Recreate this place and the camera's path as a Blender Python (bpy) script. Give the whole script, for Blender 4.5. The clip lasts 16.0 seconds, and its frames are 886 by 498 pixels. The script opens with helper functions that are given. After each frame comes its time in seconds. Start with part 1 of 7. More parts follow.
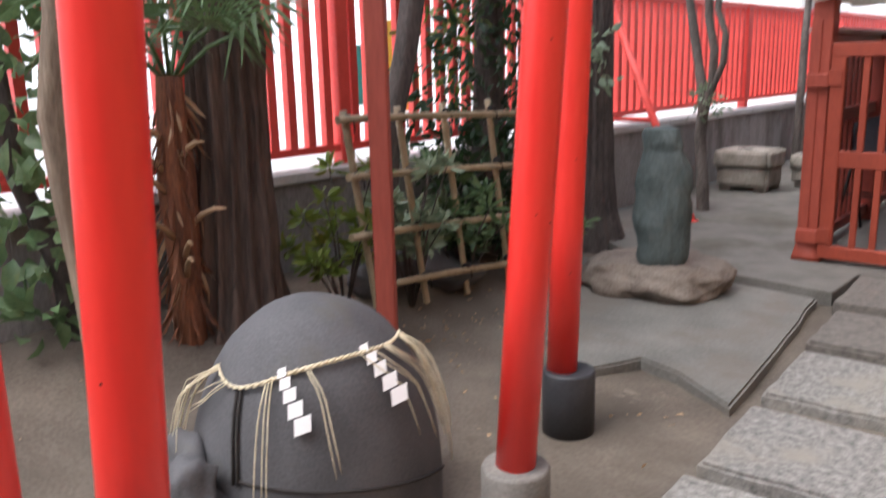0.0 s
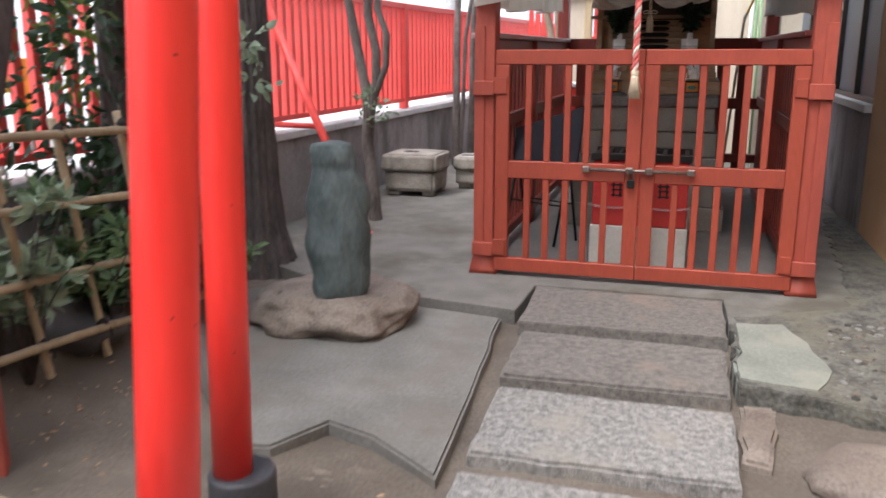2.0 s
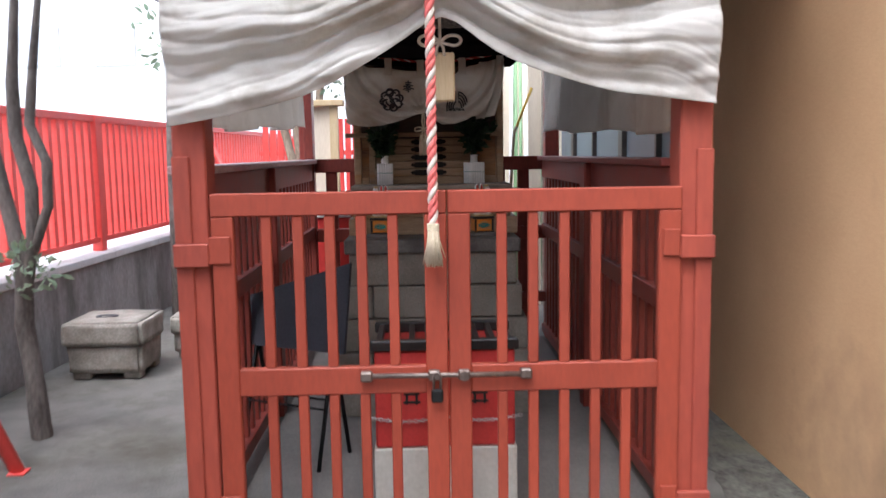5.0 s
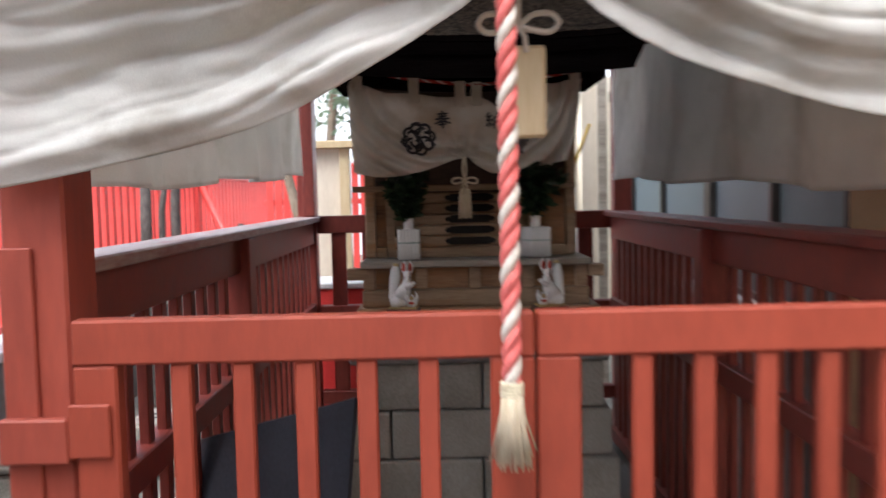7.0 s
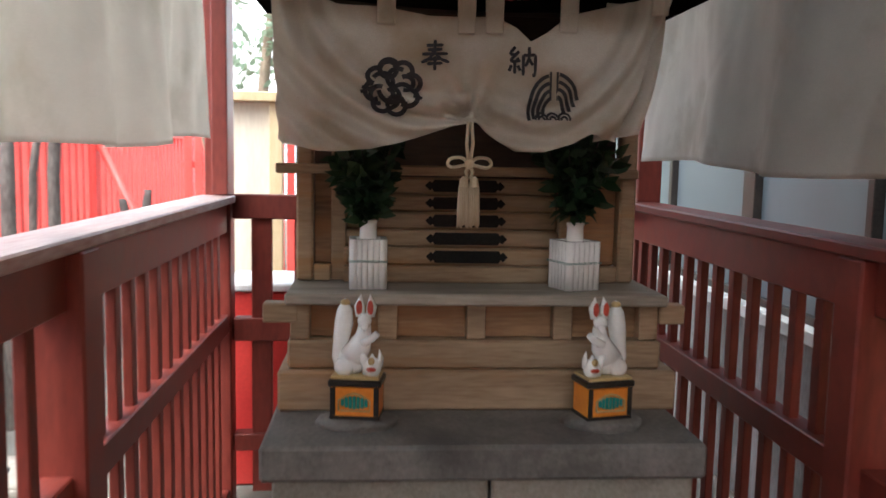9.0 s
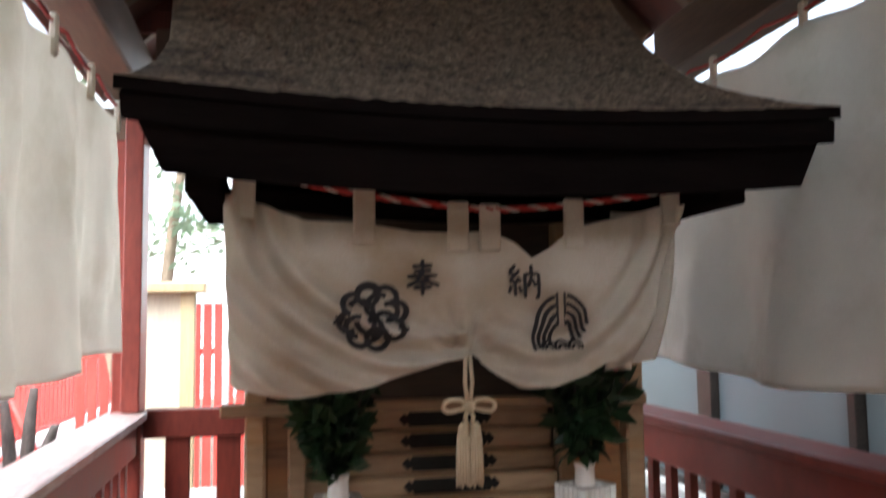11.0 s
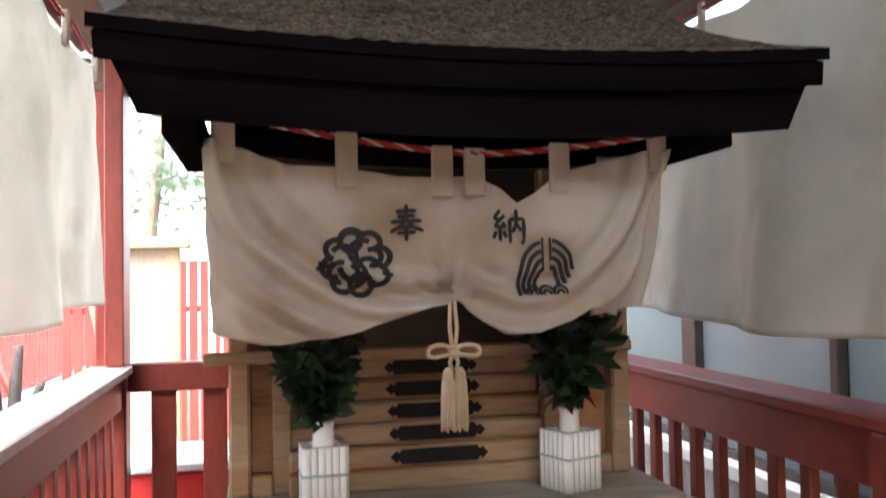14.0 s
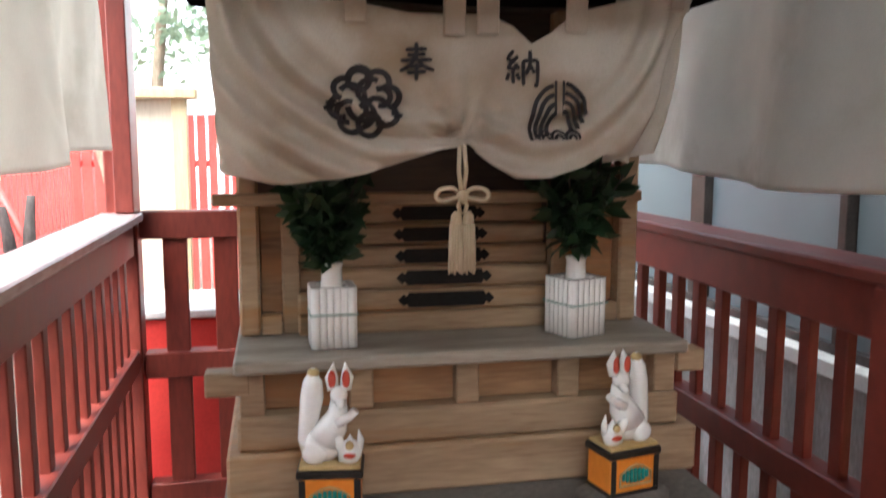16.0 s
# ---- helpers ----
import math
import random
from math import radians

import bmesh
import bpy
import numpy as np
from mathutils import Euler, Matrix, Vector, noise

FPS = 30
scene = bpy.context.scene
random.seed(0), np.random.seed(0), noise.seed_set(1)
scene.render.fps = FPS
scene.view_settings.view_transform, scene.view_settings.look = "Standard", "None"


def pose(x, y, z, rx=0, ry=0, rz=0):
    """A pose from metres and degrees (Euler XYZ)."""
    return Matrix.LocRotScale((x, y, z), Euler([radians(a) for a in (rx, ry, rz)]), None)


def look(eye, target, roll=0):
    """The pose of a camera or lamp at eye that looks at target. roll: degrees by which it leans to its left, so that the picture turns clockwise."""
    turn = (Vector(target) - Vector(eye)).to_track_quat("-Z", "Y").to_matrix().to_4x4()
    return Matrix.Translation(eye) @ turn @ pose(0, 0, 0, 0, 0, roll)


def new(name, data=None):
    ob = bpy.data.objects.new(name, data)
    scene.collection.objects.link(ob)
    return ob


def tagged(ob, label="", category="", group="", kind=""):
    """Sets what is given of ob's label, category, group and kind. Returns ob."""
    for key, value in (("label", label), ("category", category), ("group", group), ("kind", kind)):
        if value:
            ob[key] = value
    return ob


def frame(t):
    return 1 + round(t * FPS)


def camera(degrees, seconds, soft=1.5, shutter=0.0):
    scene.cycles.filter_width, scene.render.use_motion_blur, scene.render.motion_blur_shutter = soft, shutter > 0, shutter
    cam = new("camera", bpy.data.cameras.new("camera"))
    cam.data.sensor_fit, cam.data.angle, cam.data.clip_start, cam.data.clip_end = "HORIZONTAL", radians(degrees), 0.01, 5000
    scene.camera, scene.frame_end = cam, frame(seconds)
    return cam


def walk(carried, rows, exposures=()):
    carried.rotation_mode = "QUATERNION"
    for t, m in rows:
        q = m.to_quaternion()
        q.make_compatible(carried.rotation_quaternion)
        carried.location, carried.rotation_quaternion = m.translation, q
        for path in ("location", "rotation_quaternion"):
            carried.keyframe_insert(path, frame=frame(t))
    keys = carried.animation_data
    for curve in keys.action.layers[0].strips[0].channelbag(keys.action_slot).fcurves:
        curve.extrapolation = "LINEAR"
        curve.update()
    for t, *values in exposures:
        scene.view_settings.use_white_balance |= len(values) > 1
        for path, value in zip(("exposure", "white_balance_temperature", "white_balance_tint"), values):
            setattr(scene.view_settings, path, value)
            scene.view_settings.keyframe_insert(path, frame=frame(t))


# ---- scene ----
cam = camera(56.5, 16.0, shutter=0.85)
PATH = [
    (0, (0.559, -5.491, 1.308), (-0.682, -3.987, 0.866), -1.4),
    (0.5, (0.433, -5.459, 1.313), (-0.761, -3.958, 0.746), -0.5),
    (1, (0.369, -5.39, 1.332), (-0.498, -3.666, 0.808), 0.4),
    (1.5, (0.293, -5.163, 1.311), (-0.372, -3.347, 0.801), 0.6),
    (2, (0.234, -4.876, 1.365), (-0.312, -3.01, 0.895), -0.1),
    (2.5, (0.118, -4.633, 1.381), (-0.375, -2.764, 0.867), -0.0),
    (3, (-0.008, -4.373, 1.4), (-0.276, -2.425, 1.037), -0.9),
    (3.5, (-0.035, -4.034, 1.413), (-0.201, -2.076, 1.039), -1.0),
    (4, (-0.03, -3.701, 1.461), (-0.147, -1.73, 1.146), -0.8),
    (4.5, (-0.065, -3.344, 1.455), (-0.082, -1.363, 1.176), -0.4),
    (4.7, (-0.079, -3.212, 1.472), (-0.035, -1.226, 1.234), -0.6),
    (6.8, (-0.173, -1.682, 1.551), (-0.135, 0.306, 1.337), -2.2),
    (7, (-0.177, -1.524, 1.582), (-0.17, 0.472, 1.451), -1.2),
    (7.5, (-0.19, -1.191, 1.586), (-0.26, 0.794, 1.351), -1.1),
    (8, (-0.247, -0.849, 1.642), (-0.237, 1.139, 1.418), -0.4),
    (8.2, (-0.223, -0.672, 1.636), (-0.185, 1.314, 1.41), 0.4),
    (10.3, (-0.422, 0.146, 1.723), (-0.113, 2.117, 1.591), -0.0),
    (10.5, (-0.427, 0.173, 1.745), (-0.108, 2.146, 1.692), 0.2),
    (11, (-0.429, 0.19, 1.795), (-0.035, 2.143, 1.967), -0.7),
    (11.5, (-0.428, 0.187, 1.805), (-0.014, 2.127, 2.06), -0.8),
    (12, (-0.422, 0.183, 1.808), (-0.028, 2.114, 2.147), -1.1),
    (12.5, (-0.422, 0.19, 1.794), (-0.006, 2.125, 2.083), -1.2),
    (13, (-0.422, 0.198, 1.786), (0.004, 2.14, 2.001), -1.1),
    (13.5, (-0.421, 0.201, 1.778), (0.002, 2.149, 1.935), -1.1),
    (14, (-0.42, 0.209, 1.77), (0.005, 2.162, 1.842), -1.0),
    (14.5, (-0.421, 0.214, 1.766), (-0.003, 2.17, 1.749), -0.6),
    (15, (-0.422, 0.216, 1.754), (-0.007, 2.171, 1.676), -0.5),
    (15.5, (-0.421, 0.219, 1.742), (-0.002, 2.169, 1.585), -0.1),
    (16, (-0.417, 0.225, 1.731), (-0.019, 2.168, 1.474), 0.1),
]
walk(cam, [(t, look(eye, target, roll)) for t, eye, target, roll in PATH],
     [(0, 1.2, 6050, 13), (0.5, 1.5, 6050, 13), (1, 1.45, 6050, 13), (1.5, 1.33, 6050, 13), (3.5, 1.6, 5620, 12), (4.5, 1.55, 5680, 12), (7, 1.5, 5850, 10), (8, 1.7, 6000, 8), (10.3, 2.5, 5980, 6), (11, 2.5, 5980, 6), (12, 2.98, 5980, 6), (14, 3.0, 5980, 6), (16, 2.75, 5980, 6)])

# ---- light ----
world = bpy.data.worlds.new("overcast_sky")
scene.world = world
world.use_nodes = True
wn, wl = world.node_tree.nodes, world.node_tree.links
sky = wn.new("ShaderNodeTexSky")
sky.sky_type, sky.sun_disc = "NISHITA", False
sky.sun_elevation, sky.sun_rotation = radians(62), radians(210)
sky.air_density, sky.dust_density, sky.ozone_density = 1.0, 6.0, 1.0
pale = wn.new("ShaderNodeHueSaturation")
pale.inputs["Saturation"].default_value = 0.5
wl.new(sky.outputs[0], pale.inputs["Color"])
wl.new(pale.outputs[0], wn["Background"].inputs["Color"])
wn["Background"].inputs["Strength"].default_value = 0.15
sun_data = bpy.data.lights.new("sun", "SUN")
sun_data.energy, sun_data.angle, sun_data.color = 0.5, radians(60), (1.0, 0.98, 0.95)
sun = new("sun", sun_data)
sun.matrix_world = look((-2.4, -4.15, 9), (0, 0, 0))


# ---- materials ----
def ramp(nodes, stops):
    r = nodes.new("ShaderNodeValToRGB")
    e = r.color_ramp.elements
    while len(e) < len(stops):
        e.new(0.5)
    for el, (p, c) in zip(e, stops):
        el.position, el.color = p, (*c, 1)
    return r


def surface(name, dark, light, scale=8.0, rough=0.6, bump=0.2, fine=90.0, stretch=(1, 1, 1), stain=None,
            stain_scale=1.5, stain_at=0.58, metal=0.0, bump_dist=0.01, vary=0.0, coat=0.0, rough_vary=0.15):
    """Two scales of noise between two colours, an optional stain, fine relief."""
    m = bpy.data.materials.new(name)
    m.use_nodes = True
    n, l = m.node_tree.nodes, m.node_tree.links
    b = n["Principled BSDF"]
    tc, mp = n.new("ShaderNodeTexCoord"), n.new("ShaderNodeMapping")
    mp.inputs["Scale"].default_value = stretch
    l.new(tc.outputs["Object"], mp.inputs["Vector"])
    big = n.new("ShaderNodeTexNoise")
    big.inputs["Scale"].default_value, big.inputs["Detail"].default_value = scale, 6
    small = n.new("ShaderNodeTexNoise")
    small.inputs["Scale"].default_value, small.inputs["Detail"].default_value = fine, 4
    for t in (big, small):
        l.new(mp.outputs[0], t.inputs["Vector"])
    add = n.new("ShaderNodeMath")
    add.operation = "MULTIPLY_ADD"
    add.inputs[1].default_value = 0.45
    l.new(small.outputs["Fac"], add.inputs[0])
    half = n.new("ShaderNodeMath")
    half.operation = "MULTIPLY"
    half.inputs[1].default_value = 0.55
    l.new(big.outputs["Fac"], half.inputs[0])
    l.new(half.outputs[0], add.inputs[2])
    r = ramp(n, [(0.36, dark), (0.64, light)])
    l.new(add.outputs[0], r.inputs[0])
    col = r.outputs[0]
    if stain:
        sn = n.new("ShaderNodeTexNoise")
        sn.inputs["Scale"].default_value, sn.inputs["Detail"].default_value = stain_scale, 7
        sn.inputs["Roughness"].default_value = 0.65
        l.new(mp.outputs[0], sn.inputs["Vector"])
        sr = ramp(n, [(stain_at - 0.06, (0, 0, 0)), (stain_at + 0.1, (1, 1, 1))])
        l.new(sn.outputs["Fac"], sr.inputs[0])
        mx = n.new("ShaderNodeMix")
        mx.data_type = "RGBA"
        l.new(sr.outputs[0], mx.inputs["Factor"])
        l.new(col, mx.inputs[6])
        mx.inputs[7].default_value = (*stain, 1)
        col = mx.outputs[2]
    if vary:
        oi, hs = n.new("ShaderNodeObjectInfo"), n.new("ShaderNodeHueSaturation")
        mr = n.new("ShaderNodeMapRange")
        mr.inputs[3].default_value, mr.inputs[4].default_value = 1 - vary, 1 + vary
        l.new(oi.outputs["Random"], mr.inputs[0])
        l.new(mr.outputs[0], hs.inputs["Value"])
        l.new(col, hs.inputs["Color"])
        col = hs.outputs[0]
    l.new(col, b.inputs["Base Color"])
    rr = n.new("ShaderNodeMapRange")
    rr.inputs[3].default_value, rr.inputs[4].default_value = max(rough - rough_vary, 0.03), min(rough + rough_vary, 1)
    l.new(add.outputs[0], rr.inputs[0])
    l.new(rr.outputs[0], b.inputs["Roughness"])
    b.inputs["Metallic"].default_value = metal
    b.inputs["Coat Weight"].default_value = coat
    if bump:
        bp = n.new("ShaderNodeBump")
        bp.inputs["Strength"].default_value, bp.inputs["Distance"].default_value = bump, bump_dist
        l.new(add.outputs[0], bp.inputs["Height"])
        l.new(bp.outputs[0], b.inputs["Normal"])
    return m


def cloth_material(name, dark, light, stain, through_light=0.6):
    m = surface(name, dark, light, 5.0, 0.9, 0.15, 400.0, stain=stain, stain_scale=3.0, stain_at=0.57, bump_dist=0.002)
    n, l = m.node_tree.nodes, m.node_tree.links
    b = n["Principled BSDF"]
    out = [k for k in n if k.type == "OUTPUT_MATERIAL"][0]
    tr, mx = n.new("ShaderNodeBsdfTranslucent"), n.new("ShaderNodeMixShader")
    l.new(b.inputs["Base Color"].links[0].from_socket, tr.inputs["Color"])
    mx.inputs[0].default_value = through_light
    l.new(b.outputs[0], mx.inputs[1])
    l.new(tr.outputs[0], mx.inputs[2])
    l.new(mx.outputs[0], out.inputs["Surface"])
    return m


def leaf_material(name, dark, light, yellow):
    m = surface(name, dark, light, 12.0, 0.45, 0.1, 60.0, stain=yellow, stain_scale=5.0, stain_at=0.66)
    n, l = m.node_tree.nodes, m.node_tree.links
    b = n["Principled BSDF"]
    out = [k for k in n if k.type == "OUTPUT_MATERIAL"][0]
    tr, mx = n.new("ShaderNodeBsdfTranslucent"), n.new("ShaderNodeMixShader")
    tr.inputs["Color"].default_value = (*light, 1)
    mx.inputs[0].default_value = 0.25
    l.new(b.outputs[0], mx.inputs[1])
    l.new(tr.outputs[0], mx.inputs[2])
    l.new(mx.outputs[0], out.inputs["Surface"])
    return m


GATE_RED = surface("faded_vermilion_paint", (0.235, 0.036, 0.016), (0.315, 0.052, 0.023), 5, 0.6, 0.12, 60, (1, 1, 0.3), stain=(0.19, 0.036, 0.020), stain_at=0.62, vary=0.06)
POST_RED = surface("weathered_vermilion_paint", (0.24, 0.041, 0.023), (0.34, 0.063, 0.034), 4, 0.6, 0.15, 50, (1, 1, 0.25), stain=(0.22, 0.04, 0.03), stain_at=0.63, vary=0.08)
RAIL_RED = surface("dark_red_stained_wood", (0.15, 0.025, 0.017), (0.25, 0.044, 0.028), 5, 0.45, 0.2, 60, (1, 0.25, 0.25), stain=(0.15, 0.026, 0.021), stain_at=0.62, vary=0.1)
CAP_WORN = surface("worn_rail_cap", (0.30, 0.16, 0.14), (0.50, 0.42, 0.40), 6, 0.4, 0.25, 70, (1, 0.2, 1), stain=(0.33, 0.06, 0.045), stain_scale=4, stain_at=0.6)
TORII_RED = surface("bright_vermilion_paint", (0.72, 0.030, 0.022), (0.82, 0.042, 0.028), 3, 0.38, 0.05, 40, (1, 1, 0.2), stain=(0.62, 0.028, 0.02), stain_at=0.62, coat=0.1)
FENCE_RED = surface("fence_vermilion_paint", (0.72, 0.070, 0.055), (0.84, 0.10, 0.08), 4, 0.45, 0.05, 40, vary=0.05)
OLD_RED = surface("old_dull_red_paint", (0.28, 0.055, 0.035), (0.40, 0.085, 0.055), 6, 0.65, 0.3, 60, (1, 1, 0.15), stain=(0.20, 0.07, 0.05), stain_at=0.58)
CONCRETE = surface("old_grey_concrete", (0.095, 0.091, 0.078), (0.20, 0.192, 0.168), 3.5, 0.88, 0.5, 110, stain=(0.088, 0.082, 0.060), stain_scale=1.5, stain_at=0.55)
DUSTY_CONCRETE = surface("dusty_brown_concrete", (0.115, 0.112, 0.098), (0.20, 0.195, 0.172), 3, 0.9, 0.5, 55, stain=(0.14, 0.122, 0.098), stain_scale=1.6, stain_at=0.55, bump_dist=0.015)
WALL_CONCRETE = surface("stained_wall_concrete", (0.20, 0.19, 0.18), (0.36, 0.345, 0.33), 2.2, 0.9, 0.3, 60, (1, 1, 0.4), stain=(0.13, 0.125, 0.11), stain_scale=2.0, stain_at=0.55)
COPING = surface("pale_cement_coping", (0.45, 0.45, 0.43), (0.62, 0.62, 0.60), 5, 0.8, 0.2, 80)
FAR_PANE = surface("pale_far_window_glass", (0.50, 0.54, 0.57), (0.60, 0.63, 0.66), 2, 0.3, 0.02)
BLOCK = surface("beige_concrete_block", (0.22, 0.20, 0.16), (0.36, 0.33, 0.275), 6, 0.88, 0.4, 110, stain=(0.17, 0.155, 0.12), stain_at=0.58, vary=0.07)
FLOOR_CONCRETE = surface("enclosure_floor_concrete", (0.15, 0.14, 0.125), (0.235, 0.222, 0.20), 3, 0.85, 0.3, 80, stain=(0.16, 0.155, 0.14), stain_at=0.6)
SOIL = surface("trodden_brown_soil", (0.082, 0.065, 0.049), (0.165, 0.138, 0.107), 3, 0.95, 0.6, 60, stain=(0.085, 0.07, 0.052), stain_scale=1.2, stain_at=0.55, bump_dist=0.02)
GRANITE = surface("speckled_granite", (0.085, 0.083, 0.076), (0.34, 0.328, 0.298), 36, 0.75, 0.6, 160, stain=(0.26, 0.24, 0.20), stain_scale=3.0, stain_at=0.6, vary=0.08)
STEP_GRANITE = surface("brown_worn_granite", (0.072, 0.067, 0.058), (0.20, 0.183, 0.158), 34, 0.8, 0.4, 170, stain=(0.22, 0.17, 0.13), stain_at=0.6, vary=0.06)
PALE_STONE = surface("pale_flagstone", (0.15, 0.16, 0.13), (0.24, 0.25, 0.21), 4, 0.8, 0.3, 60, stain=(0.27, 0.26, 0.2), stain_at=0.58)
ROUGH_MORTAR = surface("rough_mortar", (0.04, 0.04, 0.032), (0.155, 0.15, 0.125), 9, 0.95, 0.9, 45, stain=(0.14, 0.13, 0.09), stain_at=0.57, bump_dist=0.03)
DARK_ROCK = surface("smooth_dark_stone", (0.052, 0.053, 0.056), (0.10, 0.10, 0.104), 4, 0.78, 0.35, 120, stain=(0.075, 0.072, 0.06), stain_scale=3, stain_at=0.62)
GREEN_STONE = surface("greenish_slate", (0.045, 0.062, 0.06), (0.10, 0.125, 0.12), 6, 0.7, 0.5, 60, (1, 1, 0.4), stain=(0.03, 0.042, 0.04), stain_at=0.55, bump_dist=0.02)
BROWN_ROCK = surface("brown_field_stone", (0.11, 0.086, 0.067), (0.245, 0.208, 0.168), 6, 0.85, 0.6, 70, stain=(0.12, 0.09, 0.065), stain_at=0.56, bump_dist=0.02)
BASIN_STONE = surface("weathered_basin_stone", (0.22, 0.20, 0.165), (0.40, 0.37, 0.32), 7, 0.85, 0.5, 80, stain=(0.15, 0.14, 0.11), stain_at=0.57)
BLACK_BASE = surface("black_painted_footing", (0.018, 0.019, 0.022), (0.045, 0.046, 0.05), 6, 0.55, 0.25, 90, stain=(0.09, 0.09, 0.085), stain_at=0.66)
GREY_BASE = surface("grey_stone_footing", (0.11, 0.103, 0.09), (0.215, 0.20, 0.178), 8, 0.7, 0.3, 90, stain=(0.06, 0.055, 0.05), stain_at=0.6)
WOOD = surface("weathered_cypress", (0.26, 0.168, 0.094), (0.43, 0.305, 0.185), 5, 0.6, 0.25, 40, (0.35, 3, 3), stain=(0.36, 0.19, 0.075), stain_scale=3.2, stain_at=0.56, vary=0.12)
WOOD_PANEL = surface("reddish_cypress_panel", (0.17, 0.085, 0.038), (0.40, 0.235, 0.115), 4, 0.55, 0.25, 40, (0.35, 3, 3), stain=(0.36, 0.16, 0.055), stain_scale=3.0, stain_at=0.55)
WOOD_DARK = surface("dark_brown_wood", (0.035, 0.022, 0.015), (0.075, 0.048, 0.032), 5, 0.6, 0.3, 40, (0.35, 3, 3))
BEAM_WOOD = surface("planed_beam_wood", (0.070, 0.041, 0.025), (0.145, 0.092, 0.058), 4, 0.6, 0.2, 50, (3, 0.2, 3), vary=0.06)
GREY_WOOD = surface("grey_weathered_board", (0.22, 0.185, 0.145), (0.40, 0.35, 0.285), 5, 0.65, 0.3, 45, (0.35, 3, 3), stain=(0.16, 0.13, 0.1), stain_at=0.6)
THATCH = surface("cypress_bark_roofing", (0.022, 0.015, 0.011), (0.48, 0.36, 0.25), 46, 0.95, 1.0, 130, (0.7, 1.5, 1.5), stain=(0.05, 0.035, 0.026), stain_scale=3.0, stain_at=0.60, bump_dist=0.04)
# Near-black and without sheen: under-eave shade is painted into this colour.
DARK_EAVE = surface("shade_black_eave_wood", (0.004, 0.003, 0.003), (0.010, 0.0075, 0.007), 6, 0.85, 0.4, 60, (0.3, 2, 4))
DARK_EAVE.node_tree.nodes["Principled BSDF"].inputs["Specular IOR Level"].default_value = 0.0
NOREN = cloth_material("cream_cotton", (0.62, 0.565, 0.47), (0.77, 0.725, 0.64), (0.55, 0.44, 0.30), 0.4)
CURTAIN = cloth_material("white_canvas", (0.69, 0.675, 0.625), (0.83, 0.815, 0.755), (0.54, 0.51, 0.44), 0.5)
SIDE_CURTAIN = cloth_material("heavy_white_canvas", (0.72, 0.695, 0.63), (0.85, 0.825, 0.755), (0.66, 0.63, 0.55), 0.52)


def add_patch(m, centre, size, colour, strength):
    """A brown age stain round one place on a cloth, broken up by noise."""
    n, l = m.node_tree.nodes, m.node_tree.links
    b = n["Principled BSDF"]
    old = b.inputs["Base Color"].links[0].from_socket
    tc, sub_, div, ln = n.new("ShaderNodeTexCoord"), n.new("ShaderNodeVectorMath"), n.new("ShaderNodeVectorMath"), n.new("ShaderNodeVectorMath")
    sub_.operation, div.operation, ln.operation = "SUBTRACT", "DIVIDE", "LENGTH"
    sub_.inputs[1].default_value, div.inputs[1].default_value = centre, size
    l.new(tc.outputs["Object"], sub_.inputs[0])
    l.new(sub_.outputs[0], div.inputs[0])
    l.new(div.outputs[0], ln.inputs[0])
    ns = n.new("ShaderNodeTexNoise")
    ns.inputs["Scale"].default_value, ns.inputs["Detail"].default_value = 9, 5
    l.new(tc.outputs["Object"], ns.inputs["Vector"])
    ad = n.new("ShaderNodeMath")
    ad.operation = "MULTIPLY_ADD"
    ad.inputs[1].default_value = 1.1
    l.new(ns.outputs["Fac"], ad.inputs[0])
    l.new(ln.outputs["Value"], ad.inputs[2])
    r = ramp(n, [(0.5, (strength,) * 3), (1.45 / 1.5, (0, 0, 0))])
    l.new(ad.outputs[0], r.inputs[0])
    mx = n.new("ShaderNodeMix")
    mx.data_type = "RGBA"
    l.new(r.outputs[0], mx.inputs["Factor"])
    l.new(old, mx.inputs[6])
    mx.inputs[7].default_value = (*colour, 1)
    l.new(mx.outputs[2], b.inputs["Base Color"])
    for k in n:
        if k.type == "BSDF_TRANSLUCENT":
            l.new(mx.outputs[2], k.inputs["Color"])


add_patch(NOREN, (-0.10, 1.75, 1.84), (0.85, 2.0, 0.50), (0.46, 0.33, 0.19), 0.62)
add_patch(NOREN, (-0.20, 1.75, 1.86), (0.22, 2.0, 0.16), (0.40, 0.27, 0.14), 0.55)
add_patch(NOREN, (0.15, 1.75, 1.82), (0.20, 2.0, 0.15), (0.40, 0.27, 0.14), 0.5)
INK = surface("black_ink", (0.016, 0.014, 0.015), (0.03, 0.026, 0.026), 20, 0.85, 0.05)
STRAW = surface("rice_straw", (0.50, 0.43, 0.27), (0.74, 0.67, 0.49), 20, 0.75, 0.4, 200)
PAPER = surface("white_paper", (0.78, 0.78, 0.77), (0.84, 0.84, 0.83), 9, 0.8, 0.02)
ROPE_WHITE = surface("white_cotton_rope", (0.54, 0.48, 0.40), (0.70, 0.64, 0.56), 20, 0.9, 0.5, 250)
ROPE_RED = surface("pinkish_red_cotton_rope", (0.60, 0.115, 0.10), (0.74, 0.20, 0.175), 20, 0.9, 0.5, 250)
CORD_RED = surface("dark_red_cord", (0.30, 0.02, 0.018), (0.42, 0.035, 0.03), 20, 0.8, 0.4, 250)
TASSEL = surface("cream_tassel_thread", (0.48, 0.39, 0.25), (0.66, 0.57, 0.42), 14, 0.85, 0.5, 200, (4, 4, 0.3))
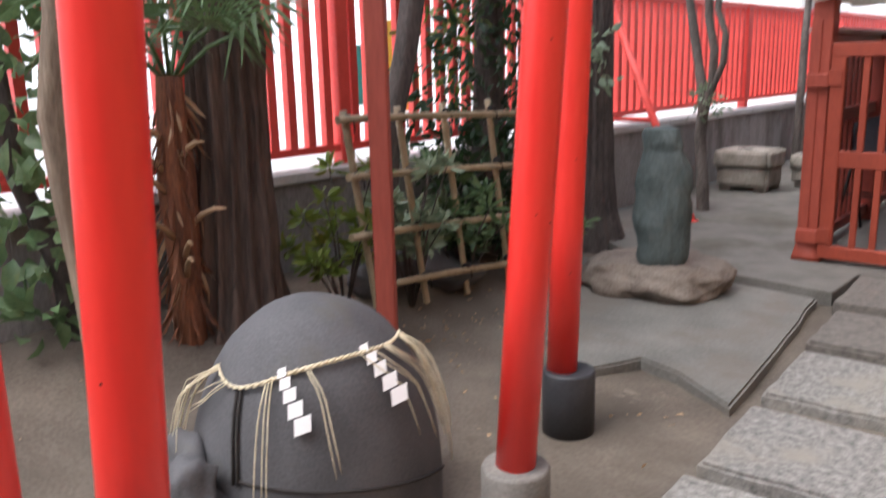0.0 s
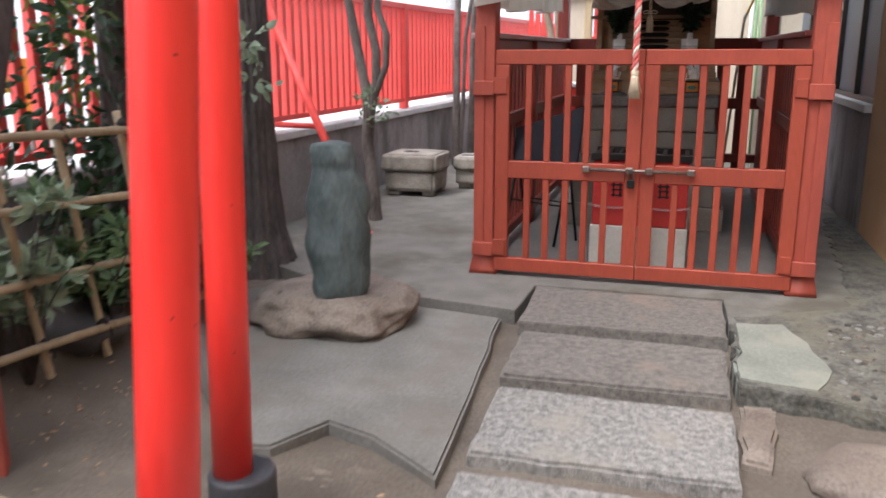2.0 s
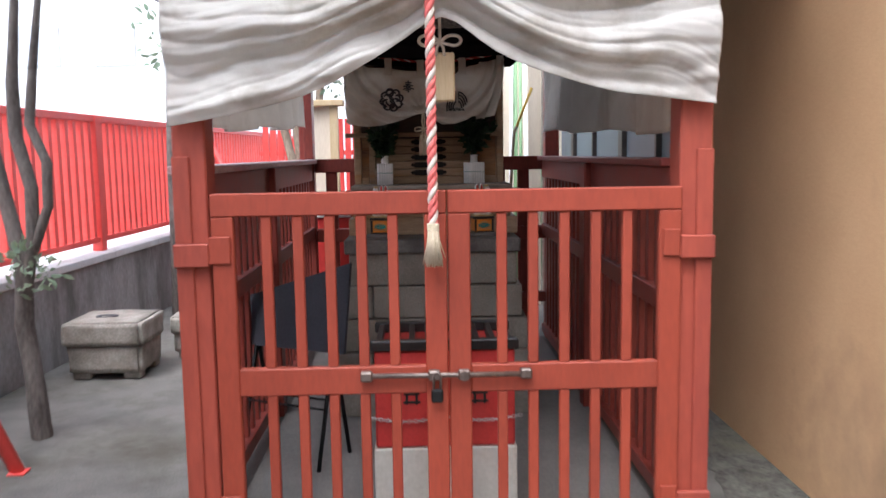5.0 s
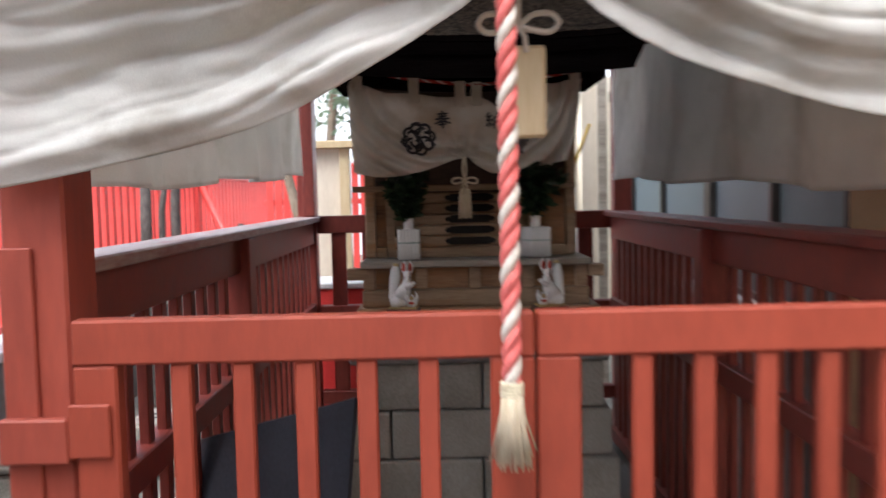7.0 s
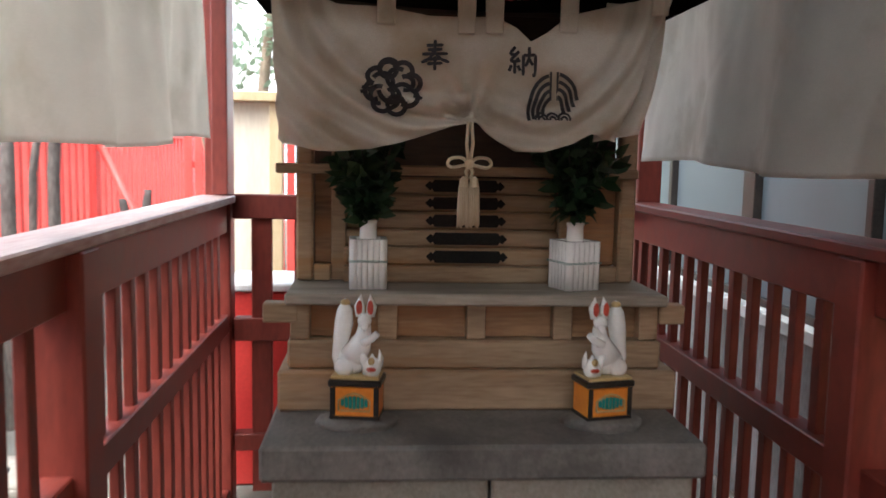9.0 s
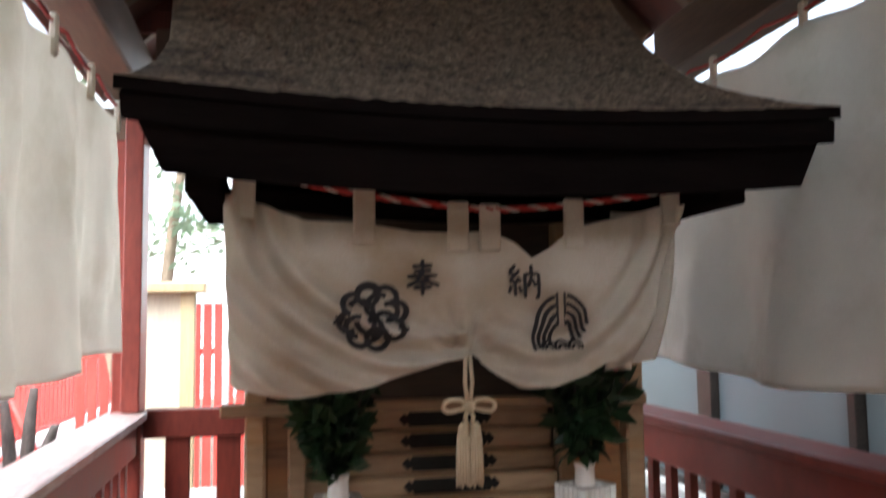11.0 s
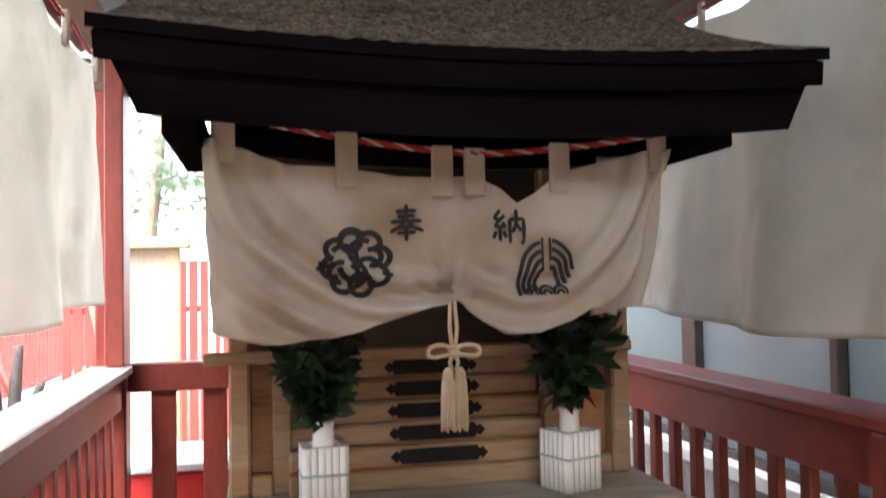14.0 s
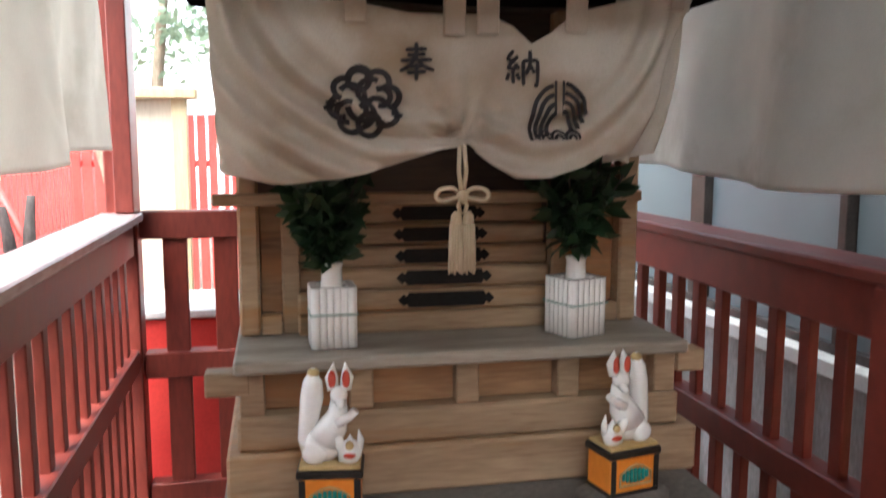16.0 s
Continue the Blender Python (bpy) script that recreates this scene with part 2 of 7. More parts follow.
BLACK_IRON = surface("blackened_iron", (0.006, 0.006, 0.006), (0.016, 0.015, 0.014), 12, 0.65, 0.25)
BLACK_IRON.node_tree.nodes["Principled BSDF"].inputs["Specular IOR Level"].default_value = 0.2
STEEL = surface("dull_bolt_steel", (0.13, 0.10, 0.085), (0.26, 0.21, 0.18), 14, 0.45, 0.2, metal=0.8)
CERAMIC = surface("white_glazed_ceramic", (0.78, 0.78, 0.75), (0.86, 0.86, 0.83), 12, 0.22, 0.04, coat=0.3)
FOX_RED = surface("red_glaze", (0.46, 0.05, 0.03), (0.6, 0.09, 0.05), 20, 0.3, 0.02)
FOX_GOLD = surface("dull_gold_glaze", (0.42, 0.28, 0.10), (0.55, 0.42, 0.2), 30, 0.4, 0.1)
ORANGE = surface("orange_lacquer", (0.72, 0.22, 0.02), (0.82, 0.29, 0.035), 10, 0.35, 0.04)
PALE_TEAL = surface("pale_teal_tie", (0.16, 0.30, 0.26), (0.24, 0.38, 0.33), 10, 0.6, 0.05)
TEAL = surface("teal_lacquer", (0.015, 0.19, 0.16), (0.03, 0.27, 0.23), 10, 0.4, 0.05)
BLACK_LACQUER = surface("black_lacquer", (0.012, 0.011, 0.01), (0.025, 0.022, 0.02), 10, 0.35, 0.05)
OCHRE = surface("ochre_stucco", (0.52, 0.320, 0.160), (0.61, 0.390, 0.205), 2.0, 0.9, 0.35, 150, (1, 1, 0.75), stain=(0.38, 0.24, 0.13), stain_scale=0.9, stain_at=0.57)
DARK_FRAME = surface("dark_bronze_window_frame", (0.03, 0.026, 0.024), (0.06, 0.05, 0.045), 8, 0.4, 0.05, metal=0.5)
FROSTED = surface("frosted_blue_grey_pane", (0.105, 0.14, 0.16), (0.155, 0.195, 0.215), 1.2, 0.5, 0.02, 300)
SILL_WHITE = surface("pale_window_sill", (0.5, 0.5, 0.48), (0.62, 0.62, 0.6), 8, 0.6, 0.1)
PIPE = surface("dark_brown_pipe", (0.03, 0.026, 0.03), (0.06, 0.05, 0.055), 9, 0.4, 0.05)
BAMBOO = surface("dry_bamboo", (0.22, 0.165, 0.095), (0.40, 0.32, 0.20), 6, 0.45, 0.15, 60, (3, 3, 0.4), stain=(0.20, 0.15, 0.08), stain_at=0.6, vary=0.12)
TWINE = surface("black_palm_twine", (0.012, 0.010, 0.009), (0.03, 0.026, 0.022), 30, 0.9, 0.4)
BARK = surface("furrowed_brown_bark", (0.030, 0.021, 0.017), (0.125, 0.088, 0.068), 9, 0.95, 1.0, 60, (1, 1, 0.14), stain=(0.03, 0.024, 0.02), stain_at=0.58, bump_dist=0.03)
DARK_BARK = surface("dark_bark", (0.034, 0.029, 0.027), (0.105, 0.088, 0.079), 12, 0.95, 0.8, 60, (1, 1, 0.3), bump_dist=0.02)
GREY_BARK = surface("weathered_grey_bark", (0.07, 0.060, 0.052), (0.19, 0.168, 0.148), 12, 0.95, 0.8, 60, (1, 1, 0.3), stain=(0.05, 0.042, 0.036), stain_at=0.57, bump_dist=0.02)
PEELED = surface("peeling_pale_bark", (0.14, 0.105, 0.07), (0.34, 0.27, 0.19), 7, 0.85, 0.7, 60, (1, 1, 0.25), stain=(0.10, 0.075, 0.05), stain_at=0.55, bump_dist=0.02)
PALM_FIBRE = surface("orange_palm_fibre", (0.075, 0.030, 0.017), (0.25, 0.095, 0.042), 14, 0.9, 0.9, 90, (1, 1, 0.25), bump_dist=0.02)
DRY_FROND = surface("dry_frond_stub", (0.28, 0.17, 0.09), (0.46, 0.32, 0.19), 12, 0.7, 0.3)
LEAF = leaf_material("shrub_leaf", (0.06, 0.12, 0.05), (0.17, 0.27, 0.12), (0.22, 0.24, 0.05))
LEAF_DARK = leaf_material("dark_evergreen_leaf", (0.010, 0.030, 0.012), (0.028, 0.065, 0.022), (0.04, 0.08, 0.02))
LEAF_PALE = leaf_material("greyish_green_leaf", (0.13, 0.20, 0.125), (0.30, 0.38, 0.25), (0.25, 0.28, 0.12))
LEAF_YELLOW = leaf_material("yellow_green_leaf", (0.08, 0.13, 0.02), (0.20, 0.26, 0.05), (0.38, 0.34, 0.07))
BOX_RED = surface("offering_box_red", (0.42, 0.028, 0.025), (0.55, 0.045, 0.035), 5, 0.4, 0.06)
BOX_WHITE = surface("pale_cream_boards", (0.52, 0.50, 0.42), (0.64, 0.62, 0.54), 5, 0.6, 0.1, (60))
BOARD_DARK = surface("dark_slate_board", (0.022, 0.024, 0.032), (0.045, 0.048, 0.06), 4, 0.5, 0.1)
CHAIN = surface("pale_chain_metal", (0.45, 0.42, 0.4), (0.62, 0.6, 0.57), 20, 0.4, 0.1, metal=0.5)
CREAM_BOARD = surface("sunlit_cream_plywood", (0.58, 0.50, 0.38), (0.70, 0.62, 0.49), 3, 0.7, 0.1, 50, (3, 3, 0.3))
PALE_FACADE = surface("pale_building_facade", (0.74, 0.74, 0.73), (0.82, 0.82, 0.81), 1.0, 0.8, 0.05, 20)
YELLOW_PLASTIC = surface("yellow_plastic", (0.60, 0.36, 0.03), (0.72, 0.46, 0.05), 6, 0.4, 0.05)
GREEN_POLE = surface("pale_green_pole", (0.16, 0.30, 0.14), (0.28, 0.42, 0.22), 6, 0.5, 0.05, 40, (3, 3, 0.3))
SKY_GLOW = surface("glowing_white_backdrop", (0.72, 0.73, 0.74), (0.80, 0.80, 0.80), 0.05, 0.9, 0.0)
# Emission makes the backdrop read as bright white sky.
SKY_GLOW.node_tree.nodes["Principled BSDF"].inputs["Emission Color"].default_value = (0.96, 0.98, 1.0, 1)
SKY_GLOW.node_tree.nodes["Principled BSDF"].inputs["Emission Strength"].default_value = 0.42
TAG_WOOD = surface("plain_pale_wood", (0.46, 0.34, 0.18), (0.60, 0.48, 0.29), 5, 0.55, 0.1, 50, (4, 4, 0.3))
RED_BOARD = surface("dark_red_ceiling_board", (0.05, 0.013, 0.009), (0.10, 0.026, 0.016), 6, 0.7, 0.25, 40, (3, 3, 0.4), vary=0.12)


# ---- mesh helpers ----
def box(bm, x0, x1, y0, y1, z0, z1, bevel=0.004, turn=None, mat=0):
    """A box with bevelled edges, appended to bm."""
    b = bmesh.new()
    bmesh.ops.create_cube(b, size=1, matrix=Matrix.LocRotScale(((x0 + x1) / 2, (y0 + y1) / 2, (z0 + z1) / 2), None, (x1 - x0, y1 - y0, z1 - z0)))
    if bevel:
        bmesh.ops.bevel(b, geom=b.edges[:], offset=min(bevel, 0.45 * min(x1 - x0, y1 - y0, z1 - z0)), segments=1, affect="EDGES")
    if turn is not None:
        b.transform(turn)
    join(bm, b, mat)


def join(bm, b, mat=0):
    vs = [bm.verts.new(v.co) for v in b.verts]
    b.verts.index_update()
    for f in b.faces:
        nf = bm.faces.new([vs[v.index] for v in f.verts])
        nf.smooth, nf.material_index = f.smooth, mat
    b.free()


def tube(bm, pts, radii, seg=10, mat=0, caps=True, wobble=0.0, seed=0):
    """A round tube along points; radii one number or one a point."""
    pts = [Vector(p) for p in pts]
    if not isinstance(radii, (list, tuple)):
        radii = [radii] * len(pts)
    rng = random.Random(seed)
    rings, side = [], None
    for i, p in enumerate(pts):
        d = (pts[min(i + 1, len(pts) - 1)] - pts[max(i - 1, 0)]).normalized()
        if side is None:
            side = d.orthogonal().normalized()
        side = (side - d * side.dot(d)).normalized()
        up = d.cross(side)
        ring = []
        for k in range(seg):
            a = 2 * math.pi * k / seg
            r = radii[i] * (1 + wobble * (rng.random() - 0.5))
            ring.append(bm.verts.new(p + (side * math.cos(a) + up * math.sin(a)) * r))
        rings.append(ring)
    for a, b in zip(rings, rings[1:]):
        for k in range(seg):
            f = bm.faces.new((a[k], a[(k + 1) % seg], b[(k + 1) % seg], b[k]))
            f.smooth, f.material_index = True, mat
    if caps:
        for ring, rev in ((rings[0], True), (rings[-1], False)):
            f = bm.faces.new(ring[::-1] if rev else ring)
            f.material_index = mat


def lathe(bm, profile, cx, cy, seg=20, mat=0, sx=1.0, sy=1.0):
    """A turned shape from (radius, z) pairs."""
    rings = [[bm.verts.new((cx + sx * r * math.cos(2 * math.pi * k / seg), cy + sy * r * math.sin(2 * math.pi * k / seg), z)) for k in range(seg)] for r, z in profile]
    for a, b in zip(rings, rings[1:]):
        for k in range(seg):
            f = bm.faces.new((a[k], a[(k + 1) % seg], b[(k + 1) % seg], b[k]))
            f.smooth, f.material_index = True, mat
    bm.faces.new(rings[0][::-1]).material_index = mat
    bm.faces.new(rings[-1]).material_index = mat


def prism(bm, outline, z0, z1, bevel=0.01, rough=0.0, seed=0):
    """An upright slab with an outline of (x, y) points."""
    rng = random.Random(seed)
    pts = [(x + rough * (rng.random() - 0.5), y + rough * (rng.random() - 0.5)) for x, y in outline]
    b = bmesh.new()
    lo = [b.verts.new((x, y, z0)) for x, y in pts]
    hi = [b.verts.new((x, y, z1)) for x, y in pts]
    n = len(pts)
    top = b.faces.new(hi)
    b.faces.new(lo[::-1])
    for k in range(n):
        b.faces.new((lo[k], lo[(k + 1) % n], hi[(k + 1) % n], hi[k]))
    bmesh.ops.recalc_face_normals(b, faces=b.faces[:])
    if bevel:
        bmesh.ops.bevel(b, geom=[e for e in top.edges], offset=bevel, segments=2, affect="EDGES")
    join(bm, b)


def ragged(points, step=0.12, amp=0.03, seed=0):
    """An outline whose sides are broken up like a worn edge."""
    rng, out = random.Random(seed), []
    for (x0, y0), (x1, y1) in zip(points, points[1:] + points[:1]):
        length = math.hypot(x1 - x0, y1 - y0)
        k = max(1, int(length / step))
        nx, ny = (y1 - y0) / length, (x0 - x1) / length
        for i in range(k):
            o = amp * (rng.random() - 0.5) * (1 if i else 0.3)
            out.append((x0 + (x1 - x0) * i / k + nx * o, y0 + (y1 - y0) * i / k + ny * o))
    return out


def boulder(bm, cx, cy, cz, rx, ry, rz, seed=0, rough=0.18, freq=1.6, sub=4, flat=None, mat=0):
    b = bmesh.new()
    bmesh.ops.create_icosphere(b, subdivisions=sub, radius=1)
    off = Vector((seed * 7.3, seed * 3.1, seed * 5.7))
    for v in b.verts:
        d = 1 + rough * noise.noise(v.co * freq + off) + 0.35 * rough * noise.noise(v.co * freq * 3 + off)
        v.co = Vector((v.co.x * rx * d, v.co.y * ry * d, v.co.z * rz * d))
        if flat is not None and v.co.z > flat:
            v.co.z = flat + (v.co.z - flat) * 0.15
        v.co += Vector((cx, cy, cz))
    for f in b.faces:
        f.smooth = True
    join(bm, b, mat)


def leaf(bm, at, way, size, width, rng, mat=0):
    """One bent leaf with a fold along its middle."""
    way = Vector(way).normalized()
    side = way.cross(Vector((rng.uniform(-1, 1), rng.uniform(-1, 1), rng.uniform(-1, 1))))
    if side.length < 1e-3:
        side = way.orthogonal()
    side.normalize()
    nrm = way.cross(side)
    at = Vector(at)
    a, t = bm.verts.new(at), bm.verts.new(at + way * size - nrm * size * 0.2)
    m1 = bm.verts.new(at + way * size * 0.30 + nrm * size * 0.02)
    m2 = bm.verts.new(at + way * size * 0.68 - nrm * size * 0.05)
    for s in (1, -1):
        l1 = bm.verts.new(at + way * size * 0.28 + side * width * s * 0.95 + nrm * width * 0.4)
        l2 = bm.verts.new(at + way * size * 0.66 + side * width * s * 0.85 + nrm * (width * 0.35 - size * 0.05))
        for f in ((a, m1, l1), (m1, m2, l2, l1), (m2, t, l2)):
            q = bm.faces.new(f if s > 0 else f[::-1])
            q.material_index, q.smooth = mat, True


def ball_leaves(bm, c, r, count, size, width, seed, squash=(1, 1, 1), up=0.3, mat=0):
    rng = random.Random(seed)
    for _ in range(count):
        d = Vector((rng.gauss(0, 1), rng.gauss(0, 1), rng.gauss(0, 1))).normalized()
        k = r * rng.uniform(0.25, 1.0)
        p = Vector(c) + Vector((d.x * squash[0], d.y * squash[1], d.z * squash[2])) * k
        w = d + Vector((rng.uniform(-0.7, 0.7), rng.uniform(-0.7, 0.7), rng.uniform(-0.7, 0.7) + up))
        leaf(bm, p, w, size * rng.uniform(0.7, 1.25), width * rng.uniform(0.8, 1.2), rng, mat)


def curved(pts, n=6):
    """Points of a smooth line through the points given."""
    p = [Vector(q) for q in pts]
    p = [p[0] * 2 - p[1]] + p + [p[-1] * 2 - p[-2]]
    out = []
    for i in range(1, len(p) - 2):
        for k in range(n):
            t = k / n
            out.append(0.5 * (2 * p[i] + (p[i + 1] - p[i - 1]) * t + (2 * p[i - 1] - 5 * p[i] + 4 * p[i + 1] - p[i + 2]) * t * t + (3 * p[i] - p[i - 1] - 3 * p[i + 1] + p[i + 2]) * t ** 3))
    return out + [p[-2]]


def part(name, bm, material, parent=None, label=""):
    me = bpy.data.meshes.new(name)
    bm.to_mesh(me)
    bm.free()
    for m in material if isinstance(material, (list, tuple)) else (material,):
        me.materials.append(m)
    ob = new(name, me)
    if parent is not None:
        ob.parent = parent
        ob.matrix_parent_inverse = parent.matrix_basis.inverted()
    if label:
        tagged(ob, label)
    return ob


def thing(name, at, label, category, group="", kind=""):
    ob = new(name)
    ob.empty_display_size = 0.05
    ob.matrix_basis = Matrix.Translation(at)
    return tagged(ob, label, category, group, kind)


def boxpart(name, dims, material, parent=None, bevel=0.004, label="", turn=None):
    bm = bmesh.new()
    box(bm, *dims, bevel=bevel, turn=turn)
    return part(name, bm, material, parent, label)


def tubepart(name, pts, r, material, parent=None, seg=10, label="", wobble=0.0, seed=0):
    bm = bmesh.new()
    tube(bm, pts, r, seg, wobble=wobble, seed=seed)
    return part(name, bm, material, parent, label)


def structure(ob, label):
    return tagged(ob, label, kind="structure")


# ---- ground and large structure ----
def smooth(a, b, x):
    t = max(0.0, min(1.0, (x - a) / (b - a)))
    return t * t * (3 - 2 * t)


def wall_x(y):
    return -2.9 + 0.045 * y


def ground_z(x, y):
    z = -0.084 + 0.25 * smooth(-1.9, -2.75, x) * smooth(-0.2, -1.1, y) * (1 - smooth(-3.2, -3.4, x))
    z += 0.05 * smooth(0.9, 1.5, x) * smooth(-3.5, -1.5, y)
    if -3.4 < x < 2 and -8 < y < 1:
        z += 0.018 * noise.noise(Vector((x * 1.7, y * 1.7, 0))) + 0.008 * noise.noise(Vector((x * 6, y * 6, 3)))
    return z


def build_ground():
    xs = [-80, -40, -20, -12, -8, -5.5, -4.2] + [-3.6 + 0.08 * i for i in range(72)] + [2.6, 4, 8, 16, 40, 80]
    ys = [-80, -40, -20, -13, -10, -8.6] + [-8 + 0.08 * i for i in range(112)] + [2, 4, 8, 16, 40, 80]
    bm = bmesh.new()
    grid = [[bm.verts.new((x, y, ground_z(x, y))) for y in ys] for x in xs]
    for i in range(len(xs) - 1):
        for j in range(len(ys) - 1):
            bm.faces.new((grid[i][j], grid[i + 1][j], grid[i + 1][j + 1], grid[i][j + 1])).smooth = True
    structure(part("ground", bm, SOIL), "trodden bare brown soil with scattered dry bits")


def build_paving():
    bm = bmesh.new()
    prism(bm, ragged([(-0.585, -0.70), (-0.565, -0.185), (0.502, -0.19), (0.51, -0.62), (1.5, -0.62), (1.5, 9), (-2.52, 9), (-2.8, 2), (-2.85, -0.2), (-2.3, -0.15), (-1.9, -0.42), (-1.2, -0.60)], 0.15, 0.016, 3), -0.2, 0.0, 0.005)
    structure(part("pavement_upper", bm, CONCRETE), "old grey concrete pavement with a broken front edge")
    bm = bmesh.new()
    prism(bm, ragged([(-0.50, -2.47), (-0.65, -0.74), (-1.2, -0.66), (-1.9, -0.48), (-2.25, -0.6), (-2.15, -1.35), (-1.75, -1.9), (-1.3, -2.45), (-1.14, -2.42), (-1.02, -2.17), (-0.82, -2.24)], 0.22, 0.018, 5), -0.2, -0.034, 0.012)
    structure(part("pavement_lower", bm, DUSTY_CONCRETE), "worn concrete slab with a ragged edge on the soil")
    bm = bmesh.new()
    prism(bm, ragged([(0.52, -1.46), (0.535, -0.50), (0.72, -0.44), (0.95, -0.27), (1.14, -0.18), (1.22, 0.5), (1.36, 2.4), (1.62, 2.6), (1.62, -0.60), (1.54, -0.66), (1.54, -1.75), (1.1, -1.6), (0.8, -1.5)], 0.07, 0.05, 9), -0.2, 0.005, 0.006)
    mortar = structure(part("pavement_mortar", bm, ROUGH_MORTAR), "rough mortar patch with pebbles beside the path")
    rng = random.Random(31)
    shapes = []
    for i in range(5):
        bm = bmesh.new()
        boulder(bm, 0, 0, 0, 1.0, rng.uniform(0.6, 0.9), 0.45, 80 + i, 0.35, 1.5, sub=1)
        me = bpy.data.meshes.new("pebble")
        bm.to_mesh(me)
        bm.free()
        me.materials.append(BROWN_ROCK if i == 0 else GRANITE if i < 3 else ROUGH_MORTAR)
        shapes.append(me)
    for i in range(150):
        x, y = rng.uniform(0.9, 1.5), rng.uniform(-1.5, -0.25)
        if y > -0.28 - 0.1 * (1.5 - x) * 4:
            y -= 0.3
        r = rng.choice((0.008, 0.012, 0.016, 0.026))
        o = new("pebble", shapes[i % 5])
        o.parent = mortar
        o.matrix_basis = pose(x, y, 0.004, 0, 0, rng.uniform(0, 360)) @ Matrix.Diagonal((r, r, r, 1))


def build_wall():
    """The low wall that carries the red fence."""
    bm = bmesh.new()
    for y0, y1 in zip([-9 + i for i in range(23)], [-8 + i for i in range(23)]):
        t = Matrix.Translation((wall_x((y0 + y1) / 2), (y0 + y1) / 2, 0)) @ pose(0, 0, 0, 0, 0, -math.degrees(math.atan(0.045)))
        box(bm, -0.2, 0.0, -0.5, 0.5, -0.3, 0.66, 0.003, t)
    structure(part("wall_west", bm, WALL_CONCRETE), "low stained grey concrete wall under the red fence")
    bm = bmesh.new()
    for i in range(23):
        yc = -8.5 + i
        t = Matrix.Translation((wall_x(yc), yc, 0)) @ pose(0, 0, 0, 0, 0, -math.degrees(math.atan(0.045)))
        box(bm, -0.24, 0.03, -0.499, 0.499, 0.662, 0.725, 0.008, t)
    structure(part("trim_coping", bm, COPING), "pale cement coping on the low wall")


def build_fence():
    """Red slatted fence on the low wall."""
    ang = -math.degrees(math.atan(0.045))
    for k, (a, b) in enumerate([(-8.0, -5.0), (-5.0, -2.0), (-2.0, 1.0), (1.0, 4.0), (4.0, 7.0), (7.0, 10.0), (10.0, 13.0)]):
        base = thing("red_fence", (wall_x(a) - 0.1, a, 0.72), "bright vermilion slatted metal fence panel on a low concrete wall", "fence", "fence panels on the wall")
        t = Matrix.Translation((wall_x((a + b) / 2) - 0.1, (a + b) / 2, 0)) @ pose(0, 0, 0, 0, 0, ang)
        h = (b - a) / 2
        boxpart("top_rail", (-0.04, 0.035, -h, h, 1.80, 1.86), FENCE_RED, base, 0.006, turn=t)
        boxpart("bottom_rail", (-0.03, 0.03, -h, h, 0.80, 0.845), FENCE_RED, base, 0.005, turn=t)
        boxpart("post", (-0.045, 0.045, -h - 0.045, -h + 0.045, 0.727, 1.86), FENCE_RED, base, 0.006, turn=t)
        slat = None
        count = int((b - a) / 0.134)
        for i in range(count):
            y = -h + 0.1 + i * (b - a - 0.08) / count
            if slat is None:
                bm = bmesh.new()
                box(bm, -0.024, 0.024, -0.026, 0.026, 0.845, 1.80, 0)
                slat = bpy.data.meshes.new("slat")
                bm.to_mesh(slat)
                bm.free()
                slat.materials.append(FENCE_RED)
            o = new("slat", slat)
            o.parent = base
            o.matrix_parent_inverse = base.matrix_basis.inverted()
            o.matrix_basis = t @ Matrix.Translation((0, y, 0))
    for y in (0.98, 6.98):
        x = wall_x(y)
        br = thing("fence_brace", (x + 0.8, y - 0.12, 0), "red painted steel brace propping the fence from the ground", "brace", "fence braces")
        tubepart("strut", [(x - 0.06, y + 0.05, 1.74), (x + 0.80, y - 0.12, 0.0)], 0.034, FENCE_RED, br, 8)
        boxpart("foot_plate", (x + 0.76, x + 0.84, y - 0.16, y - 0.08, 0.0, 0.012), FENCE_RED, br, 0.003)
        tubepart("cross_bar", [(x + 0.02, y, 0.80), (x + 0.40, y - 0.05, 0.80)], 0.022, FENCE_RED, br, 8)


